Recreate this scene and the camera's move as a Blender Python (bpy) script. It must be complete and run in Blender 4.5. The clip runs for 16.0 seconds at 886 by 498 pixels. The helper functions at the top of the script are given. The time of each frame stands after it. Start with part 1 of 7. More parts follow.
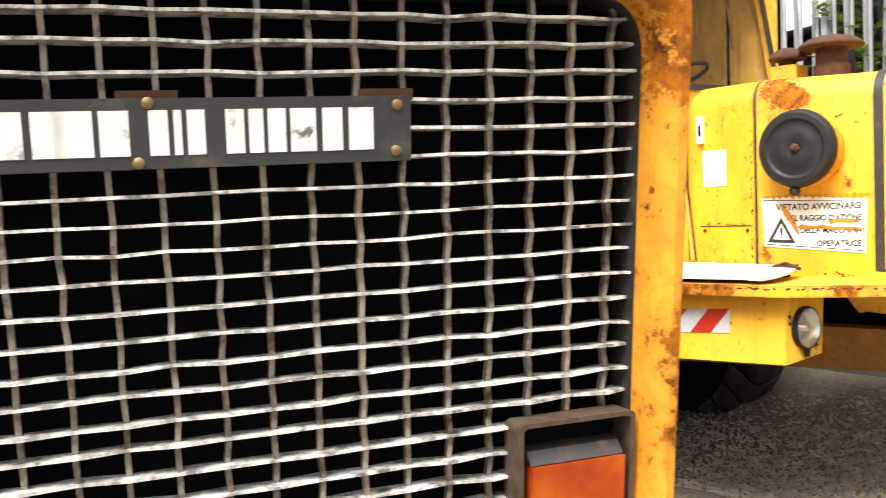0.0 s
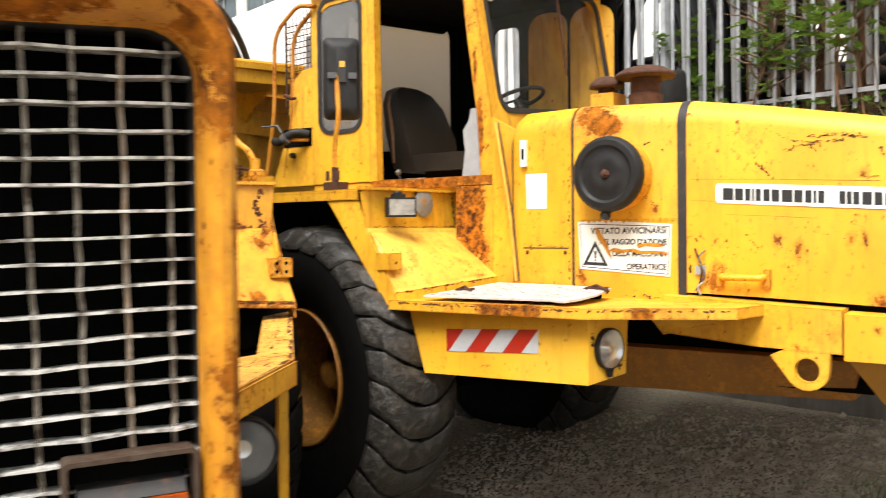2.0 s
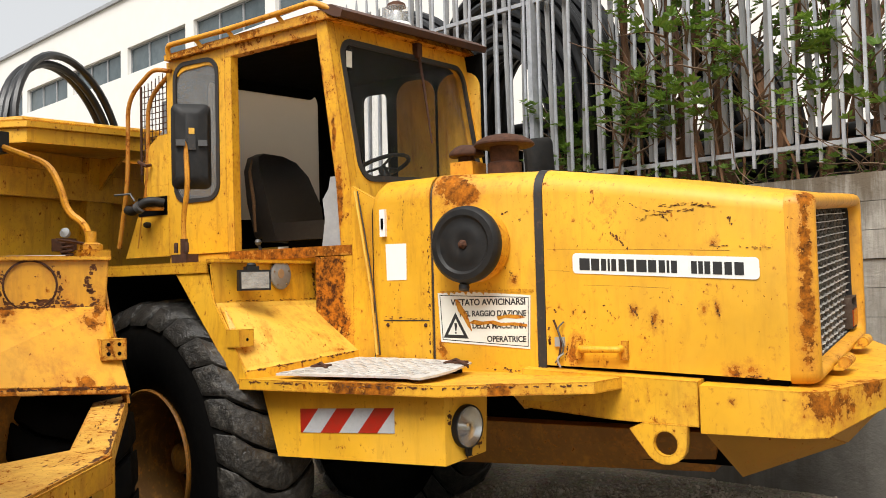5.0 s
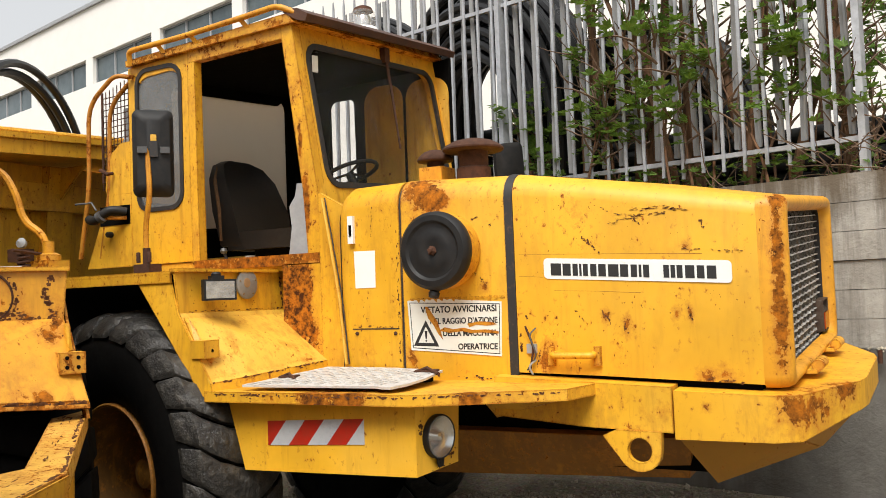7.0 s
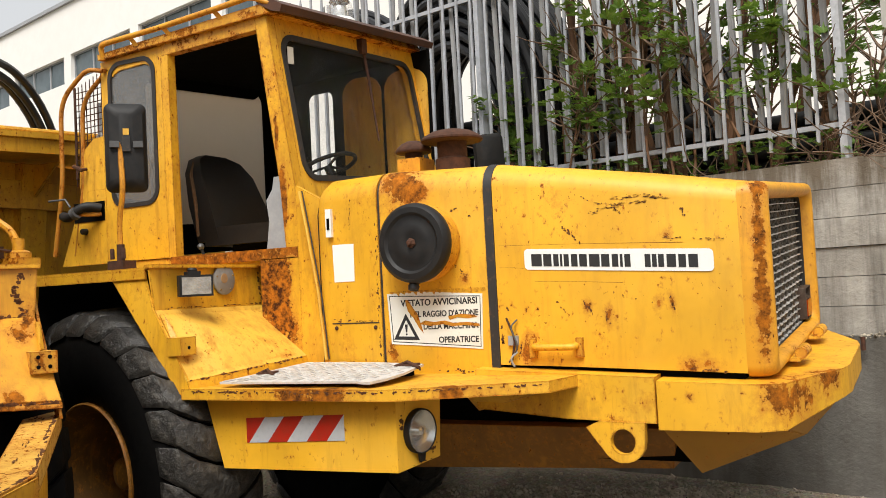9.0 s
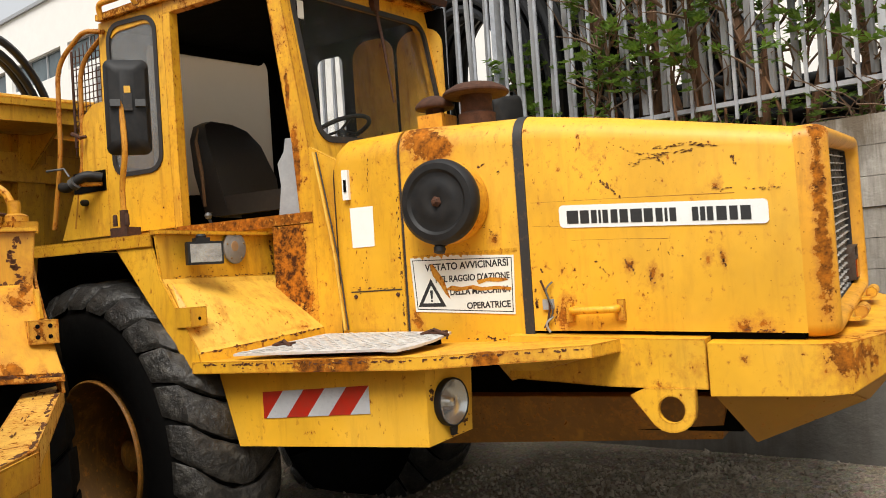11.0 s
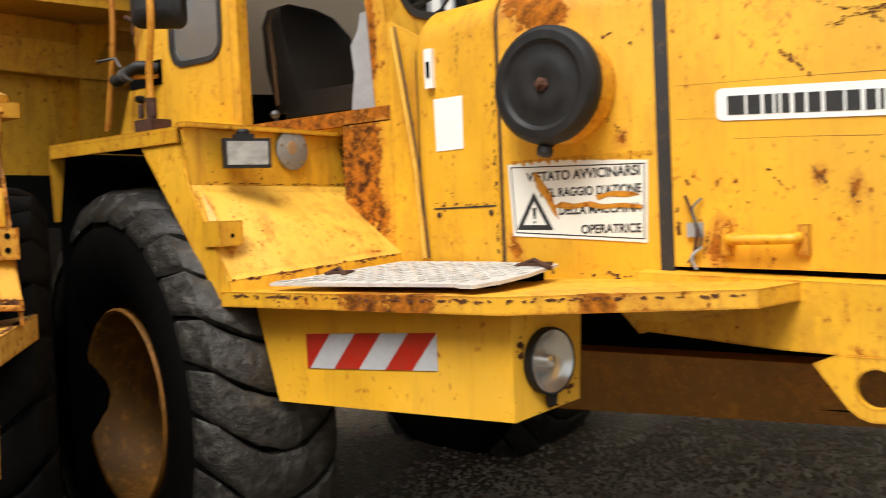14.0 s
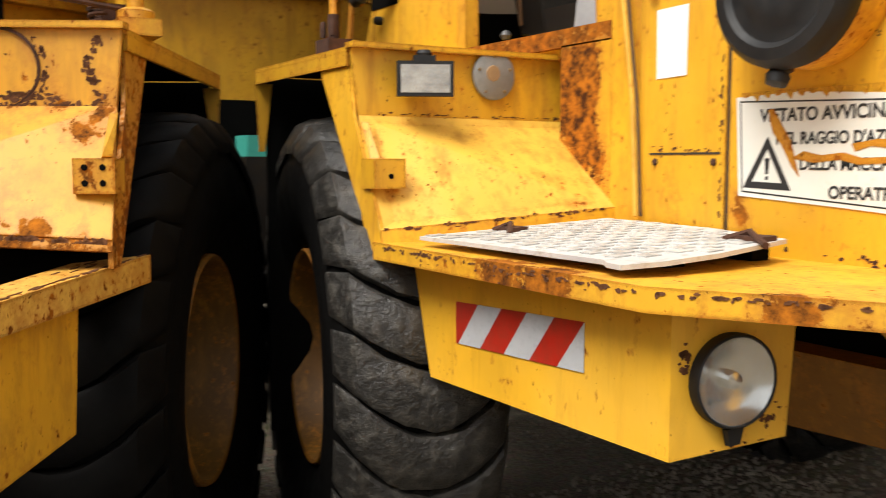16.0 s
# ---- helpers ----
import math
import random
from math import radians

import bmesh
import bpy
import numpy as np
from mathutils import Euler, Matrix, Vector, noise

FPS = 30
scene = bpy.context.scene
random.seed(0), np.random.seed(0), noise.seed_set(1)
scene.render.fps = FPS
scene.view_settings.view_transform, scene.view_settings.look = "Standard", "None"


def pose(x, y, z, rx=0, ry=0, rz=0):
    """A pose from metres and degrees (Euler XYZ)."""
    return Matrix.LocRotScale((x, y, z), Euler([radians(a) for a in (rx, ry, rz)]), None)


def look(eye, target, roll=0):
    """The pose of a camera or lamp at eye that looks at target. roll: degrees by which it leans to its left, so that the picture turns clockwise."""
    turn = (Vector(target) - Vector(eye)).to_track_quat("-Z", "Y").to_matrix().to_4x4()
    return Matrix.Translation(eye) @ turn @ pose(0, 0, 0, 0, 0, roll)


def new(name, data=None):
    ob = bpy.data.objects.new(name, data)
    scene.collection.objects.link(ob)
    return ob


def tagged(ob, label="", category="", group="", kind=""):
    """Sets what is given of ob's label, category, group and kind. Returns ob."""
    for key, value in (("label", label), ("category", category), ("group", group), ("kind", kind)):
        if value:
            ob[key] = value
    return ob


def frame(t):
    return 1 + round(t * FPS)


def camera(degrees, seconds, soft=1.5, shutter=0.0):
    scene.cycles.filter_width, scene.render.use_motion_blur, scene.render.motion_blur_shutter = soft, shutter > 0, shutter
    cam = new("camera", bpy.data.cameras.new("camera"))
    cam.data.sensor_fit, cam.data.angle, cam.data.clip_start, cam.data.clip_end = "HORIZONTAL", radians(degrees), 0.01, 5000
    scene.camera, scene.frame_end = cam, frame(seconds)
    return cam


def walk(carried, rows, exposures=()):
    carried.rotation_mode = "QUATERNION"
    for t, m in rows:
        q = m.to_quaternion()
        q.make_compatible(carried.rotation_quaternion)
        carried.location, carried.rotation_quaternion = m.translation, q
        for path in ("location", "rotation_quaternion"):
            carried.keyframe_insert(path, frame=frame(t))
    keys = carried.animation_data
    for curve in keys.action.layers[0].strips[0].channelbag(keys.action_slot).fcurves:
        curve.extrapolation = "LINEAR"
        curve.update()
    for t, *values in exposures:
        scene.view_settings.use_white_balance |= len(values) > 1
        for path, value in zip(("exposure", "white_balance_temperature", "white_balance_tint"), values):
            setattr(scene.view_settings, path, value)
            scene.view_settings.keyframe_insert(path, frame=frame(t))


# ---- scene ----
cam = camera(50.9, 16.0, soft=0.8, shutter=0.5)
PATH = [
    (0, (1.639, -5.283, 1.65), (0.265, -3.832, 1.583), -1.7),
    (0.5, (1.696, -5.266, 1.659), (0.377, -3.764, 1.589), -1.3),
    (1, (1.835, -5.193, 1.66), (0.495, -3.709, 1.617), -0.8),
    (1.5, (1.917, -5.085, 1.665), (0.61, -3.572, 1.623), -0.8),
    (2, (1.947, -5.01, 1.667), (0.738, -3.416, 1.626), -0.7),
    (2.5, (1.898, -4.842, 1.652), (0.781, -3.183, 1.651), -0.5),
    (3, (1.889, -4.805, 1.68), (0.853, -3.094, 1.71), -0.5),
    (3.5, (1.958, -4.796, 1.7), (0.925, -3.084, 1.754), -0.8),
    (4, (2.022, -4.777, 1.716), (0.981, -3.07, 1.791), -1.1),
    (6.5, (1.997, -4.692, 1.724), (1.015, -2.952, 1.822), -2.1),
    (7, (1.987, -4.67, 1.719), (1.019, -2.923, 1.82), -2.2),
    (7.5, (1.996, -4.663, 1.727), (1.04, -2.909, 1.826), -2.5),
    (8, (1.989, -4.659, 1.717), (1.045, -2.899, 1.82), -2.6),
    (8.5, (1.991, -4.635, 1.723), (1.05, -2.873, 1.817), -2.8),
    (11, (1.715, -4.385, 1.602), (0.772, -2.622, 1.663), -3.9),
    (11.5, (1.629, -4.269, 1.61), (0.662, -2.519, 1.639), -3.9),
    (12, (1.617, -4.071, 1.578), (0.589, -2.356, 1.59), -4.0),
    (12.5, (1.56, -3.875, 1.539), (0.497, -2.181, 1.541), -3.9),
    (13, (1.48, -3.697, 1.499), (0.405, -2.011, 1.493), -3.4),
    (13.5, (1.396, -3.538, 1.509), (0.315, -1.855, 1.47), -2.9),
    (14, (1.309, -3.339, 1.517), (0.095, -1.751, 1.454), -2.4),
    (14.5, (1.298, -3.151, 1.552), (-0.108, -1.733, 1.447), -1.9),
    (15, (1.234, -2.956, 1.577), (-0.231, -1.601, 1.426), -1.1),
    (15.5, (1.206, -2.751, 1.577), (-0.335, -1.489, 1.392), -0.5),
    (16, (1.21, -2.452, 1.539), (-0.508, -1.445, 1.35), -0.0),
]
walk(cam, [(t, look(eye, target, roll)) for t, eye, target, roll in PATH], exposures=[(0, 1.74), (0.6, 1.68), (1.5, 1.45), (2.5, 1.2), (3.2, 0.94), (4.2, 0.8), (7.0, 0.76), (11.0, 0.69), (12.5, 0.75), (15, 0.85), (16, 0.95)])

# ---------------------------------------------------------------- light
world = bpy.data.worlds.new("sky")
scene.world = world
world.use_nodes = True
wn = world.node_tree
sky = wn.nodes.new("ShaderNodeTexSky")
sky.sky_type, sky.sun_disc = "NISHITA", False
sky.sun_elevation, sky.sun_rotation = radians(56), radians(162)
sky.air_density, sky.dust_density = 1.0, 4.0
pale = wn.nodes.new("ShaderNodeHueSaturation")
pale.inputs["Saturation"].default_value = 0.12
wn.links.new(sky.outputs[0], pale.inputs["Color"])
cloud = wn.nodes.new("ShaderNodeMix")
cloud.data_type = "RGBA"
cloud.inputs[0].default_value = 0.5
cloud.inputs[7].default_value = (7.6, 7.8, 8.0, 1)
wn.links.new(pale.outputs[0], cloud.inputs[6])
wn.links.new(cloud.outputs[2], wn.nodes["Background"].inputs[0])
wn.nodes["Background"].inputs[1].default_value = 0.079
sun = new("sun", bpy.data.lights.new("sun", "SUN"))
sun.data.energy, sun.data.angle, sun.data.color = 2.8, radians(34), (1.0, 0.96, 0.9)
sun.matrix_world = look((1.95, -6, 9.4), (0, 0, 0))

# ---------------------------------------------------------------- materials


def nodes_of(name):
    m = bpy.data.materials.new(name)
    m.use_nodes = True
    return m, m.node_tree, m.node_tree.nodes["Principled BSDF"]


def add(tree, kind, **inputs):
    n = tree.nodes.new(kind)
    for key, value in inputs.items():
        n.inputs[key.replace("_", " ")].default_value = value
    return n


def ramp(tree, source, low, high, a=(0, 0, 0, 1), b=(1, 1, 1, 1)):
    r = tree.nodes.new("ShaderNodeValToRGB")
    r.color_ramp.elements[0].position, r.color_ramp.elements[1].position = low, high
    r.color_ramp.elements[0].color, r.color_ramp.elements[1].color = a, b
    tree.links.new(source, r.inputs[0])
    return r.outputs[0]


def mixed(tree, factor, a, b, mode="MIX"):
    n = tree.nodes.new("ShaderNodeMix")
    n.data_type, n.blend_type = "RGBA", mode
    for socket, value in ((n.inputs[0], factor), (n.inputs[6], a), (n.inputs[7], b)):
        if isinstance(value, (int, float, tuple)):
            socket.default_value = value
        else:
            tree.links.new(value, socket)
    return n.outputs[2]


def math_node(tree, op, a, b=0.0):
    n = tree.nodes.new("ShaderNodeMath")
    n.operation = op
    for socket, value in ((n.inputs[0], a), (n.inputs[1], b)):
        if isinstance(value, (int, float)):
            socket.default_value = value
        else:
            tree.links.new(value, socket)
    return n.outputs[0]


def noise_at(tree, scale, detail=5.0, rough=0.6, squash=(1, 1, 1), shift=0.0, kind="Object"):
    co = tree.nodes.new("ShaderNodeTexCoord")
    mp = tree.nodes.new("ShaderNodeMapping")
    mp.inputs["Scale"].default_value = squash
    mp.inputs["Location"].default_value = (shift, shift * 1.7, shift * 0.6)
    tree.links.new(co.outputs[kind], mp.inputs[0])
    n = add(tree, "ShaderNodeTexNoise", Scale=scale, Detail=detail, Roughness=rough)
    tree.links.new(mp.outputs[0], n.inputs["Vector"])
    return n.outputs[0]


def bumped(tree, bsdf, height, strength=0.2, distance=0.01):
    b = add(tree, "ShaderNodeBump", Strength=strength, Distance=distance)
    tree.links.new(height, b.inputs["Height"])
    tree.links.new(b.outputs[0], bsdf.inputs["Normal"])


def near_spot(tree, centre, radius, drop=1.0):
    """1 at the centre of a patch, 0 past its ragged rim; drop stretches it downwards."""
    co = tree.nodes.new("ShaderNodeTexCoord")
    mp = tree.nodes.new("ShaderNodeMapping")
    mp.inputs["Location"].default_value = (-centre[0], -centre[1], -centre[2] / drop)
    mp.inputs["Scale"].default_value = (1, 1, 1 / drop)
    tree.links.new(co.outputs["Object"], mp.inputs[0])
    d = tree.nodes.new("ShaderNodeVectorMath")
    d.operation = "LENGTH"
    tree.links.new(mp.outputs[0], d.inputs[0])
    return ramp(tree, d.outputs["Value"], 0.0, radius, (1, 1, 1, 1), (0, 0, 0, 1))


def edge_wear(tree, radius):
    """1 along the edges of a plate, where paint chips first."""
    bev = add(tree, "ShaderNodeBevel", Radius=radius)
    bev.samples = 3
    geo = tree.nodes.new("ShaderNodeNewGeometry")
    dot = tree.nodes.new("ShaderNodeVectorMath")
    dot.operation = "DOT_PRODUCT"
    tree.links.new(bev.outputs[0], dot.inputs[0])
    tree.links.new(geo.outputs["Normal"], dot.inputs[1])
    return ramp(tree, dot.outputs["Value"], 0.72, 0.99, (1, 1, 1, 1), (0, 0, 0, 1))


def paint(name, colour=(0.72, 0.37, 0.0155), rust=0.0, seed=0.0, spots=(), gloss=0.42, edges=0.26, chips_more=0.0, dirt=1.0, tone=(0.36, 0.66)):
    """Old yellow machine enamel: faded, chipped, with rust showing through and running down."""
    m, t, b = nodes_of(name)
    fade = noise_at(t, 2.2, 4, shift=seed)
    c = mixed(t, ramp(t, fade, 0.35, 0.7), tuple(v * 0.84 for v in colour) + (1,), tuple(min(v * 1.08, 1) for v in colour) + (1,))
    chalk = noise_at(t, 1.1, 5, 0.65, shift=seed + 51)
    c = mixed(t, math_node(t, "MULTIPLY", ramp(t, chalk, 0.5, 0.72), 0.4), c, (colour[0] * 1.02, colour[1] * 1.16, colour[2] * 3.6, 1))
    grime = noise_at(t, 9, 8, 0.7, (1, 1, 0.35), seed + 3)
    c = mixed(t, math_node(t, "MULTIPLY", ramp(t, grime, 0.5, 0.72), 0.6 * dirt), c, (0.33, 0.145, 0.015, 1))
    wide = noise_at(t, 4.5, 12, 0.78, (1, 1, 0.8), seed + 7)
    chips = noise_at(t, 34, 8, 0.7, shift=seed + 11)
    total = math_node(t, "ADD", wide, math_node(t, "MULTIPLY", chips, 0.6))
    total = math_node(t, "SUBTRACT", total, 0.05)
    total = math_node(t, "ADD", total, rust)
    for centre, radius, *drop in spots:
        total = math_node(t, "ADD", total, math_node(t, "MULTIPLY", near_spot(t, centre, radius, *drop), 0.36))
    worn = edge_wear(t, 0.014)
    total = math_node(t, "ADD", total, math_node(t, "MULTIPLY", worn, edges))
    mask = ramp(t, total, 0.975, 1.05)
    fleck = math_node(t, "ADD", noise_at(t, 36, 3, 0.55, (1, 1, 0.7), seed + 31), math_node(t, "MULTIPLY", wide, 0.34))
    level = 0.868 - 0.3 * rust - chips_more
    specks = ramp(t, fleck, level, level + 0.02)
    tiny = math_node(t, "ADD", noise_at(t, 95, 2, 0.5, (1, 1, 0.6), seed + 61), math_node(t, "MULTIPLY", wide, 0.25))
    specks = math_node(t, "MAXIMUM", specks, ramp(t, tiny, 0.85 - 0.2 * rust - chips_more, 0.865 - 0.2 * rust - chips_more))
    runs = math_node(t, "MULTIPLY", ramp(t, noise_at(t, 17, 5, 0.65, (1, 1, 0.1), seed + 41), 0.55, 0.71), 0.7 * dirt)
    mask = math_node(t, "MAXIMUM", mask, specks)
    halo = math_node(t, "MAXIMUM", ramp(t, total, 0.80, 0.99), ramp(t, fleck, level - 0.09, level + 0.01))
    rusty = mixed(t, ramp(t, noise_at(t, 22, 7, 0.75, shift=seed), *tone), (0.055, 0.018, 0.005, 1), (0.46, 0.145, 0.010, 1))
    c = mixed(t, math_node(t, "MULTIPLY", halo, 0.8), c, (0.45, 0.165, 0.011, 1))
    c = mixed(t, runs, c, (0.42, 0.175, 0.013, 1))
    c = mixed(t, mask, c, rusty)
    t.links.new(c, b.inputs["Base Color"])
    t.links.new(ramp(t, math_node(t, "ADD", mask, math_node(t, "MULTIPLY", grime, 0.3)), 0, 1, (gloss,) * 3 + (1,), (0.88,) * 3 + (1,)), b.inputs["Roughness"])
    t.links.new(ramp(t, mask, 0, 1, (0.5,) * 3 + (1,), (0.12,) * 3 + (1,)), b.inputs["Specular IOR Level"])
    bumped(t, b, math_node(t, "ADD", math_node(t, "MULTIPLY", mask, -0.6), math_node(t, "ADD", math_node(t, "MULTIPLY", chips, 0.25), fade)), 0.3, 0.004)
    return m


def plain(name, colour, rough=0.5, metal=0.0, vary=0.25, scale=18.0, bump=0.15, squash=(1, 1, 1), second=None, low=0.35, high=0.7, deep=0.004):
    m, t, b = nodes_of(name)
    n = noise_at(t, scale, 6, 0.65, squash)
    big = noise_at(t, scale / 7, 4, 0.6, squash, 5.0)
    other = second or tuple(v * (1 - vary) for v in colour)
    c = mixed(t, ramp(t, n, low, high), colour + (1,), other + (1,))
    c = mixed(t, math_node(t, "MULTIPLY", ramp(t, big, 0.4, 0.65), 0.5), c, tuple(v * (1 - vary) for v in colour) + (1,))
    t.links.new(c, b.inputs["Base Color"])
    b.inputs["Metallic"].default_value = metal
    t.links.new(ramp(t, n, 0.2, 0.8, (max(rough - 0.1, 0.03),) * 3 + (1,), (min(rough + 0.12, 1),) * 3 + (1,)), b.inputs["Roughness"])
    if bump:
        bumped(t, b, n, bump, deep)
    return m


def glows_through(m, colour, share):
    """Lets a thin sheet pass light from behind."""
    t = m.node_tree
    tr = t.nodes.new("ShaderNodeBsdfTranslucent")
    tr.inputs["Color"].default_value = colour + (1,)
    mx = t.nodes.new("ShaderNodeMixShader")
    mx.inputs[0].default_value = share
    t.links.new(t.nodes["Principled BSDF"].outputs[0], mx.inputs[1])
    t.links.new(tr.outputs[0], mx.inputs[2])
    t.links.new(mx.outputs[0], t.nodes["Material Output"].inputs["Surface"])


YELLOW = paint("yellow_enamel", rust=0.0)
HOOD_YELLOW = paint("hood_enamel", rust=-0.03, dirt=0.6, seed=2.0, spots=[((-0.42, -0.82, 2.21), 0.17), ((-0.45, -0.7, 2.29), 0.18), ((-0.3, -0.82, 2.22), 0.12), ((-0.74, -0.82, 2.1), 0.035, 5), ((-0.07, -0.82, 1.76), 0.05), ((-0.5, -0.82, 1.4), 0.08, 2), ((-0.8, -0.82, 1.45), 0.08, 2)])
FRONT_YELLOW = paint("front_hood_enamel", rust=-0.05, dirt=0.4, seed=4.0, edges=0.1, spots=[((0.546, -0.82, 1.60), 0.055), ((0.647, -0.82, 1.56), 0.035, 2.5), ((0.939, -0.82, 1.6), 0.035, 2.5), ((0.874, -0.82, 1.6), 0.035, 2), ((1.073, -0.82, 1.33), 0.1), ((0.98, -0.82, 1.33), 0.07), ((0.93, -0.82, 1.9), 0.04), ((0.25, -0.82, 1.4), 0.07, 2)])
RUSTY = paint("rusting_enamel", rust=0.15, seed=6.0, edges=0.25)
WORN = paint("worn_enamel", rust=0.06, seed=9.0, edges=0.25)
TUBE_YELLOW = paint("tube_enamel", (0.70, 0.31, 0.016), rust=0.10, seed=12.0, edges=0.1)
BUMPER_YELLOW = paint("bumper_enamel", rust=-0.02, seed=15.0, edges=0.22, spots=[((1.36, -0.88, 1.2), 0.17), ((1.45, -0.70, 1.22), 0.22), ((1.53, -0.5, 1.26), 0.16), ((1.0, -0.9, 1.2), 0.05)])
FADED = paint("faded_enamel", (0.70, 0.40, 0.045), rust=-0.02, seed=18.0, gloss=0.5, edges=0.12, chips_more=0.0)
STEP_BOX = paint("step_box_enamel", (0.82, 0.43, 0.021), rust=-0.10, dirt=0.4, seed=27.0, gloss=0.45, edges=0.16, spots=[((-0.13, -1.27, 1.1), 0.07, 2), ((-0.06, -1.16, 1.0), 0.05, 2)])
DECK_YELLOW = paint("deck_enamel", (0.72, 0.37, 0.02), rust=0.07, seed=29.0, edges=0.36, spots=[((-0.62, -1.48, 1.26), 0.16), ((-0.45, -1.48, 1.26), 0.12), ((0.1, -1.35, 1.26), 0.08)])
MATE_PANEL = paint("scabbed_enamel", (0.68, 0.325, 0.017), rust=0.03, seed=36.0, edges=0.42, chips_more=-0.02, spots=[((-1.42, 1.42, 1.82), 0.09, 2), ((-1.42, 1.38, 1.62), 0.09), ((-1.4, 1.0, 1.66), 0.10), ((-1.3, 1.0, 1.4), 0.08), ((-1.25, 1.3, 1.36), 0.07), ((-1.42, 0.75, 1.85), 0.09), ((-1.3, 0.8, 1.5), 0.05, 3)] + [((-1.49, 0.78 + 0.13 * k, 1.675), 0.045 + 0.012 * (k % 3)) for k in range(6)] + [((-1.25, 0.76 + 0.11 * k, 1.345), 0.05 + 0.014 * ((k * 2) % 3)) for k in range(7)] + [((-1.42, 1.46, 1.8), 0.07, 2.2), ((-1.36, 1.46, 1.55), 0.05, 2)])
RUST = plain("rust", (0.082, 0.027, 0.009), 0.9, 0.0, 0.6, 30, 0.6, second=(0.035, 0.014, 0.007))
CHIP = plain("flaked_rust", (0.16, 0.054, 0.011), 0.9, 0.0, 0.5, 60, 0.3, second=(0.05, 0.018, 0.007))
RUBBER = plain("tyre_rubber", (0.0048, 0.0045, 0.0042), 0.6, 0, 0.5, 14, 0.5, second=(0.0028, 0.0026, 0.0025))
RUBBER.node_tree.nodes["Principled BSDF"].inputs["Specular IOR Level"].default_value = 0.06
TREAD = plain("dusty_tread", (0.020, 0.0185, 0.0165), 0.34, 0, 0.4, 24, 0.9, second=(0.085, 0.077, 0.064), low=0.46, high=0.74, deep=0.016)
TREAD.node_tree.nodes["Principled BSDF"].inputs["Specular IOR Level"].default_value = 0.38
# near-black for the shaded wheel discs and the added hitch block
DARK_STEEL = plain("darkened_steel", (0.016, 0.012, 0.008), 0.6, 0.2, 0.4, 12, 0.4, second=(0.05, 0.03, 0.012), low=0.5, high=0.8)
# uprights browned and darker than the cross bars, for the dark they mirror
UPRIGHT_STEEL = plain("dimmed_brown_steel", (0.24, 0.215, 0.175), 0.45, 0.4, 0.5, 45, 0.4, second=(0.04, 0.028, 0.018), low=0.45, high=0.65)
BLACK = plain("black_plastic", (0.009, 0.009, 0.0095), 0.55, 0, 0.3, 20, 0.1, second=(0.022, 0.02, 0.018))
BLACK.node_tree.nodes["Principled BSDF"].inputs["Specular IOR Level"].default_value = 0.3
# near-black for matt parts, and a stand-in for deep shade
MATT = plain("matt_and_shade_black", (0.004, 0.0038, 0.0035), 0.95, 0, 0.3, 12, 0.1)
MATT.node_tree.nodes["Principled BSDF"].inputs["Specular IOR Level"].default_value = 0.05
VINYL = plain("seat_vinyl", (0.010, 0.009, 0.008), 0.42, 0, 0.35, 40, 0.2, second=(0.022, 0.018, 0.014))
GASKET = plain("gasket", (0.02, 0.018, 0.017), 0.6, 0, 0.3, 30, 0.1, second=(0.09, 0.05, 0.03), low=0.55)
# cross bars kept pale for their lit top edges
STEEL = plain("grille_steel", (0.84, 0.83, 0.80), 0.38, 0.3, 0.4, 45, 0.4, second=(0.14, 0.12, 0.10), low=0.45, high=0.62)
RUSTED_WIRE = plain("rusted_wire", (0.22, 0.14, 0.08), 0.6, 0.4, 0.5, 45, 0.4, second=(0.42, 0.38, 0.32))
GALVANISED = plain("galvanised_steel", (0.52, 0.54, 0.57), 0.45, 0.4, 0.35, 10, 0.15, second=(0.30, 0.31, 0.33))
WEATHERED = plain("weathered_zinc", (0.33, 0.335, 0.34), 0.6, 0.3, 0.35, 8, 0.15, (1, 1, 0.3), second=(0.20, 0.20, 0.195))
CHECKER = plain("checker_plate", (0.58, 0.57, 0.55), 0.55, 0.1, 0.25, 26, 0.3, second=(0.34, 0.30, 0.25), low=0.52, high=0.72)
STUD = plain("scuffed_stud", (0.36, 0.35, 0.33), 0.5, 0.2, 0.3, 30, 0.2, second=(0.75, 0.74, 0.71))
WHITE = plain("white_enamel", (0.78, 0.78, 0.75), 0.5, 0, 0.12, 30, 0.05, second=(0.62, 0.57, 0.46), low=0.6, high=0.8)
SIGN_WHITE = plain("sign_white", (0.74, 0.73, 0.66), 0.5, 0, 0.15, 20, 0.05, second=(0.55, 0.45, 0.25), low=0.62, high=0.75)
PAPER = plain("paper", (0.82, 0.82, 0.78), 0.8, 0, 0.06, 10, 0.1)
INK = plain("black_ink", (0.02, 0.02, 0.02), 0.6, 0, 0.3, 40, 0)
RED = plain("red_reflective", (0.48, 0.022, 0.010), 0.35, 0, 0.2, 40, 0.05, second=(0.36, 0.04, 0.02))
SILVER = plain("white_reflective", (0.50, 0.51, 0.525), 0.35, 0, 0.15, 60, 0.1, second=(0.42, 0.43, 0.45), low=0.5, high=0.7)
faint_orange = plain("faint_orange", (0.40, 0.25, 0.12), 0.6, 0.1, 0.3, 30, 0.1)
# pale and grey patches painted in for the bowl's reflections
LAMP_BOWL = plain("patchy_bowl", (0.50, 0.475, 0.42), 0.3, 0.5, 0.4, 12, 0.4, (1, 0.4, 1), second=(0.20, 0.19, 0.17), low=0.4, high=0.65)
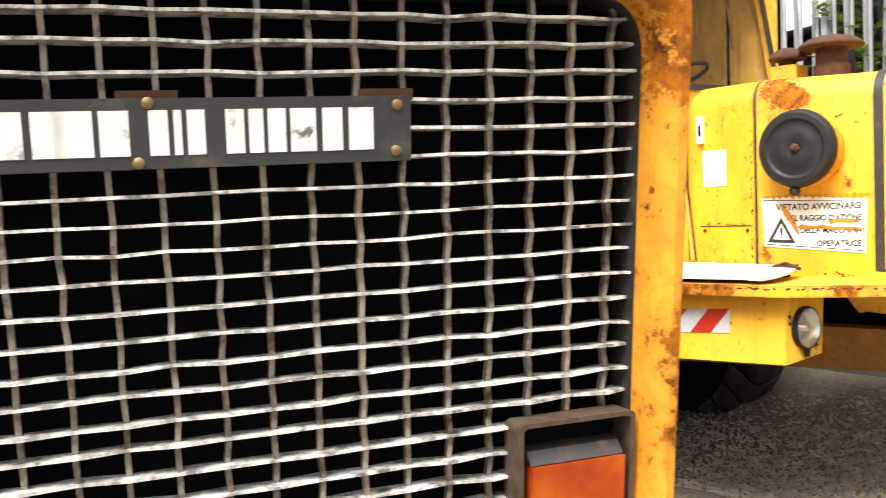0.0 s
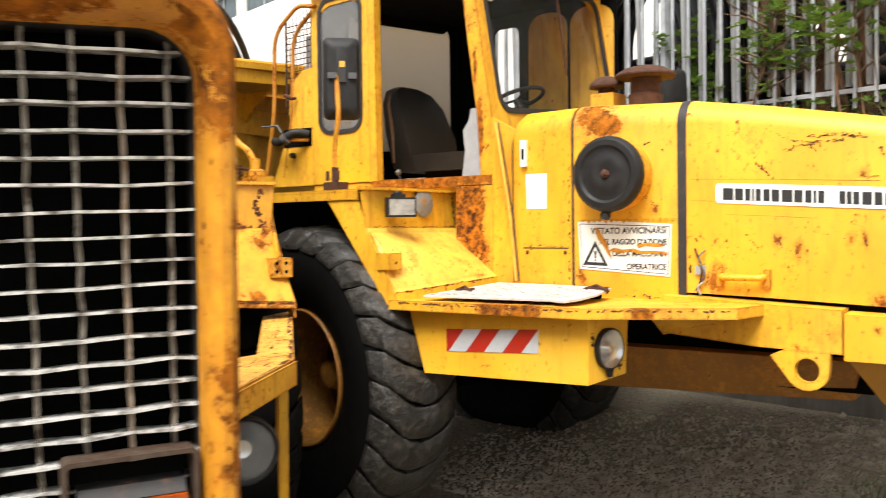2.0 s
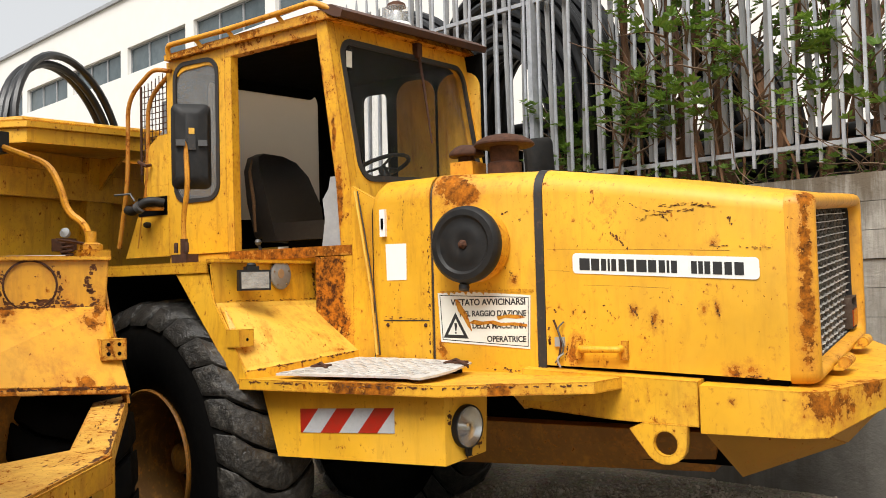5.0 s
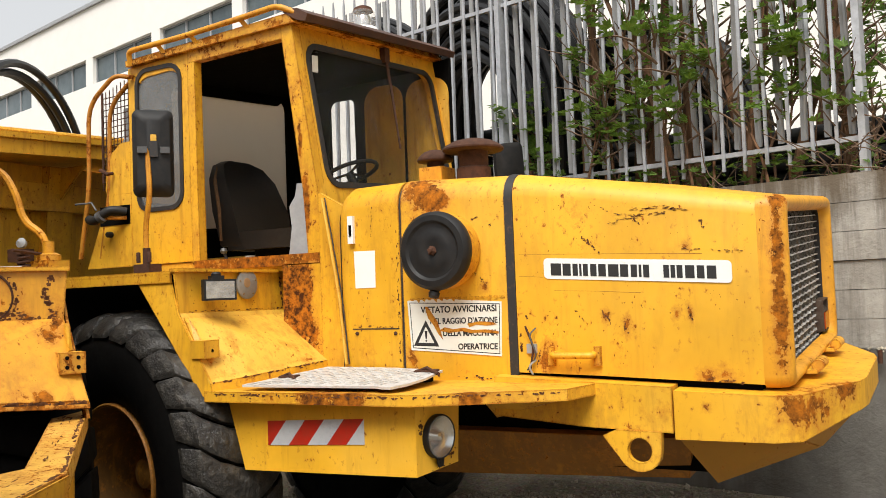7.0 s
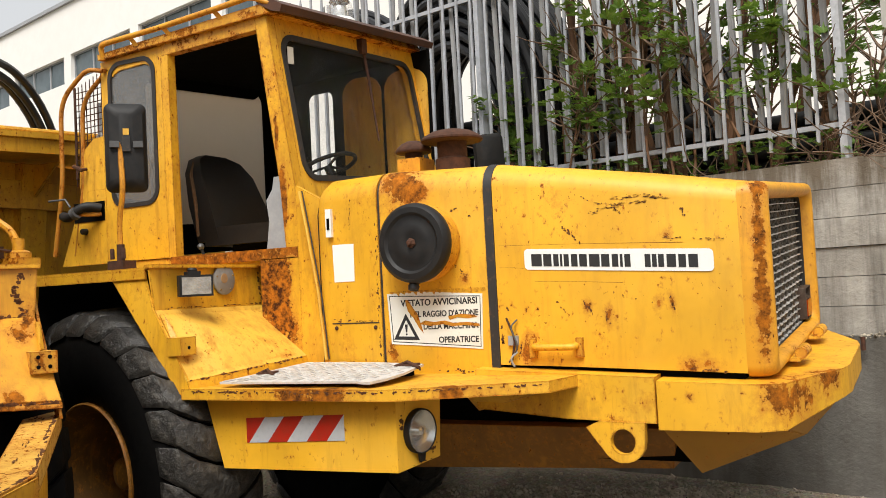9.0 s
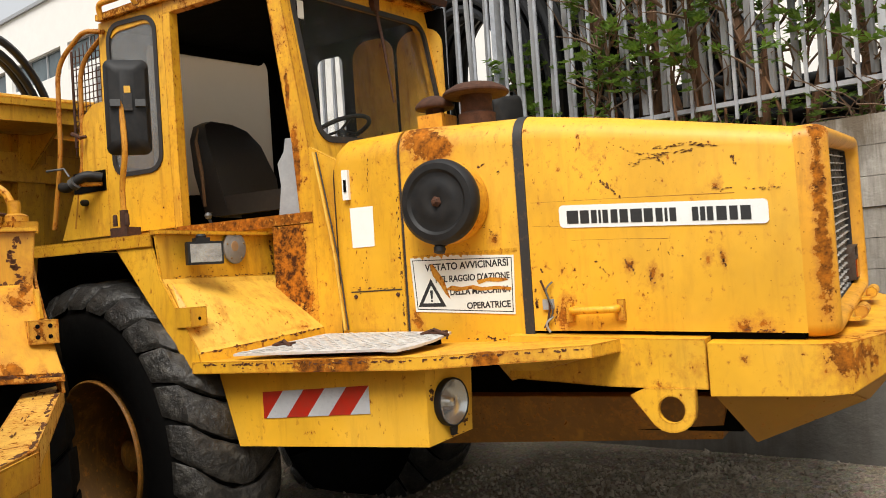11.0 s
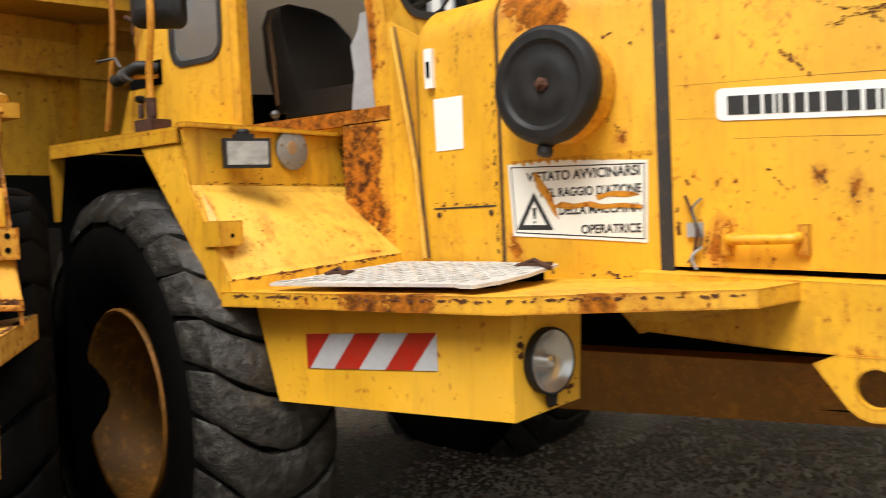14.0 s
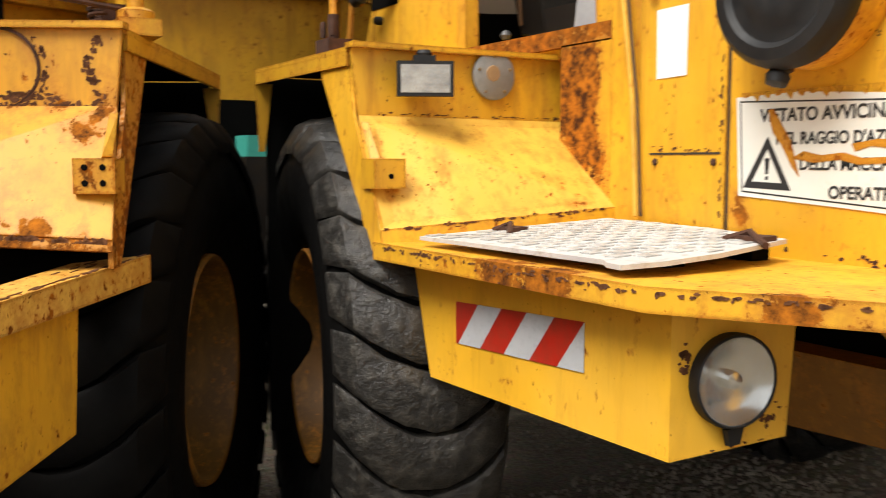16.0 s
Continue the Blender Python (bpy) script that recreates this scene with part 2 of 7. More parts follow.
CHROME = plain("reflector_bowl", (0.75, 0.74, 0.70), 0.18, 1.0, 0.2, 14, 0)
GREY_DISC = plain("grey_disc", (0.30, 0.30, 0.285), 0.5, 0.2, 0.3, 30, 0.1)
GREY_TRIM = plain("grey_trim", (0.33, 0.34, 0.35), 0.55, 0, 0.2, 20, 0.05)
DULL = plain("dull_steel", (0.10, 0.10, 0.10), 0.5, 0.3, 0.3, 30, 0.2)
SCABBED = paint("scabbed_edge", (0.62, 0.29, 0.014), rust=0.2, seed=61.0, edges=0.3)
SILL = paint("sill_enamel", (0.5, 0.22, 0.014), rust=0.3, seed=91.0, edges=0.3)
ROOF = paint("roof_enamel", rust=0.19, seed=57.0, edges=0.35)
PILLAR = paint("pillar_enamel", rust=0.07, seed=53.0, edges=0.4, spots=[((-1.235, -0.70, 2.25), 0.035, 9), ((-1.36, -0.70, 3.0), 0.03, 5), ((-1.27, -0.70, 2.62), 0.022, 8)])
CLOUDED = plain("clouded_pane", (0.60, 0.56, 0.49), 0.6, 0, 0.14, 7, 0.03, second=(0.50, 0.46, 0.40))
glows_through(CLOUDED, (0.78, 0.73, 0.64), 0.75)
BRASS = plain("tarnished_screw", (0.32, 0.22, 0.10), 0.5, 0.7, 0.4, 40, 0.3)
PIPE = plain("black_pipe", (0.012, 0.012, 0.013), 0.35, 0, 0.3, 10, 0.05)
BARK = plain("bark", (0.23, 0.115, 0.055), 0.9, 0, 0.5, 16, 0.8, (1, 1, 0.25), second=(0.05, 0.03, 0.02))
LEAF = plain("leaf", (0.17, 0.29, 0.055), 0.38, 0, 0.5, 5, 0.0, second=(0.055, 0.12, 0.024))
TWIG = plain("twig", (0.17, 0.11, 0.07), 0.9, 0, 0.4, 20, 0.3)
RENDER = plain("white_render", (0.78, 0.76, 0.72), 0.85, 0, 0.06, 1.5, 0.05)
FAR_GLASS = plain("far_glass", (0.05, 0.075, 0.085), 0.12, 0.0, 0.4, 0.6, 0.0, second=(0.14, 0.17, 0.18))
TARP = plain("dark_stack", (0.02, 0.02, 0.021), 0.6, 0, 0.5, 6, 0.3)
SHED = plain("pale_shed", (0.46, 0.44, 0.40), 0.8, 0, 0.15, 5, 0.1)
MINT = plain("green_plastic", (0.06, 0.42, 0.33), 0.5, 0, 0.1, 20, 0)


glows_through(LEAF, (0.18, 0.30, 0.035), 0.28)


def glass(name, colour, rough=0.02, alpha=0.3, dirty=0.35):
    m, t, b = nodes_of(name)
    b.inputs["Base Color"].default_value = colour + (1,)
    b.inputs["Roughness"].default_value = rough
    b.inputs["Alpha"].default_value = alpha
    b.inputs["Specular IOR Level"].default_value = 0.6
    dirt = noise_at(t, 6, 8, 0.7)
    t.links.new(ramp(t, dirt, 0.45, 0.9, (alpha,) * 3 + (1,), (min(alpha + dirty, 1),) * 3 + (1,)), b.inputs["Alpha"])
    return m


TORN = plain("torn_backing", (0.16, 0.085, 0.035), 0.9, 0, 0.4, 40, 0.4)
HAZED = glass("hazed_glass", (0.20, 0.20, 0.195), 0.12, 0.5)
PANE = glass("window_glass", (0.06, 0.06, 0.055), 0.02, 0.10, 0.16)
CLEAR = glass("clear_glass", (0.8, 0.8, 0.78), 0.05, 0.05, 0.05)
LENS = glass("lamp_glass", (0.8, 0.8, 0.78), 0.08, 0.10)


def amber():
    m, t, b = nodes_of("amber_lens")
    n = noise_at(t, 8, 4)
    t.links.new(mixed(t, ramp(t, n, 0.4, 0.65), (0.26, 0.028, 0.003, 1), (0.42, 0.075, 0.006, 1)), b.inputs["Base Color"])
    b.inputs["Roughness"].default_value = 0.15
    return m


AMBER = amber()


def concrete(name, k, capped=0.0):
    """Cast concrete with runs of dirt; capped gives the height from which old drips start."""
    m, t, b = nodes_of(name)
    n = noise_at(t, 3.0, 10, 0.7)
    drip = noise_at(t, 5.0, 8, 0.7, (1, 1, 0.08), 4.0)
    fine = noise_at(t, 40, 6, 0.7)
    c = mixed(t, ramp(t, n, 0.35, 0.7), (0.40 * k, 0.375 * k, 0.33 * k, 1), (0.21 * k, 0.193 * k, 0.165 * k, 1))
    c = mixed(t, math_node(t, "MULTIPLY", ramp(t, drip, 0.46, 0.66), 0.8), c, (0.085, 0.075, 0.06, 1))
    c = mixed(t, math_node(t, "MULTIPLY", ramp(t, fine, 0.55, 0.75), 0.4), c, (0.11, 0.10, 0.085, 1))
    if capped:
        sep = t.nodes.new("ShaderNodeSeparateXYZ")
        t.links.new(t.nodes.new("ShaderNodeTexCoord").outputs["Object"], sep.inputs[0])
        reach = math_node(t, "ADD", math_node(t, "MULTIPLY", math_node(t, "SUBTRACT", sep.outputs["Z"], capped), 2.2), math_node(t, "MULTIPLY", math_node(t, "SUBTRACT", drip, 0.5), 3.0))
        c = mixed(t, math_node(t, "MULTIPLY", ramp(t, math_node(t, "ADD", reach, math_node(t, "MULTIPLY", n, 0.8)), 0.35, 0.95), 0.85), c, (0.115, 0.085, 0.052, 1))
    t.links.new(c, b.inputs["Base Color"])
    b.inputs["Roughness"].default_value = 0.88
    bumped(t, b, math_node(t, "ADD", n, fine), 0.5, 0.012)
    return m


def gravel():
    m, t, b = nodes_of("gravel_and_earth")
    co = t.nodes.new("ShaderNodeTexCoord")
    v = add(t, "ShaderNodeTexVoronoi", Scale=26.0)
    t.links.new(co.outputs["Object"], v.inputs["Vector"])
    n = noise_at(t, 1.3, 8, 0.65)
    fine = noise_at(t, 60, 5, 0.7)
    # paler patch painted where light reaches the gravel by the wall
    lit_patch = math_node(t, "MULTIPLY", ramp(t, math_node(t, "ADD", near_spot(t, (0.9, 0.9, 0.2), 2.3), math_node(t, "MULTIPLY", n, 0.35)), 0.35, 0.75), 1.0)
    c = mixed(t, lit_patch, mixed(t, ramp(t, fine, 0.35, 0.7), (0.10, 0.08, 0.055, 1), (0.33, 0.275, 0.195, 1)), mixed(t, ramp(t, fine, 0.35, 0.7), (0.22, 0.185, 0.135, 1), (0.62, 0.55, 0.43, 1)))
    c = mixed(t, 0.22, c, v.outputs["Color"], "MULTIPLY")
    c = mixed(t, math_node(t, "MULTIPLY", ramp(t, n, 0.5, 0.68), 0.45), c, (0.10, 0.08, 0.05, 1))
    t.links.new(c, b.inputs["Base Color"])
    b.inputs["Roughness"].default_value = 0.9
    bumped(t, b, math_node(t, "ADD", v.outputs["Distance"], fine), 0.8, 0.02)
    return m


CONCRETE, OLD_CONCRETE, GRAVEL = concrete("board_marked_concrete", 1.25, 2.12), concrete("damp_old_concrete", 0.42), gravel()
# dirty rim yellow, darkened further for the shade in the wheel arch
RIM_PAINT = paint("dirty_shaded_rim_enamel", (0.155, 0.064, 0.004), rust=0.0, seed=47.0, gloss=0.55)
# bumper yellow dimmed to carry the shade on the chin plates
dim_yellow = paint("dimmed_yellow", (0.40, 0.185, 0.012), rust=-0.02, seed=83.0, gloss=0.55, edges=0.15)
# yellow darkened for shade on belly and step back; brown fold lines too
DARK_YELLOW = paint("darkened_enamel", (0.23, 0.098, 0.010), rust=0.05, seed=44.0, gloss=0.6)
STONE = plain("pebble", (0.46, 0.40, 0.31), 0.85, 0, 0.5, 9, 0.3, second=(0.16, 0.135, 0.095))
GRASS = plain("grass", (0.07, 0.13, 0.025), 0.7, 0, 0.5, 8, 0.0)

# ---------------------------------------------------------------- mesh tools


def lay(name, bm, material, parent=None, label="", smooth=38, weld=False):
    """Links a bmesh as one mesh object."""
    if weld:
        bmesh.ops.remove_doubles(bm, verts=bm.verts, dist=1e-5)
    bmesh.ops.recalc_face_normals(bm, faces=bm.faces)
    me = bpy.data.meshes.new(name)
    bm.to_mesh(me)
    bm.free()
    me.materials.append(material)
    me.polygons.foreach_set("use_smooth", [True] * len(me.polygons))
    me.set_sharp_from_angle(angle=radians(smooth))
    ob = new(name, me)
    if parent:
        ob.parent = parent
    return tagged(ob, label)


part = lay


def thing(name, label, category, m=Matrix(), group="", kind=""):
    ob = new(name)
    ob.empty_display_size = 0.2
    ob.matrix_basis = m
    return tagged(ob, label, category, group, kind)


def bm_new():
    return bmesh.new()


def add_box(bm, x0, x1, y0, y1, z0, z1):
    v = [bm.verts.new((x, y, z)) for x in (x0, x1) for y in (y0, y1) for z in (z0, z1)]
    for f in ((0, 1, 3, 2), (4, 6, 7, 5), (0, 4, 5, 1), (2, 3, 7, 6), (0, 2, 6, 4), (1, 5, 7, 3)):
        bm.faces.new([v[i] for i in f])
    return bm


def box(x0, x1, y0, y1, z0, z1, r=0.006):
    return soft(add_box(bm_new(), x0, x1, y0, y1, z0, z1), r)


def soft(bm, r=0.006, seg=2, limit=25):
    if r > 0:
        edges = [e for e in bm.edges if e.is_manifold and e.calc_face_angle(0) > radians(limit)]
        bmesh.ops.bevel(bm, geom=edges, offset=r, segments=seg, affect="EDGES", profile=0.5, clamp_overlap=True)
    return bm


def loft(bm, rings, caps=True):
    made = [[bm.verts.new(p) for p in ring] for ring in rings]
    n = len(made[0])
    for a, b in zip(made, made[1:]):
        for i in range(n):
            bm.faces.new((a[i], a[(i + 1) % n], b[(i + 1) % n], b[i]))
    if caps:
        bm.faces.new(made[0][::-1])
        bm.faces.new(made[-1])
    return bm


def slab(pts, normal, depth):
    """A flat plate from its outline, given a thickness along normal."""
    d = Vector(normal).normalized() * depth
    return loft(bm_new(), [[Vector(p) for p in pts], [Vector(p) + d for p in pts]])


def sheet(pts, depth):
    """A plate on any flat outline; thickness goes along its own normal."""
    a, b, c = (Vector(p) for p in pts[:3])
    return slab(pts, (b - a).cross(c - a), depth)


def side_plate(pts, y0, y1):
    """A plate whose outline lies in x and z."""
    return loft(bm_new(), [[(x, y0, z) for x, z in pts], [(x, y1, z) for x, z in pts]])


def rounded(cx, cz, w, h, r, n=6):
    out = []
    for sx, sz, a in ((1, 1, 0), (-1, 1, 90), (-1, -1, 180), (1, -1, 270)):
        for k in range(n + 1):
            q = radians(a + 90 * k / n)
            out.append((cx + sx * (w / 2 - r) + r * math.cos(q), cz + sz * (h / 2 - r) + r * math.sin(q)))
    return out


def framed(inner, outer, place, depth):
    """A plate with a hole: both outlines have the same number of points; place(u, v, d) puts them in space."""
    bm = bm_new()
    rows = [[bm.verts.new(place(u, v, d)) for u, v in loop] for d in (0, depth) for loop in (inner, outer)]
    n = len(inner)
    for a, b in ((0, 1), (1, 3), (3, 2), (2, 0)):
        for i in range(n):
            bm.faces.new((rows[a][i], rows[a][(i + 1) % n], rows[b][(i + 1) % n], rows[b][i]))
    return bm


def square_round(cx, cz, w, h, n=6):
    """A rectangle with as many points as rounded() has."""
    return rounded(cx, cz, w, h, 0.0015, n)


def tube(pts, r, seg=8, bm=None, caps=True):
    bm = bm or bm_new()
    pts = [Vector(p) for p in pts]
    rings, side = [], None
    for i, p in enumerate(pts):
        d = (pts[min(i + 1, len(pts) - 1)] - pts[max(i - 1, 0)]).normalized()
        if side is None:
            side = d.cross(Vector((0, 0, 1)) if abs(d.z) < 0.9 else Vector((1, 0, 0))).normalized()
        side = (side - d * side.dot(d)).normalized()
        up = d.cross(side)
        rr = r[i] if isinstance(r, (list, tuple)) else r
        rings.append([p + rr * (math.cos(2 * math.pi * k / seg) * side + math.sin(2 * math.pi * k / seg) * up) for k in range(seg)])
    return loft(bm, rings, caps)


def strip(pts, a, c, wide, deep):
    """A flat bar along a line: wide along c, deep along a."""
    a, c = Vector(a) * deep / 2, Vector(c) * wide / 2
    return loft(bm_new(), [[Vector(p) - a - c, Vector(p) + a - c, Vector(p) + a + c, Vector(p) - a + c] for p in pts])


def bend(pts, steps=5, r=0.06):
    """Rounds the corners of a line."""
    pts = [Vector(p) for p in pts]
    out = [pts[0]]
    for a, b, c in zip(pts, pts[1:], pts[2:]):
        q = min(r, (a - b).length / 2, (c - b).length / 2)
        s, e = b + (a - b).normalized() * q, b + (c - b).normalized() * q
        for k in range(steps + 1):
            w = k / steps
            out.append((1 - w) ** 2 * s + 2 * w * (1 - w) * b + w * w * e)
    return out + [pts[-1]]


def lathe(profile, origin, axis, seg=28, bm=None, end=True):
    """Turns (radius, height) round axis."""
    bm = bm or bm_new()
    axis = Vector(axis).normalized()
    u = axis.orthogonal().normalized()
    v = axis.cross(u)
    o = Vector(origin)
    rings = []
    for r, hgt in profile:
        r = max(r, 0.0004)
        rings.append([o + axis * hgt + r * (math.cos(2 * math.pi * k / seg) * u + math.sin(2 * math.pi * k / seg) * v) for k in range(seg)])
    loft(bm, rings, caps=False)
    bm.verts.ensure_lookup_table()
    if end:
        bm.faces.new(bm.verts[-seg:])
    return bm


def lean(bm):
    """The body leans a little to its right side."""
    for v in bm.verts:
        v.co.z += 0.07 * max(v.co.y + 0.82, 0)
    return bm

# ---------------------------------------------------------------- the haul truck, x ahead, y to its left, origin on the ground under its middle


def arch(hw, zb, zt, r, n=5):
    """Cross-section of the hood in y and z."""
    out = [(-hw, zb)]
    for k in range(n + 1):
        a = radians(180 - 90 * k / n)
        out.append((-hw + r + r * math.cos(a), zt - r + r * math.sin(a)))
    for k in range(n + 1):
        a = radians(90 - 90 * k / n)
        out.append((hw - r + r * math.cos(a), zt - r + r * math.sin(a)))
    return out + [(hw, zb)]


def hood_piece(stations):
    return lean(loft(bm_new(), [[(x, y, z) for y, z in arch(hw, zb, zt, r)] for x, hw, zb, zt, r in stations]))


def grille(root, wire, rusted, ys, zs, x, zb, zt, hw):
    """Woven mesh of flat bars, bowed a little where they cross: ys are the uprights' places, zs the cross bars' heights."""
    mesh = part("grille", bm_new(), BLACK, root)
    k_ = (zs[1] - zs[0]) / 0.0365
    rng_ = random.Random(len(ys))
    for i, y in enumerate(ys):
        pts = [(x + 0.004 * (-1) ** (i + k), y + rng_.uniform(-0.0014, 0.0014), z) for k, z in enumerate([zb] + zs + [zt])]
        part("upright_bar", lean(strip(pts, (1, 0, 0), (0, 1, 0), 0.0066 * k_ ** 0.5, 0.010)), (rusted if i % 7 in (2, 4) and i > len(ys) / 2 else UPRIGHT_STEEL), mesh)
    for k, z in enumerate(zs):
        sag = rng_.uniform(-0.0015, 0.0015)
        pts = [(x + 0.004 * (-1) ** (i + k + 1), y, z + sag + rng_.uniform(-0.0016, 0.0016)) for i, y in enumerate([-hw] + ys + [hw])]
        part("cross_bar", lean(strip(pts, (1, 0, 0), (0, 0, 1), 0.0042 * k_, 0.030)), wire, mesh)
    return mesh


def wheel(root, y_out, side, x=-1.98, z=0.82, toe=0.0, tread=None):
    """Earthmover tyre with worn, close-set lugs, on a deep rim. side is -1 on the truck's right."""
    w, r = 0.58, 0.85
    o = Vector((x, y_out, z))
    inward = Vector((0, -side, 0))
    hub = thing("wheel", "", "wheel")
    hub.parent = root
    del hub["category"]
    middle = Matrix.Translation(o)
    hub.matrix_basis = middle @ Matrix.Rotation(radians(toe), 4, "Z") @ middle.inverted()
    prof = [(0.40, 0.2), (0.407, 0.12), (0.42, 0.075), (0.47, 0.045), (0.55, 0.018), (0.62, 0.005), (0.71, 0.008), (0.79, 0.035), (0.84, 0.085), (0.858, w / 2), (0.84, w - 0.085), (0.79, w - 0.035), (0.56, w), (0.42, w - 0.07)]
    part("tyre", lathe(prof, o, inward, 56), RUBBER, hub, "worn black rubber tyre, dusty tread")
    rg = random.Random(int(abs(x) * 10) + (3 if side > 0 else 0))
    bm = bm_new()
    count = 28
    for k in range(count):
        a0 = 2 * math.pi * k / count

        def at(rad, across, turn):
            a = a0 + turn
            return o + inward * across + Vector((rad * math.cos(a), 0, rad * math.sin(a)))

        s = math.pi / count * 0.955
        rings = []
        for q in range(13):
            f = q / 12
            across = 0.008 + (w - 0.016) * f
            edge = abs(2 * f - 1)
            turn = -0.20 * (1 - edge ** 1.8) + rg.uniform(-0.006, 0.006)
            crown = 0.905 - 0.05 * edge ** 4 - (0.055 if q in (0, 12) else 0.0) + rg.uniform(-0.007, 0.004)
            low = crown - 0.035
            ss = s * (0.86 if q in (0, 12) else 1.0) + rg.uniform(-0.008, 0.004)
            rings.append([at(low, across, turn - ss), at(crown - 0.010, across, turn - ss * 0.96), at(crown, across, turn - ss * 0.74), at(crown + 0.002, across, turn), at(crown, across, turn + ss * 0.78), at(crown - 0.010, across, turn + ss * 0.95), at(low, across, turn + ss)])
        loft(bm, rings)
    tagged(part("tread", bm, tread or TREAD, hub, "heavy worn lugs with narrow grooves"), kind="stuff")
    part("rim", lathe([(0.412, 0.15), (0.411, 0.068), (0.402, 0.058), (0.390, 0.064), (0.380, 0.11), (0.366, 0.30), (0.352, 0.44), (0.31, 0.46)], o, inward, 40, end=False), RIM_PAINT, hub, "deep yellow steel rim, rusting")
    # disc coloured near black to stand for the shade deep in the rim
    part("wheel_disc", lathe([(0.33, 0.455), (0.2, 0.47), (0.14, 0.47), (0.0, 0.47)], o, inward, 36), DARK_STEEL, hub, "wheel disc, near black for the shade in the rim")
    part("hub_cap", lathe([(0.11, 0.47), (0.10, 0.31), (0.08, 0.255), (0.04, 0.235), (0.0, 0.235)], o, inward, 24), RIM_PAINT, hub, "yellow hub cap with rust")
    for k in range(10):
        a = 2 * math.pi * k / 10
        part("wheel_nut", lathe([(0.018, 0.0), (0.018, 0.03), (0.012, 0.036)], o + inward * 0.468 + Vector((0.215 * math.cos(a), 0, 0.215 * math.sin(a))), -inward, 6), RUST, hub)
    return hub


def mirror_arm(root, foot, pts, with_mirror=True, s=1):
    arm = part("mirror_arm", tube(bend(pts, 5, 0.07), 0.014, 8), TUBE_YELLOW, root, "bent yellow tube mirror arm, rusting")
    part("arm_socket", box(foot[0] - 0.05, foot[0] + 0.06, foot[1] - 0.045, foot[1] + 0.045, foot[2], foot[2] + 0.045), RUST, arm)
    part("socket_pin", tube([(foot[0], foot[1], foot[2]), (foot[0], foot[1], foot[2] + 0.13)], 0.02, 10), RUST, arm)
    for k in (-1, 1):
        part("bolt", lathe([(0.011, 0), (0.011, 0.05), (0.007, 0.055)], (foot[0] + k * 0.04, foot[1] - 0.02, foot[2] + 0.055), (0, 0, 1), 6), RUST, arm)
    return arm


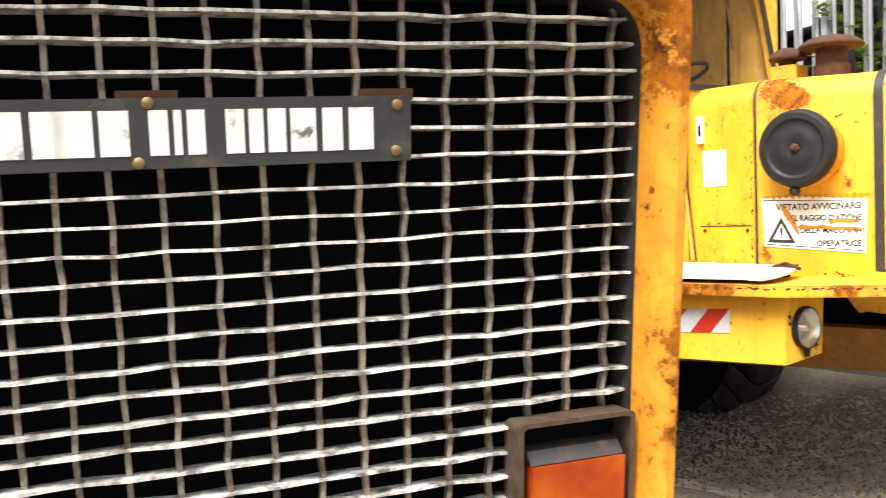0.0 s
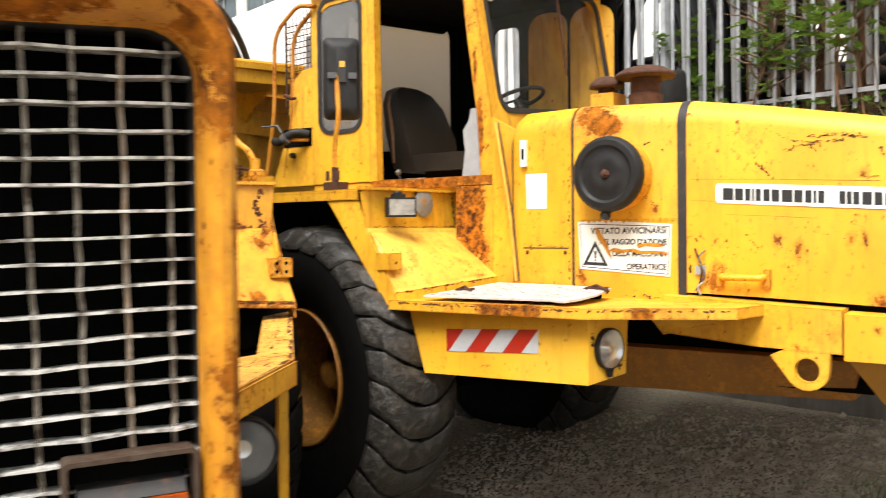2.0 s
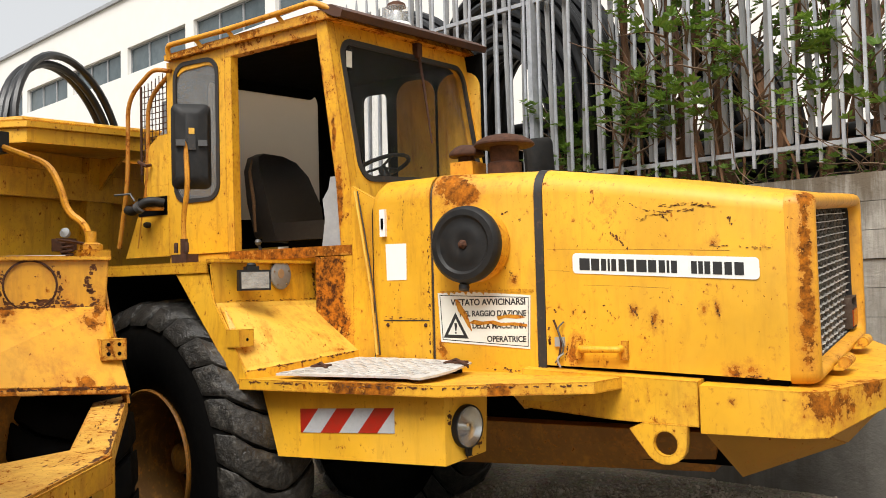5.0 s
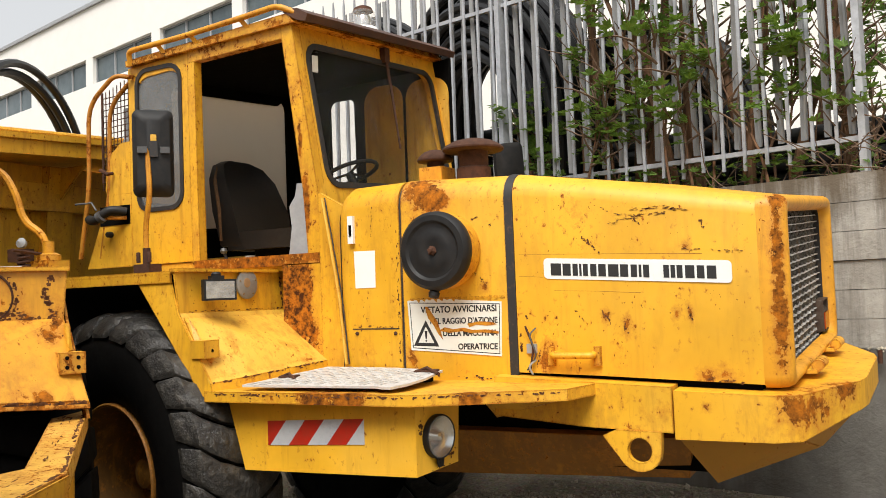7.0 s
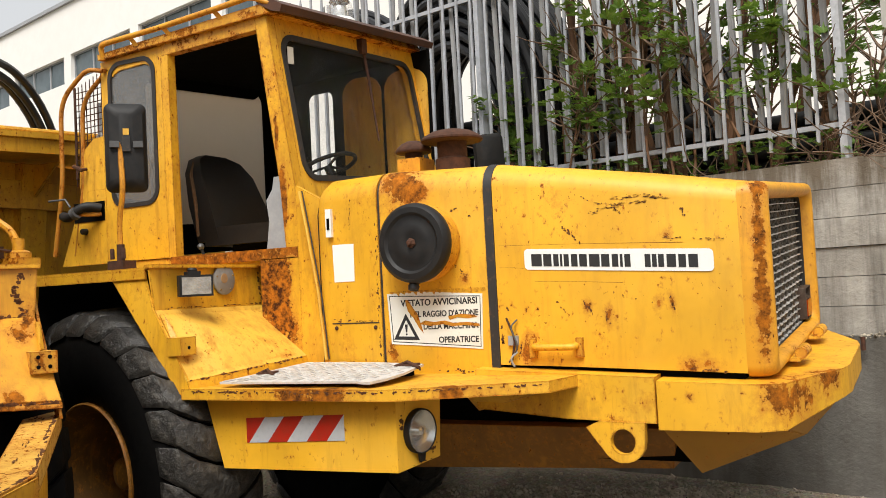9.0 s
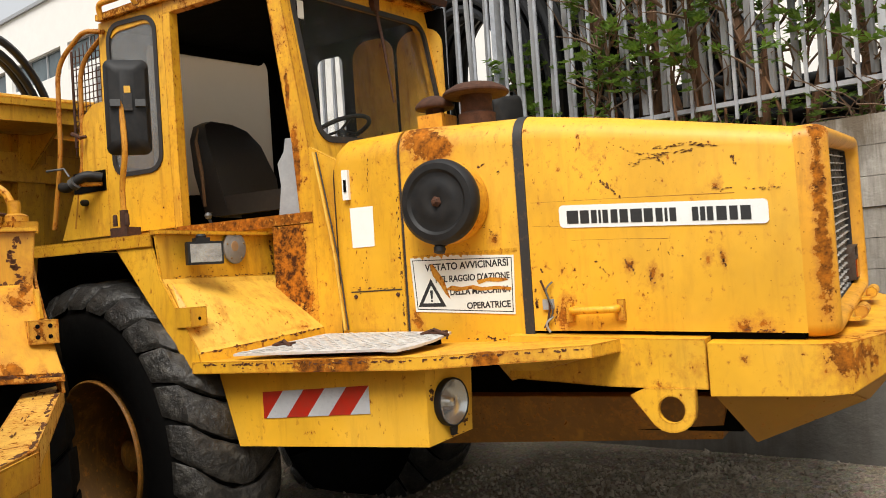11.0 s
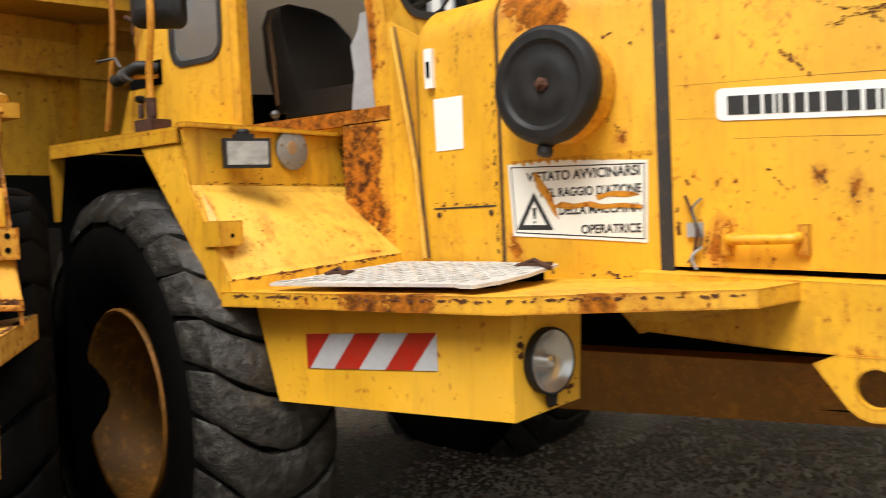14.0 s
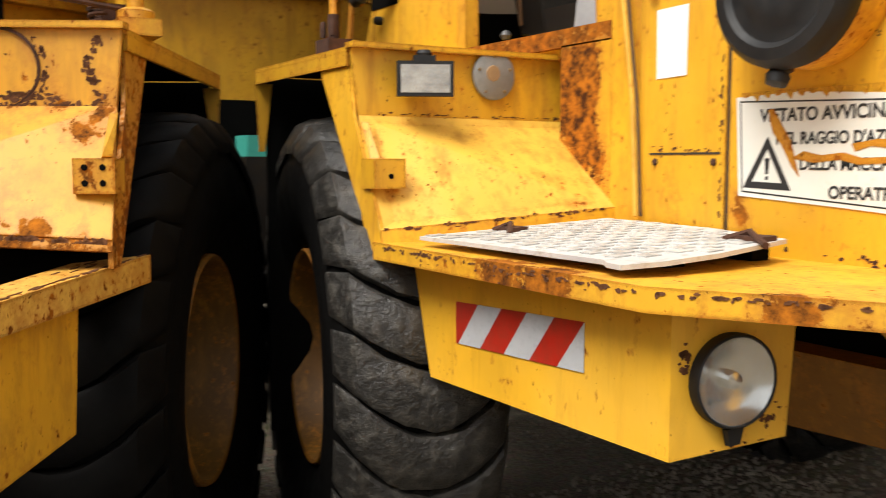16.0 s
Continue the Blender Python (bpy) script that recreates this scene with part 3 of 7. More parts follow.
def fender(root, s, lamp=True, circle=False, xr=-2.40):
    """Front mudguard and its steps on one side: s is -1 for the truck's right side."""
    Y = lambda y: s * y
    out, inn = 1.47, 0.6
    # top plate with a turned-down rim
    bm = bm_new()
    add_box(bm, xr, -1.5, min(Y(out), Y(0.69)), max(Y(out), Y(0.69)), 1.885, 1.9)
    add_box(bm, xr, -1.53, min(Y(out), Y(out - 0.012)), max(Y(out), Y(out - 0.012)), 1.84, 1.885)
    add_box(bm, -1.53, -1.47, min(Y(out + 0.006), Y(inn)), max(Y(out + 0.006), Y(inn)), 1.893, 1.912)
    guard = part("mudguard", bm, WORN, root, "yellow steel mudguard with chipped rim")
    # rear drop of the mudguard
    part("rear_flap", soft(sheet([(xr, Y(out), 1.845), (xr, Y(out - 0.07), 1.845), (xr, Y(out - 0.035), 1.575), (xr, Y(out - 0.012), 1.575)], 0.008), 0.002), YELLOW, guard)
    # flap added in near-black for the darkness behind the wheel
    part("mud_flap", soft(add_box(bm_new(), xr - 0.03, xr - 0.015, min(Y(0.60), Y(out - 0.05)), max(Y(0.60), Y(out - 0.05)), 0.42, 1.87), 0.004), MATT, guard, "near-black flap added for the dark behind the wheel")
    # upright lamp panel and the sloping plate under it
    part("lamp_panel", sheet([(-1.5, Y(out), 1.895), (-1.5, Y(inn - 0.02), 1.895), (-1.49, Y(inn - 0.02), 1.675), (-1.49, Y(out - 0.02), 1.68)], 0.012), YELLOW if s < 0 else MATE_PANEL, guard)
    part("sloping_plate", soft(sheet([(-1.492, Y(out - 0.02), 1.685), (-1.492, Y(inn), 1.68), (-1.12, Y(0.70), 1.39), (-1.25, Y(out + 0.025), 1.335)], 0.01), 0.003), FADED if s < 0 else MATE_PANEL, guard)
    part("lower_strip", sheet([(-1.25, Y(out + 0.025), 1.335), (-1.12, Y(0.70), 1.39), (-1.11, Y(0.70), 1.31 if s < 0 else 1.365), (-1.24, Y(out + 0.025), 1.285 if s < 0 else 1.31)], 0.01), SCABBED if s > 0 else WORN, guard)
    web = [(-1.555, 1.895), (-1.79, 1.865), (-1.765, 1.835), (-1.31, 1.27), (-1.24, 1.27), (-1.25, 1.335), (-1.485, 1.68)]
    part("side_web", loft(bm_new(), [[(x, Y(out - e + 0.04 * (1.895 - z) / 0.625), z) for x, z in web] for e in (0.013, 0.025)]), YELLOW if s < 0 else SCABBED, guard)
    # two near-black sheets stand in for the shade inside the wheel arch
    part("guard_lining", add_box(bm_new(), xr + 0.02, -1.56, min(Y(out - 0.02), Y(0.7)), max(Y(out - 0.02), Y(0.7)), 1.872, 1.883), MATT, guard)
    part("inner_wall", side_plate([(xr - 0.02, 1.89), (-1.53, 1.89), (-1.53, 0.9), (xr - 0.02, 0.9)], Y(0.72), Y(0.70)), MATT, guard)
    rg = random.Random(40 + s)
    on_panel = lambda u, v, d: (-1.5 + 0.01 * (1.895 - v) / 0.22 + (0.0125 if s > 0 else 0.0004) + d, Y(u), v)
    fold = run_of([(1.44, 1.690), (0.62, 1.687)], 46 if s < 0 else 90, 0.022, 0.007 if s < 0 else 0.016, rg, 0.003 if s < 0 else 0.007)
    if s < 0:
        fold += run_of([(0.64, 1.87), (0.62, 1.70)], 30, 0.012, 0.018, rg, 0.006) + run_of([(1.40, 1.72), (0.8, 1.72)], 12, 0.007, 0.006, rg, 0.02)
    else:
        fold += run_of([(1.40, 1.87), (1.37, 1.80), (1.41, 1.70)], 44, 0.020, 0.018, rg, 0.008)
        fold += run_of([(1.14 + 0.125 * math.cos(radians(a)), 1.785 + 0.108 * math.sin(radians(a))) for a in range(-50, 60, 10)], 34, 0.014, 0.016, rg, 0.006)
        fold += run_of([(1.14 - 0.125 * math.cos(radians(a)), 1.785 + 0.108 * math.sin(radians(a))) for a in range(-60, 40, 10)], 34, 0.014, 0.016, rg, 0.006)
        fold += run_of([(1.30, 1.715), (1.00, 1.70)], 40, 0.03, 0.014, rg, 0.010) + run_of([(0.70, 1.86), (1.45, 1.84)], 12, 0.010, 0.010, rg, 0.03)
    paint_chips(guard, fold, on_panel, CHIP, rg)
    # chips on the lip of the lower strip
    foot_a, foot_b = Vector((-1.25, Y(out + 0.025), 1.335)), Vector((-1.12, Y(0.70), 1.39))
    on_foot = lambda u, v, d: foot_a.lerp(foot_b, u) + Vector((0.12 * v + 0.001 + d, 0, -v)) + (Vector((0.0105, 0, 0.001)) if s > 0 else Vector())
    paint_chips(guard, [(u, v, w / 0.8, h) for u, v, w, h in run_of([(0.02, 0.004), (0.98, 0.004)], 40 if s < 0 else 80, 0.028, 0.010 if s < 0 else 0.022, rg, 0.003)], on_foot, CHIP, rg)
    # bracket with drilled holes
    by = 1.39
    bm = bm_new()
    add_box(bm, -1.375, -1.285, min(Y(by), Y(by + 0.105)), max(Y(by), Y(by + 0.105)), 1.455, 1.545)
    bracket = part("bracket", soft(bm, 0.004), YELLOW if s < 0 else RUSTY, guard)
    part("bracket_rib", sheet([(-1.45, Y(by + 0.07), 1.66), (-1.44, Y(by + 0.05), 1.66), (-1.36, Y(by + 0.05), 1.545), (-1.385, Y(by + 0.07), 1.545)], 0.01), YELLOW, bracket)
    for dy, dz in (((0.05, 0.03),) if s < 0 else ((0.03, 0.02), (0.075, 0.02), (0.03, 0.06), (0.075, 0.06))):
        # holes are near-black discs on the face, for their dark inside
        part("bolt_hole", lathe([(0.008, 0), (0.0085, 0.004)], (-1.2865, Y(by + dy), 1.462 + dz), (1, 0, 0), 10), MATT, bracket)
    if lamp:
        ly = 1.245
        z0, z1, hw_ = 1.742, 1.852, 0.090
        work = part("work_lamp", soft(loft(bm_new(), [[(-1.46, Y(ly) - hw_ * 0.72, z0 + 0.02), (-1.46, Y(ly) + hw_ * 0.72, z0 + 0.02), (-1.46, Y(ly) + hw_ * 0.72, z1 - 0.02), (-1.46, Y(ly) - hw_ * 0.72, z1 - 0.02)], [(-1.41, Y(ly) - hw_, z0), (-1.41, Y(ly) + hw_, z0), (-1.41, Y(ly) + hw_, z1), (-1.41, Y(ly) - hw_, z1)], [(-1.375, Y(ly) - hw_, z0), (-1.375, Y(ly) + hw_, z0), (-1.375, Y(ly) + hw_, z1), (-1.375, Y(ly) - hw_, z1)]]), 0.012, 3), BLACK, guard, "black rectangular work lamp with clear lens")
        part("lamp_lens", box(-1.3725, -1.364, Y(ly) - hw_ + 0.013, Y(ly) + hw_ - 0.013, z0 + 0.012, z1 - 0.012, 0.006), CLEAR, work, "smooth clear lens")
        part("lamp_bowl", box(-1.3746, -1.3735, Y(ly) - hw_ + 0.012, Y(ly) + hw_ - 0.012, z0 + 0.011, z1 - 0.011, 0), LAMP_BOWL, work)
        part("lamp_bracket", box(-1.45, -1.40, Y(ly) - 0.035, Y(ly) + 0.035, z1 - 0.004, 1.872, 0.006), BLACK, work)
        part("lamp_knob", lathe([(0.024, 0), (0.026, 0.012), (0.02, 0.022), (0.0, 0.024)], (-1.425, Y(ly), 1.868), (0, 0, 1), 14), BLACK, work)
        turn = Matrix.Translation((-1.43, Y(ly), 0)) @ Matrix.Rotation(radians(24 * s), 4, "Z") @ Matrix.Translation((1.43, -Y(ly), 0))
        for ob in [work] + list(work.children):
            ob.data.transform(turn)
        disc = part("reflector_disc", lathe([(0.083, 0), (0.083, 0.01), (0.076, 0.014), (0.0, 0.014)], (-1.488, Y(0.943), 1.828), (1, 0, 0), 28), GREY_DISC, guard, "grey metal disc where a lamp was")
        for k in range(5):
            a = radians(72 * k + 20)
            part("rivet", lathe([(0.006, 0), (0.004, 0.004)], (-1.474, Y(0.943) + 0.066 * math.cos(a), 1.828 + 0.066 * math.sin(a)), (1, 0, 0), 8), BRASS, disc)
        part("orange_mark", lathe([(0.028, 0), (0.026, 0.002)], (-1.474, Y(0.95), 1.835), (1, 0, 0), 12), faint_orange, disc)
    if circle:
        part("lamp_hole_ring", lathe([(0.112, -0.02), (0.112, 0.004), (0.104, 0.006), (0.101, -0.02)], (-1.483, Y(1.14), 1.785), (1, 0, 0), 32, end=False), RUST, guard, "ring of rust where a lamp was cut out")
    return guard


def running_board(root, s, stripes=True, plate=True):
    Y = lambda y: s * y
    deck = part("deck", soft(slab([(-1.29, Y(1.5), 1.245), (-0.13, Y(1.485), 1.245), (0.47, Y(1.14), 1.245), (0.52, Y(0.84), 1.245), (-1.15, Y(0.72), 1.245), (-1.25, Y(1.3), 1.245)], (0, 0, 1), 0.052), 0.008), DECK_YELLOW, root, "yellow step deck with rusty worn edge")
    part("deck_web", sheet([(-0.05, Y(0.98), 1.245), (0.42, Y(1.0), 1.245), (0.46, Y(0.86), 1.245), (-0.02, Y(0.84), 1.12)], 0.012), YELLOW, deck)
    bm = bm_new()
    ring = [(-1.235, Y(1.39)), (-0.153, Y(1.39)), (-0.099, Y(1.08)), (-0.115, Y(1.06)), (-1.235, Y(1.06))]
    low = [(-1.135, Y(1.39)), (-0.153, Y(1.39)), (-0.103, Y(1.10)), (-0.119, Y(1.08)), (-1.135, Y(1.08))]
    zl = (0.905, 0.925, 0.95, 0.95, 0.905)
    loft(bm, [[(x, y, z) for (x, y), z in zip(low, zl)], [(x, y, 1.244) for x, y in ring]])
    tank = part("step_box", soft(bm, 0.01), STEP_BOX if stripes else YELLOW, deck, "yellow box under the step")
    if stripes:
        x0, x1, z0, z1 = -0.985, -0.425, 1.043, 1.16
        y = Y(1.39) + s * 0.0015
        cuts = [x0 - 0.10, x0 + 0.013, x0 + 0.125, x0 + 0.237, x0 + 0.349, x0 + 0.461, x1 + 0.2]
        for k in range(6):
            a0, a1, b0, b1 = cuts[k], cuts[k + 1], cuts[k] + 0.10, cuts[k + 1] + 0.10
            pts = clip_quad([(a0, z0), (a1, z0), (b1, z1), (b0, z1)], x0, x1)
            if len(pts) > 2:
                pts = [(a, b - 0.011 + 0.026 * (a - x0) / (x1 - x0)) for a, b in pts]
                part("red_stripe" if k % 2 == 0 else "white_stripe", side_plate(pts, y, y + s * 0.002), RED if k % 2 == 0 else SILVER, tank, "red reflective stripe" if k % 2 == 0 else "grey-white reflective stripe")
    # headlamp set in the angled face
    c, nrm = Vector((-0.128, Y(1.25), 1.088)), Vector((0.31, s * 0.054, 0)).normalized()
    rg = random.Random(61)
    on_face = lambda u, v, d: Vector((-0.153 + 0.054 * (1.39 - u) / 0.31, Y(u), v)) + nrm * (0.0006 + d)
    paint_chips(tank, run_of([(1.362, 1.17), (1.355, 1.10)], 16, 0.016, 0.016, rg, 0.005) + run_of([(1.17, 1.00), (1.15, 0.985), (1.12, 1.02)], 14, 0.014, 0.014, rg, 0.006) + run_of([(1.37, 0.935), (1.15, 0.95)], 10, 0.010, 0.006, rg, 0.003), on_face, CHIP, rg)
    on_edge = lambda u, v, d: (u, Y(1.5 - 0.015 * (u + 1.29) / 1.16 + 0.0006 + d), v)
    on_slant = lambda u, v, d: Vector((-0.13 + 0.6 * u, Y(1.485 - 0.345 * u), v)) + Vector((0.345, s * 0.6, 0)).normalized() * (0.0008 + d)
    drips = [(u, v - h / 2, w, h) for u, v, w, h in run_of([(-1.27, 1.288), (-0.15, 1.288)], 70, 0.022, 0.011, rg, 0.003)] + run_of([(-1.25, 1.27), (-0.15, 1.265)], 16, 0.012, 0.008, rg, 0.008)
    paint_chips(deck, drips, on_edge, CHIP, rg, "rust running from the deck's worn edge")
    drips = [(u, v - h / 2, w / 0.69, h) for u, v, w, h in run_of([(0.03, 1.288), (0.97, 1.288)], 40, 0.020, 0.011, rg, 0.002)]
    paint_chips(deck, drips, on_slant, CHIP, rg, "rust running from the deck's worn edge")
    lamp = part("headlamp", lathe([(0.098, -0.01), (0.101, 0.02), (0.099, 0.03), (0.096, 0.032), (0.092, 0.025), (0.06, 0.006), (0.0, 0.003)], c, nrm, 36), BLACK, deck, "round headlamp in a black rim")
    part("reflector", lathe([(0.092, 0.028), (0.08, 0.018), (0.06, 0.009), (0.03, 0.005), (0.0, 0.0045)], c, nrm, 32), CHROME, lamp, "tarnished silver reflector")
    part("lens", lathe([(0.094, 0.030), (0.082, 0.038), (0.05, 0.045), (0.0, 0.048)], c, nrm, 32), LENS, lamp, "clear domed lens")
    part("bulb_cap", lathe([(0.02, 0.005), (0.018, 0.022), (0.0, 0.026)], c, nrm, 16), CHROME, lamp)
    part("rim_tab", soft(sheet([c + Vector((0, 0, -0.1)) + nrm * 0.01 + Vector((0, 0.025, 0)), c + Vector((0, 0, -0.1)) + nrm * 0.01 - Vector((0, 0.025, 0)), c + Vector((0, 0, -0.135)) + nrm * 0.01 - Vector((0, 0.015, 0)), c + Vector((0, 0, -0.135)) + nrm * 0.01 + Vector((0, 0.015, 0))], 0.014), 0.003), BLACK, lamp)
    if plate:
        # loose plate, propped up a little towards the cab
        top = lambda x, y: (x, Y(y), 1.326 + 0.05 * (1.45 - y))
        outline = [(-1.09, 1.45), (-0.33, 1.42), (-0.29, 1.445), (-0.24, 1.45), (-0.215, 1.35), (-0.22, 1.18), (-0.28, 0.90), (-0.6, 0.82), (-1.06, 0.79)]
        tread = part("tread_plate", soft(slab([top(x, y) for x, y in outline], (0, 0, -1), 0.011), 0.002), CHECKER, deck, "loose tread plate, dull white with a small square pattern")
        core = [(-1.085, 1.44), (-0.27, 1.41), (-0.23, 1.18), (-0.29, 0.91), (-0.6, 0.83), (-1.055, 0.80)]
        ins = lambda x, y: all((bx - ax) * (y - ay) - (by - ay) * (x - ax) < 0 for (ax, ay), (bx, by) in zip(core, core[1:] + core[:1]))
        for i in range(24):
            for j in range(14):
                cx, cy = -1.06 + i * 0.042, 1.415 - j * 0.048
                if (i + j) % 2 or not ins(cx - 0.02, cy) or not ins(cx + 0.02, cy) or not ins(cx, cy + 0.02) or not ins(cx, cy - 0.02):
                    continue
                part("stud", slab([Vector(top(cx + a, cy + b)) + Vector((0, 0, 0.0003)) for a, b in ((-0.02, -0.023), (0.02, -0.023), (0.02, 0.023), (-0.02, 0.023))], (0, 0, 1), 0.003), STUD, tread)
        for yb, zb in ((1.2, 1.326), (0.92, 1.34)):
            # added near-black battens prop the plate and fill its dark gap
            part("batten", box(-1.0, -0.34, min(Y(yb - 0.03), Y(yb + 0.03)), max(Y(yb - 0.03), Y(yb + 0.03)), 1.296, zb, 0), MATT, tread)
        for hx, hy, w_ in ((-0.33, 0.97, 0.11), (-1.0, 1.2, 0.09)):
            hinge = part("hinge", soft(slab([top(hx - w_ / 2, hy + 0.02), top(hx + w_ / 2, hy + 0.03), top(hx + w_ / 2, hy - 0.03), top(hx - w_ / 2, hy - 0.02)], (0, 0, 1), 0.012), 0.003), RUST, tread, "rusty hinge")
            part("hinge_pin", tube([top(hx - w_ / 2, hy + 0.03), Vector(top(hx, hy)) + Vector((0, 0, 0.02)), top(hx + w_ * 0.9, hy + 0.06)], 0.009, 7), RUST, hinge)
    return deck


def clip_quad(pts, x0, x1):
    for lim, keep in ((x0, 1), (x1, -1)):
        out = []
        for (ax, az), (bx, bz) in zip(pts, pts[1:] + pts[:1]):
            ia, ib = keep * (ax - lim) >= 0, keep * (bx - lim) >= 0
            if ia:
                out.append((ax, az))
            if ia != ib:
                f = (lim - ax) / (bx - ax)
                out.append((lim, az + f * (bz - az)))
        pts = out
        if not pts:
            return []
    return pts


def hood(root, frame_paint, hw=0.82, dx=0.0, outer_z=(1.27, 2.10), inner_z=(1.335, 2.02), rim=0.09, box_z=1.435, box_y=0.635, columns=21, edge=0.0665, step=0.0665, z_row=1.7, pitch=0.0365, bw=0.2, bh=0.175):
    """Engine hood in three pieces with a rubber strap, and the grille in front."""
    g = hw - 0.82
    part("cowl", soft(hood_piece([(-1.0, 0.71 + g, 1.30, 2.26, 0.12), (-0.97, 0.745 + g, 1.29, 2.30, 0.13), (-0.92, 0.762 + g, 1.28, 2.325, 0.13), (-0.556, 0.818 + g, 1.28, 2.325, 0.12)]), 0.004), HOOD_YELLOW, root, "yellow cowl panel, scratched")
    part("cowl_gasket", hood_piece([(-1.012, 0.705 + g, 1.30, 2.255, 0.12), (-0.9985, 0.716 + g, 1.30, 2.265, 0.12)]), GASKET, root)
    part("seam_strip", hood_piece([(-0.558, 0.812 + g, 1.28, 2.315, 0.12), (-0.535, 0.812 + g, 1.28, 2.315, 0.12)]), GASKET, root)
    for sg in (-1, 1):
        side = lambda x, d=0.0: sg * (0.762 + g + 0.056 * (x + 0.92) / 0.364 + d)
        part("cowl_seam", loft(bm_new(), [[(x, side(x, e), z) for e, z in ((-0.004, 1.556), (0.002, 1.556), (0.002, 1.562), (-0.004, 1.562))] for x in (-0.9, -0.575)]), GASKET, root)
        for x in (-0.87, -0.60):
            part("cowl_bolt", lathe([(0.011, 0), (0.011, 0.006), (0.006, 0.01)], (x, side(x), 1.535), (0, sg, 0), 6), RUST, root)
    part("middle_hood", soft(hood_piece([(-0.538, 0.822 + g, 1.28, 2.328, 0.12), (0.055, 0.822 + g, 1.28, 2.30, 0.12)]), 0.006), HOOD_YELLOW, root, "yellow hood panel with rust on its shoulder")
    part("rubber_strap", hood_piece([(0.056, 0.828 + g, 1.30, 2.306, 0.12), (0.1, 0.828 + g, 1.30, 2.303, 0.12)]), GASKET, root, "dark rubber strap round the hood")
    ztop = outer_z[1]
    rings = [(0.101, 0.822 + g, 1.338, 2.30, 0.11), (0.5, 0.822 + g, 1.325, 2.238 if not dx else 2.18, 0.10), (1.236 + dx, 0.82 + g, outer_z[0] + 0.022, ztop, 0.085)]
    bm = loft(bm_new(), [[(x, y, z) for y, z in arch(*a)] for x, *a in rings], caps=False)
    part("front_hood", lean(bm), FRONT_YELLOW, root, "yellow front hood, faded and scratched")
    # front frame of the hood: a ring round the grille
    zb, zt = outer_z
    cz = (inner_z[0] + inner_z[1]) / 2
    outer, inner = rounded(0, (zb + zt) / 2, 2 * hw, zt - zb, 0.09 if dx else 0.055), rounded(0, cz, 2 * (hw - rim), inner_z[1] - inner_z[0], 0.06)
    rings = []
    for q, x in ((0.0, 1.235), (0.0, 1.295), (0.05, 1.322), (0.18, 1.345), (0.38, 1.357), (0.62, 1.357), (0.82, 1.345), (0.95, 1.322), (1.0, 1.298)):
        rings.append([(x + dx, a * (1 - q) + c * q, e * (1 - q) + f_ * q) for (a, e), (c, f_) in zip(outer, inner)])
    bm = loft(bm_new(), rings, caps=False)
    part("hood_frame", lean(bm), frame_paint, root, "rounded yellow frame round the grille, rusting")
    bm = loft(bm_new(), [[(x + dx, u, v) for u, v in loop] for x, loop in ((1.2975, inner), (1.245, inner))], caps=False)
    part("frame_lip", lean(bm), GASKET, root, "dark inner lip of the frame")
    # near-black strip, box and sleeve stand in for the dark inside the hood
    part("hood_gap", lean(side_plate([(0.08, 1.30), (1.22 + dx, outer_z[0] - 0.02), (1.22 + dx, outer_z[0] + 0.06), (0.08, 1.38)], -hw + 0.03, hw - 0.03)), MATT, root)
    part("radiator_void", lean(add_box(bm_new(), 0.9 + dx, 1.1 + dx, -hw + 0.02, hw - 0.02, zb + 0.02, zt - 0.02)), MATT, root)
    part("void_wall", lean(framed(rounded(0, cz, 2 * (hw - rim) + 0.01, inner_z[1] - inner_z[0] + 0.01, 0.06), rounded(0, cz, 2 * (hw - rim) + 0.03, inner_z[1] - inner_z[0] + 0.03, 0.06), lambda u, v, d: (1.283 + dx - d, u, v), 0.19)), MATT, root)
    zb_, zt_, hw_ = inner_z[0] - 0.01, inner_z[1] + 0.01, hw - rim + 0.002
    ys = [-hw_ + edge + i * step for i in range(columns) if -hw_ + edge + i * step < hw_ - 0.004]
    zs = [z_row + k * pitch for k in range(-40, 40) if zb_ + 0.008 < z_row + k * pitch < zt_ - 0.008]
    mesh = grille(root, STEEL, RUSTED_WIRE, ys, zs, 1.27 + dx, zb_, zt_, hw_)
    x0 = 1.275 + dx
    for s in (-1, 1):
        yc = s * box_y
        holder = part("indicator_box", lean(framed(rounded(yc, box_z, bw - 0.012, bh - 0.012, 0.006), rounded(yc, box_z, bw, bh, 0.008), lambda u, v, d: (x0 + d, u, v), 0.045)), rusty_housing, mesh, "dark steel indicator housing, rusting")
        part("indicator_back", lean(box(x0 - 0.004, x0 + 0.006, yc - bw / 2 + 0.01, yc + bw / 2 - 0.01, box_z - bh / 2 + 0.01, box_z + bh / 2 - 0.01, 0.002)), MATT, holder)
        part("indicator_lens", lean(box(x0 + 0.004, x0 + 0.05, yc - bw / 2 + 0.016, yc + bw / 2 - 0.016, box_z - bh / 2 + 0.016, box_z + 0.1 * bh, 0.008)), AMBER, holder, "amber plastic indicator lens")
        part("lens_hood", lean(soft(side_plate([(x0 + 0.004, box_z + 0.11 * bh), (x0 + 0.045, box_z + 0.11 * bh), (x0 + 0.03, box_z + 0.22 * bh), (x0 + 0.004, box_z + 0.24 * bh)], yc - bw / 2 + 0.016, yc + bw / 2 - 0.016), 0.003)), GASKET, holder, "dark lamp hood")
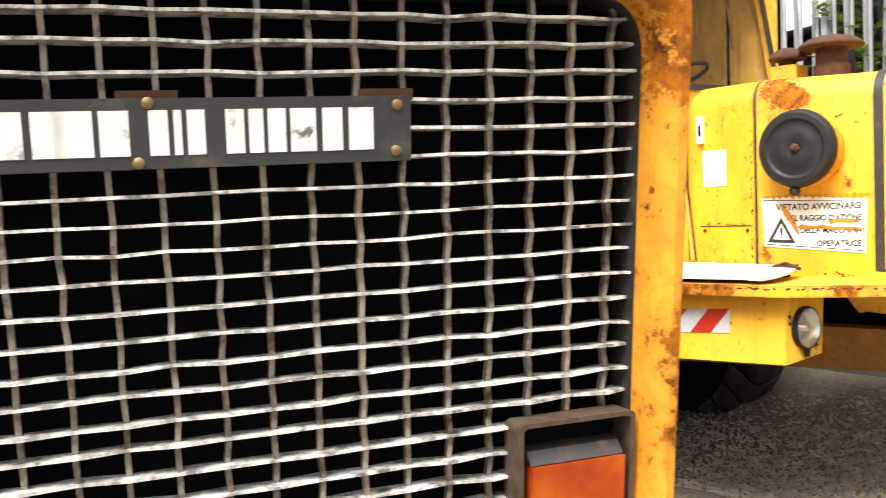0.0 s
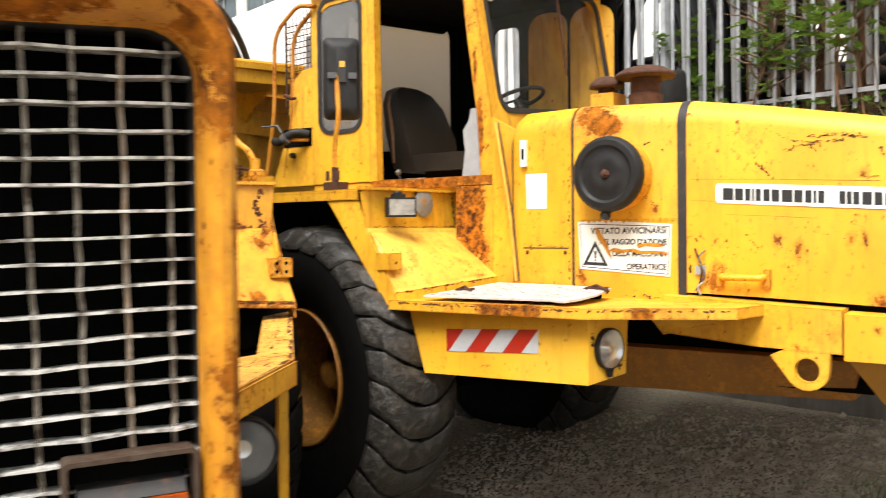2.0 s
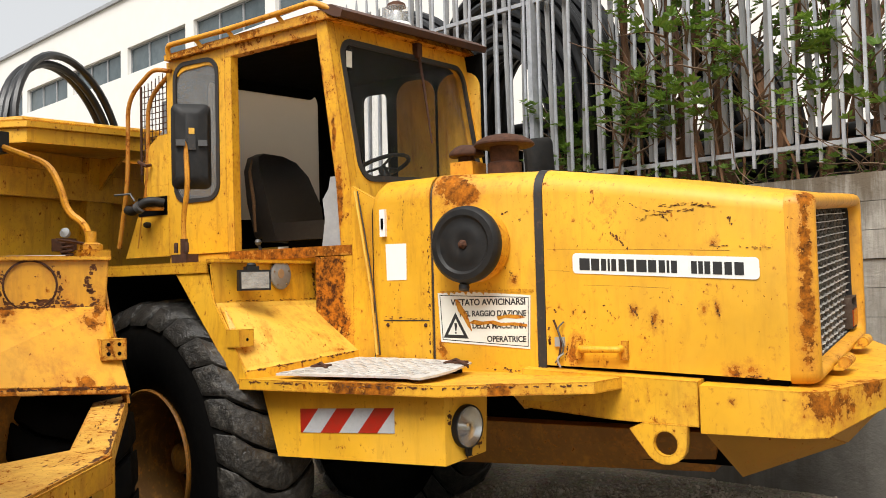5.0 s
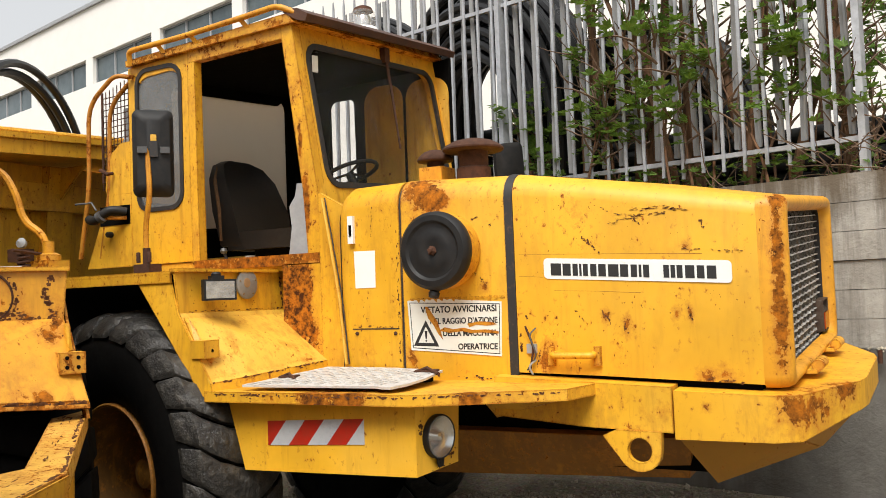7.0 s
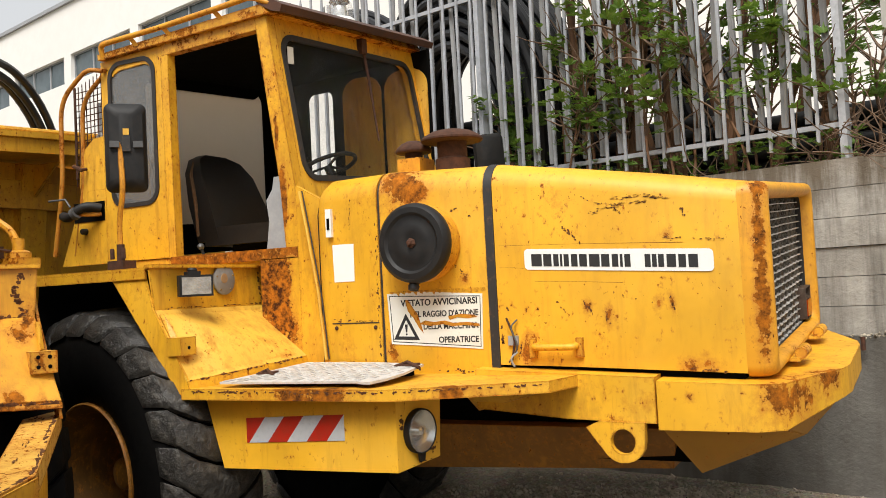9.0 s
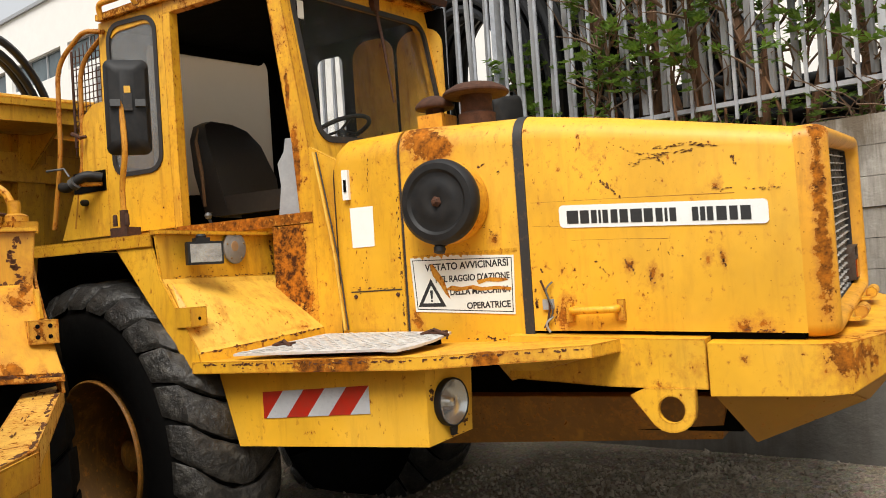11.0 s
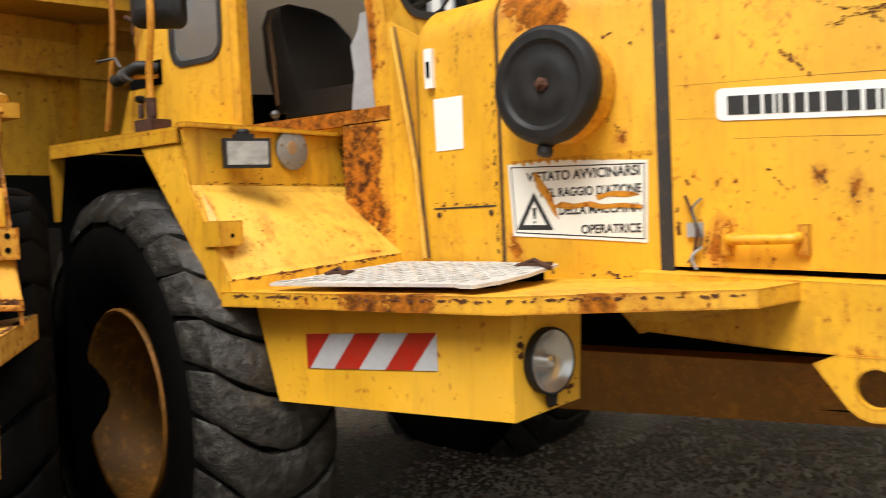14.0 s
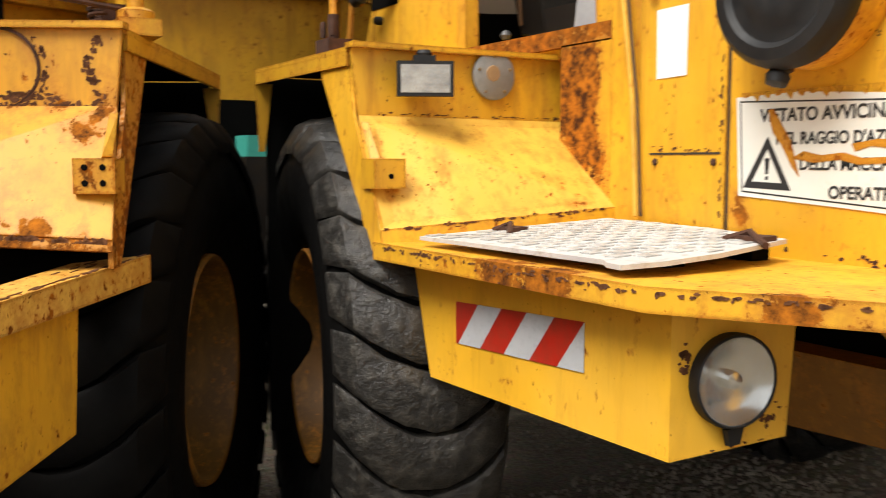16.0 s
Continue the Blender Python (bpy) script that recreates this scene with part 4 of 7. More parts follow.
    for s in (-1, 1):
        part("hinge_tube", lean(tube([(1.40 + dx, s * 0.35 - 0.09, outer_z[0] + 0.045), (1.40 + dx, s * 0.35 + 0.09, outer_z[0] + 0.04)], 0.027, 14)), RUSTY, root)
        part("hinge_plate", lean(box(1.33 + dx, 1.40 + dx, s * 0.35 - 0.11, s * 0.35 + 0.11, outer_z[0] + 0.012, outer_z[0] + 0.027, 0.004)), YELLOW, root)
    # bonnet handle, latch
    for s in (-1, 1):
        y = s * (hw + 0.002)
        grip = part("handle", tube(bend([(0.29, y, 1.425), (0.29, y + s * 0.05, 1.42), (0.49, y + s * 0.05, 1.42), (0.49, y, 1.425)], 4, 0.03), 0.016, 10), WORN, root, "yellow grab handle on the hood side")
        for x in (0.275, 0.505):
            part("handle_foot", box(x - 0.016, x + 0.016, min(y, y + s * 0.02), max(y, y + s * 0.02), 1.37, 1.46, 0.004), RUSTY, grip)
        latch = part("latch", tube(bend([(0.165, y + s * 0.02, 1.34), (0.19, y + s * 0.02, 1.46), (0.15, y + s * 0.02, 1.56)], 3, 0.03), 0.0055, 8), RUST, root, "rusty wire hood latch")
        part("latch_wire", tube(bend([(0.15, y + s * 0.015, 1.35), (0.21, y + s * 0.03, 1.42), (0.17, y + s * 0.03, 1.52), (0.2, y + s * 0.01, 1.55)], 3, 0.03), 0.004, 6), DULL, latch)
        part("latch_hook", tube(bend([(0.18, y + s * 0.02, 1.33), (0.165, y + s * 0.035, 1.37), (0.2, y + s * 0.02, 1.40)], 3, 0.02), 0.005, 6), GREY_TRIM, latch)
        part("latch_plate", box(0.15, 0.2, min(y, y + s * 0.014), max(y, y + s * 0.014), 1.43, 1.475, 0.003), GREY_TRIM, latch)
        y = s * (hw - 0.05)
        part("small_catch", box(-0.90, -0.865, min(y, y + s * 0.02), max(y, y + s * 0.02), 2.02, 2.17, 0.005), WHITE, root, "small white enamelled catch")
        # near-black plate stands in for the dark slot
        part("catch_slot", box(-0.89, -0.875, min(y + s * 0.02, y + s * 0.024), max(y + s * 0.02, y + s * 0.024), 2.06, 2.12, 0), MATT, root)


def run_of(pts, n, w, h, rg, stray=0.004):
    """Places of chips strewn along a line, with gaps: u, v, width, height."""
    out = []
    for k in range(n):
        q = rg.random() * (len(pts) - 1)
        i = min(int(q), len(pts) - 2)
        (a, b), (c, d), f = pts[i], pts[i + 1], q - i
        out.append((a + (c - a) * f + rg.gauss(0, stray), b + (d - b) * f + rg.gauss(0, stray), w * rg.uniform(0.35, 1.3), h * rg.uniform(0.35, 1.3)))
    return out


def paint_chips(parent, places, place, material, rg, label="flaked paint, rust showing"):
    """Ragged flakes lost from the enamel on one plate: place(u, v, d) puts them on it."""
    bm = bm_new()
    for cu, cv, w, h in places:
        n = 9
        ring = [(cu + 0.5 * w * r * math.cos(2 * math.pi * k / n), cv + 0.5 * h * r * math.sin(2 * math.pi * k / n)) for k, r in enumerate(rg.uniform(0.45, 1.15) for _ in range(n))]
        loft(bm, [[place(u, v, d) for u, v in ring] for d in (-0.001, 0.0009)])
    return tagged(part("paint_flaking", bm, material, parent, label), kind="stuff")


def intake(root, s=-1):
    """Round black air filter lid on the hood side."""
    c, n = Vector((-0.268, s * 0.82, 1.943)), Vector((0, s, 0))
    body = part("air_filter", lathe([(0.1845, 0.0), (0.1908, 0.02), (0.1872, 0.11), (0.1800, 0.13)], c, n, 44), RUSTY, root, "round yellow filter housing")
    lid = part("filter_lid", lathe([(0.1926, 0.105), (0.1962, 0.125), (0.1926, 0.15), (0.1755, 0.168), (0.1485, 0.17), (0.1350, 0.158), (0.1080, 0.157), (0.0945, 0.163), (0.0450, 0.166), (0.0270, 0.16), (0.0000, 0.16)], c, n, 48), BLACK, body, "black ribbed filter lid")
    part("wing_nut", lathe([(0.0252, 0.158), (0.0252, 0.168), (0.0126, 0.178), (0.0108, 0.19), (0.0000, 0.192)], c, n, 6), RUST, lid)
    drain = c + Vector((-0.02, s * 0.11, -0.178))
    part("drain_spout", lathe([(0.03, 0), (0.0234, 0.025), (0.0288, 0.032), (0.0252, 0.052), (0.0000, 0.056)], drain, (0, s * 0.35, -1), 16), BLACK, lid)
    part("clamp", lathe([(0.0306, 0.0), (0.0324, 0.012), (0.0270, 0.016)], drain, (0, s * 0.35, -1), 16), RUST, lid)


def word(text, size, m, material, parent, width=0.0, name="lettering"):
    """Lettering as a mesh, from the built-in font, its middle at m."""
    cu = bpy.data.curves.new(name, "FONT")
    cu.offset = 0.0011
    cu.body, cu.size, cu.extrude, cu.align_x, cu.align_y = text, size, 0.0006, "LEFT", "CENTER"
    tmp = new(name, cu)
    me = bpy.data.meshes.new_from_object(tmp.evaluated_get(bpy.context.evaluated_depsgraph_get()))
    bpy.data.objects.remove(tmp)
    me.materials.append(material)
    xs = [v.co.x for v in me.vertices]
    k = width / (max(xs) - min(xs)) if width else 1.0
    for v in me.vertices:
        v.co = m @ Vector((v.co.x * k, v.co.y, v.co.z))
    ob = new(name, me)
    ob.parent = parent
    return ob


def upright(x, y, z):
    """A place on the truck's right side, facing outwards; letters run forwards."""
    return Matrix.Translation((x, y, z)) @ Matrix.Rotation(radians(90), 4, "X")


def block_mark(a, c, z0, z1, kind):
    """Outlines of one plain bar between a and c, parted by slits at places that differ from mark to mark."""
    w = c - a
    cuts = ((0.0, 0.52, 0.60, 1.0), (0.0, 0.34, 0.44, 0.58, 0.68, 1.0), (0.0, 0.40, 0.52, 1.0), (0.0, 0.30, 0.38, 0.62, 0.70, 1.0))[kind]
    return [[(a + u * w, z1), (a + v * w, z1), (a + v * w, z0), (a + u * w, z0)] for u, v in zip(cuts[::2], cuts[1::2])]


def decals(root):
    y = -0.822
    m = Matrix.Translation((0, -0.0015, 0))
    # maker's strip: a white band with plain dark bars in place of the letters
    tilt = radians(-3.6)
    strip = part("name_strip", slab([(0.253 + u, y - 0.001, 1.832 + v - u * math.tan(-tilt)) for u, v in rounded(0.436, 0.0, 0.874, 0.098, 0.02)], (0, -1, 0), 0.002), WHITE, root, "white name strip, scratched, with dark block marks")
    marks = [(0.035, 0.10), (0.145, 0.075), (0.232, 0.075), (0.318, 0.095), (0.425, 0.085), (0.575, 0.085), (0.672, 0.135)]
    for (u, w), kind in zip(marks, (0, 1, 2, 0, 1, 3, 3)):
        bm = bm_new()
        for pts in block_mark(0.253 + u, 0.253 + u + w, 1.800, 1.857, kind):
            loft(bm, [[(a, yy, b - (a - 0.253) * math.tan(-tilt)) for a, b in pts] for yy in (y - 0.003, y - 0.0045)])
        part("letter_mark", bm, INK, strip)
    # warning plate
    plate = part("warning_plate", slab([(-0.515, y - 0.001, 1.702), (-0.32, y - 0.001, 1.706), (0.022, y - 0.001, 1.682), (0.012, y - 0.001, 1.415), (-0.2, y - 0.001, 1.43), (-0.5, y - 0.001, 1.448)], (0, -1, 0), 0.0025), SIGN_WHITE, root, "torn white warning sign with black lettering")
    yy = y - 0.0042
    rim_o = [(-0.503, 1.692), (0.012, 1.673), (0.004, 1.426), (-0.49, 1.458)]
    rim_i = [(-0.499, 1.688), (0.008, 1.669), (0.0, 1.430), (-0.486, 1.462)]
    part("printed_border", framed(rim_i, rim_o, lambda u, v, d: (u, yy + 0.0012 - d, v), 0.001), INK, plate)
    for k in range(16):
        u = -0.5 + k * 0.034
        part("torn_edge", side_plate([(u, 1.712), (u + 0.03, 1.713), (u + 0.022, 1.70 - 0.012 * ((k * 5) % 3) / 2), (u + 0.01, 1.70)], yy + 0.001, yy - 0.0006), RUSTY, plate)
    word("VIETATO AVVICINARSI", 0.045, upright(-0.435, yy, 1.65), INK, plate, 0.43)
    word("NEL RAGGIO D'AZIONE", 0.041, upright(-0.385, yy, 1.592), INK, plate, 0.38)
    word("DELLA MACCHINA", 0.041, upright(-0.312, yy, 1.53), INK, plate, 0.305)
    word("OPERATRICE", 0.041, upright(-0.228, yy, 1.463), INK, plate, 0.22)
    tri_o, tri_i = [(-0.485, 1.47), (-0.335, 1.465), (-0.41, 1.60)], [(-0.457, 1.486), (-0.363, 1.483), (-0.41, 1.568)]
    part("warning_triangle", framed(tri_i, tri_o, lambda u, v, d: (u, yy + 0.0012 - d, v), 0.0012), INK, plate)
    part("exclamation_mark", side_plate([(-0.414, 1.505), (-0.406, 1.505), (-0.402, 1.545), (-0.418, 1.545)], yy + 0.001, yy - 0.0002), INK, plate)
    part("exclamation_dot", side_plate(rounded(-0.41, 1.495, 0.01, 0.01, 0.004, 2), yy + 0.001, yy - 0.0002), INK, plate)
    for pts in ([(-0.41, 1.665), (-0.395, 1.668), (-0.365, 1.625), (-0.34, 1.59), (-0.325, 1.545), (-0.312, 1.50), (-0.335, 1.525), (-0.365, 1.575), (-0.395, 1.61)], [(-0.335, 1.545), (-0.30, 1.562), (-0.25, 1.552), (-0.19, 1.558), (-0.14, 1.545), (-0.07, 1.548), (0.0, 1.538), (0.0, 1.526), (-0.08, 1.533), (-0.15, 1.53), (-0.2, 1.541), (-0.27, 1.534)], [(-0.17, 1.578), (-0.10, 1.588), (-0.03, 1.582), (-0.01, 1.572), (-0.06, 1.566), (-0.12, 1.572), (-0.16, 1.56)]):
        part("torn_patch", side_plate(pts, yy + 0.001, yy - 0.0012), torn_paint, plate, "torn strip showing rusty paint")
    part("old_notice", sheet([(-0.875, y + 0.052, 1.978), (-0.725, y + 0.029, 1.975), (-0.728, y + 0.029, 1.778), (-0.871, y + 0.052, 1.778)], -0.0015), PAPER, root, "blank weathered white paper notice")
    # fine lines where the panel was folded
    for za, zb, xa, xb in ((1.905, 1.862, 0.12, 1.0), (1.80, 1.79, 0.12, 0.245), (1.725, 1.70, 0.3, 0.72)):
        part("panel_line", tube([(xa, y + 0.0005, za), ((xa + xb) / 2, y + 0.0006, (za + zb) / 2 + 0.002), (xb, y + 0.0005, zb)], 0.0010, 5), DARK_YELLOW, root)
    # scratches and chips on the hood side, as dark rust lines that break off and go on
    rg = random.Random(5)
    on_side = lambda u, v, d: (u, y - 0.0006 - d, v)
    marks = []
    for pts, n, w, h in (([(0.585, 2.022), (0.65, 2.04), (0.745, 2.058)], 26, 0.02, 0.003), ([(0.69, 2.079), (0.82, 2.08), (0.94, 2.06)], 44, 0.020, 0.0034), ([(0.675, 2.043), (0.80, 2.05), (0.85, 2.056)], 26, 0.02, 0.0035), ([(0.684, 2.046), (0.734, 2.004)], 12, 0.008, 0.010), ([(0.445, 1.972), (0.535, 1.89)], 26, 0.011, 0.010), ([(0.543, 2.102), (0.575, 2.09)], 4, 0.010, 0.006), ([(1.0, 2.022), (1.01, 1.98)], 8, 0.008, 0.012), ([(0.91, 1.889), (1.04, 1.874), (1.18, 1.866)], 22, 0.014, 0.004), ([(0.60, 2.07), (0.67, 2.06)], 7, 0.014, 0.005), ([(0.53, 1.62), (0.57, 1.573)], 9, 0.010, 0.012), ([(0.636, 1.572), (0.646, 1.505)], 9, 0.008, 0.013), ([(0.925, 1.64), (0.945, 1.563)], 9, 0.009, 0.012), ([(0.40, 1.63), (0.43, 1.60), (0.44, 1.56)], 9, 0.008, 0.010), ([(0.62, 1.67), (0.86, 1.60)], 7, 0.007, 0.011), ([(1.0, 1.316), (1.15, 1.30)], 14, 0.016, 0.008), ([(0.115, 1.53), (0.12, 1.43)], 14, 0.012, 0.016), ([(0.19, 1.36), (0.215, 1.44)], 9, 0.010, 0.014), ([(0.13, 1.62), (0.16, 1.60)], 4, 0.010, 0.010)):
        marks += run_of(pts, n, w, h, rg)
    paint_chips(root, marks, on_side, CHIP, rg, "broken rust scratches in the enamel")
    marks = run_of([(-0.125, 2.095), (-0.075, 2.106)], 9, 0.012, 0.007, rg) + run_of([(-0.14, 1.845), (-0.10, 1.81), (-0.05, 1.755)], 16, 0.009, 0.008, rg) + run_of([(-0.07, 2.05), (-0.02, 2.06)], 5, 0.01, 0.006, rg)
    marks += run_of([(-0.50, 1.33), (0.03, 1.30)], 22, 0.016, 0.010, rg, 0.006)
    paint_chips(root, marks, on_side, RUST, rg)
    on_cowl = lambda u, v, d: (u, -(0.762 + 0.056 * (u + 0.92) / 0.364) - 0.0004 - d, v)
    marks = run_of([(-0.90, 1.335), (-0.60, 1.32)], 40, 0.024, 0.018, rg, 0.012) + run_of([(-0.90, 1.565), (-0.60, 1.566)], 24, 0.014, 0.008, rg, 0.006) + run_of([(-0.74, 2.22), (-0.75, 2.05)], 16, 0.005, 0.014, rg, 0.003) + run_of([(-0.80, 1.72), (-0.81, 1.60)], 8, 0.007, 0.010, rg, 0.012) + run_of([(-0.575, 2.10), (-0.575, 1.33)], 46, 0.009, 0.016, rg, 0.004)
    paint_chips(root, marks, on_cowl, CHIP, rg)


def stack(root):
    """Rain-capped exhaust and intake pipes on the hood."""
    for x, y, r, z0, h in ((-0.255, -0.52, 0.165, 2.33, 0.16), (-0.50, -0.50, 0.10, 2.40, 0.06)):
        base = part("exhaust_pipe", lathe([(0.56 * r, -0.03), (0.56 * r, 0.4 * h), (0.48 * r, 0.45 * h), (0.48 * r, h)], (x, y, z0), (0, 0, 1), 24), RUST, root, "rusted brown exhaust pipe")
        part("rain_cap", lathe([(r * 0.5, h - 0.006), (r * 0.96, h - 0.004), (r, h + 0.002), (r, h + 0.01), (r * 0.9, h + 0.026), (r * 0.65, h + 0.048), (r * 0.35, h + 0.06), (0.0, h + 0.064)], (x, y, z0), (0, 0, 1), 36), RUST, base, "domed rusty rain cap")
    part("stack_block", soft(add_box(bm_new(), -0.56, -0.42, -0.58, -0.42, 2.3, 2.42), 0.01), TUBE_YELLOW, root)


def bumper(root, wide=True):
    if not wide:
        part("chassis", soft(add_box(bm_new(), -3.3, 1.0, -0.5, 0.5, 0.80, 1.2), 0.02), MATT, root)
        part("bumper", lean(soft(add_box(bm_new(), 1.2, 1.52, -0.62, 0.62, 0.75, 0.93), 0.02)), BUMPER_YELLOW, root, "yellow steel bumper")
        part("axle", tube([(-1.98, -0.95, 0.85), (-1.98, 0.95, 0.85)], 0.14, 16), MATT, root)
        return
    for s in (-1, 1):
        rail = part("side_rail", lean(soft(side_plate([(0.0, 1.325), (0.858, 1.285), (0.858, 1.085), (0.45, 1.10), (0.0, 1.14)], s * 0.90, s * 0.5), 0.012)), YELLOW, root, "yellow chassis side rail")
        lug = [(0.515, 1.095), (0.81, 1.09)] + [(0.705 + 0.1 * math.cos(radians(a)), 1.0 + 0.09 * math.sin(radians(a))) for a in range(10, -140, -20)]
        hole = [(0.705 + 0.055 * math.cos(radians(-k * 360 / 18 + 60)), 1.005 + 0.055 * math.sin(radians(-k * 360 / 18 + 60))) for k in range(18)]
        outline = [lug_point(lug, h_) for h_ in hole]
        part("tow_eye", lean(framed(hole, outline, lambda u, v, d, s=s: (u, s * (0.905 - d), v), 0.035)), YELLOW, rail, "yellow towing eye plate")
    plan = [(0.866, -0.905), (1.28, -0.905), (1.38, -0.84), (1.57, -0.42), (1.59, -0.3), (1.59, 0.3), (1.57, 0.42), (1.38, 0.84), (1.28, 0.905), (0.866, 0.905)]
    bm = loft(bm_new(), [[(x, y, 1.06 if i not in (3, 4, 5, 6) else 1.12) for i, (x, y) in enumerate(plan)], [(x, y, 1.27 - 0.035 * (x - 0.86)) for x, y in plan]])
    part("bumper", lean(soft(bm, 0.022, 3)), BUMPER_YELLOW, root, "yellow steel bumper with scraped rusty corner")
    chin = loft(bm_new(), [[(1.0, -0.74, 0.845), (1.40, -0.50, 0.965), (1.40, 0.50, 0.965), (1.0, 0.74, 0.845)], [(0.87, -0.885, 1.07), (1.34, -0.845, 1.07), (1.34, 0.845, 1.07), (0.87, 0.885, 1.07)]])
    part("chin_plate", lean(soft(chin, 0.01)), dim_yellow, root, "sloping yellow guard under the bumper, darkened for its shade")
    part("chin_front", lean(soft(loft(bm_new(), [[(1.39, -0.50, 0.97), (1.41, -0.50, 0.97), (1.41, 0.50, 0.97), (1.39, 0.50, 0.97)], [(1.34, -0.82, 1.08), (1.555, -0.42, 1.125), (1.555, 0.42, 1.125), (1.34, 0.82, 1.08)]]), 0.008)), dim_yellow, root)
    part("engine_guard", lean(soft(loft(bm_new(), [[(-1.2, -0.5, 0.72), (0.80, -0.45, 0.78), (0.80, 0.45, 0.78), (-1.2, 0.5, 0.72)], [(-1.2, -0.6, 1.0), (0.86, -0.6, 1.0), (0.86, 0.6, 1.0), (-1.2, 0.6, 1.0)]]), 0.02)), DARK_YELLOW, root, "belly guard under the engine, darkened for its shade")
    # chassis and axle coloured near-black for the shade under the truck
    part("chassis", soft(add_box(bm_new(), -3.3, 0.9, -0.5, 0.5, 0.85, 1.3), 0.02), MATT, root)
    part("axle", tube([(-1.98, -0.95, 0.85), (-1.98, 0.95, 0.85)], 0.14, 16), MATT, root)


def lug_point(lug, h_):
    """The point of the outline that lies beyond a point of the hole."""
    cx, cz = 0.705, 1.005
    d = Vector((h_[0] - cx, h_[1] - cz)).normalized()
    best = None
    for (ax, az), (bx, bz) in zip(lug, lug[1:] + lug[:1]):
        ex, ez = bx - ax, bz - az
        den = d.x * ez - d.y * ex
        if abs(den) < 1e-9:
            continue
        tt = ((ax - cx) * ez - (az - cz) * ex) / den
        uu = ((ax - cx) * d.y - (az - cz) * d.x) / den
        if tt > 0 and -1e-6 <= uu <= 1 + 1e-6 and (best is None or tt > best):
            best = tt
    return (cx + d.x * best, cz + d.y * best)


def under_roof(bm):
    """The roof falls a little towards the rear, and what meets it does too."""
    for v in bm.verts:
        if v.co.z > 3.2:
            v.co.z -= 0.045 * max(-1.45 - v.co.x, 0.0)
    return bm


def cab(root, wl=1.0):
    xs = lambda z: -1.15 - (z - 2.30) * 0.165
    w = 0.69
    mid, full = (wl - w) / 2, wl + w
    shell = part("cab_floor", soft(add_box(bm_new(), -2.65, -1.12, -0.68, wl - 0.01, 1.90, 1.985), 0.01), WORN, root)
    part("cowl_side", soft(side_plate([(-1.15, 1.3), (-0.985, 1.3), (-0.985, 2.24), (-1.15, 2.33)], -w - 0.018, -w + 0.02), 0.004), YELLOW, root)
    # front wall with the windscreen opening
    place = lambda u, v, d: (xs(v) - d, u, v)
    hole = rounded(mid, 2.79, full - 0.205, 0.85, 0.11)
    front = part("windscreen_frame", lean(framed(hole, square_round(mid, 2.775, full, 1.11), place, 0.06)), YELLOW, root, "yellow cab front with rounded windscreen opening")
    part("windscreen_seal", lean(framed(rounded(mid, 2.79, full - 0.245, 0.81, 0.095), rounded(mid, 2.79, full - 0.175, 0.88, 0.125), lambda u, v, d: (xs(v) + 0.008 - d, u, v), 0.02)), GASKET, front)
    pane = part("windscreen", lean(loft(bm_new(), [[(xs(v) - d, u, v) for u, v in rounded(mid, 2.79, full - 0.23, 0.825, 0.10)] for d in (0.006, 0.011)])), PANE, front, "dusty tinted windscreen glass")
    pane.visible_shadow = False
    part("wiper", lean(tube([(xs(3.24) + 0.02, 0.27, 3.27), (xs(3.0) + 0.03, 0.26, 3.0), (xs(2.6) + 0.02, 0.25, 2.62)], [0.010, 0.009, 0.006], 6)), RUST, front, "rusty wiper arm")
    part("wiper_motor", lean(box(xs(3.26), xs(3.26) + 0.04, 0.24, 0.30, 3.21, 3.31, 0.008)), RUST, front)
    part("permit_sticker", lean(box(xs(3.13) + 0.003, xs(3.13) + 0.006, -0.545, -0.49, 3.05, 3.15, 0)), SIGN_WHITE, front, "small yellowed paper sticker")
    part("firewall", lean(add_box(bm_new(), -1.2, -1.14, -0.685, wl - 0.005, 1.38, 2.25)), WORN, root)
    # right side: quarter panel with its window, door opening with no door
    win = rounded(-2.385, 2.785, 0.385, 0.905, 0.10)
    quarter = part("quarter_panel", under_roof(framed(win, square_round(-2.37, 2.655, 0.56, 1.33), lambda u, v, d: (u, -w + d, v), 0.035)), YELLOW, root, "yellow cab side panel with a small window")
    part("window_seal", framed(rounded(-2.385, 2.785, 0.352, 0.872, 0.085), rounded(-2.385, 2.785, 0.405, 0.925, 0.107), lambda u, v, d: (u, -w - 0.008 + d, v), 0.03), GASKET, quarter)
    part("quarter_pane", loft(bm_new(), [[(u, -w + d, v) for u, v in rounded(-2.385, 2.785, 0.36, 0.88, 0.09)] for d in (0.006, 0.011)]), HAZED, quarter, "hazy grey side window")
    part("door_post", soft(side_plate([(-2.115, 1.985), (-2.055, 1.985), (-2.065, 3.22), (-2.125, 3.22)], -w - 0.012, -w + 0.05), 0.006), WORN, root)
    part("door_sill", soft(add_box(bm_new(), -2.1, -1.12, -w - 0.015, -w + 0.05, 1.93, 1.992), 0.008), SILL, root, "rusty door sill")
    part("door_header", soft(under_roof(side_plate([(-2.12, 3.25), (-1.36, 3.25), (-1.34, 3.33), (-2.12, 3.33)], -w - 0.01, -w + 0.05)), 0.006), RUSTY, root)
    part("front_pillar", soft(side_plate([(-1.235, 1.985), (-1.12, 1.985), (-1.155, 2.34), (-1.305, 3.32), (-1.39, 3.32), (-1.26, 2.36)], -w - 0.012, -w + 0.06), 0.008), PILLAR, root, "yellow windscreen pillar with rust")
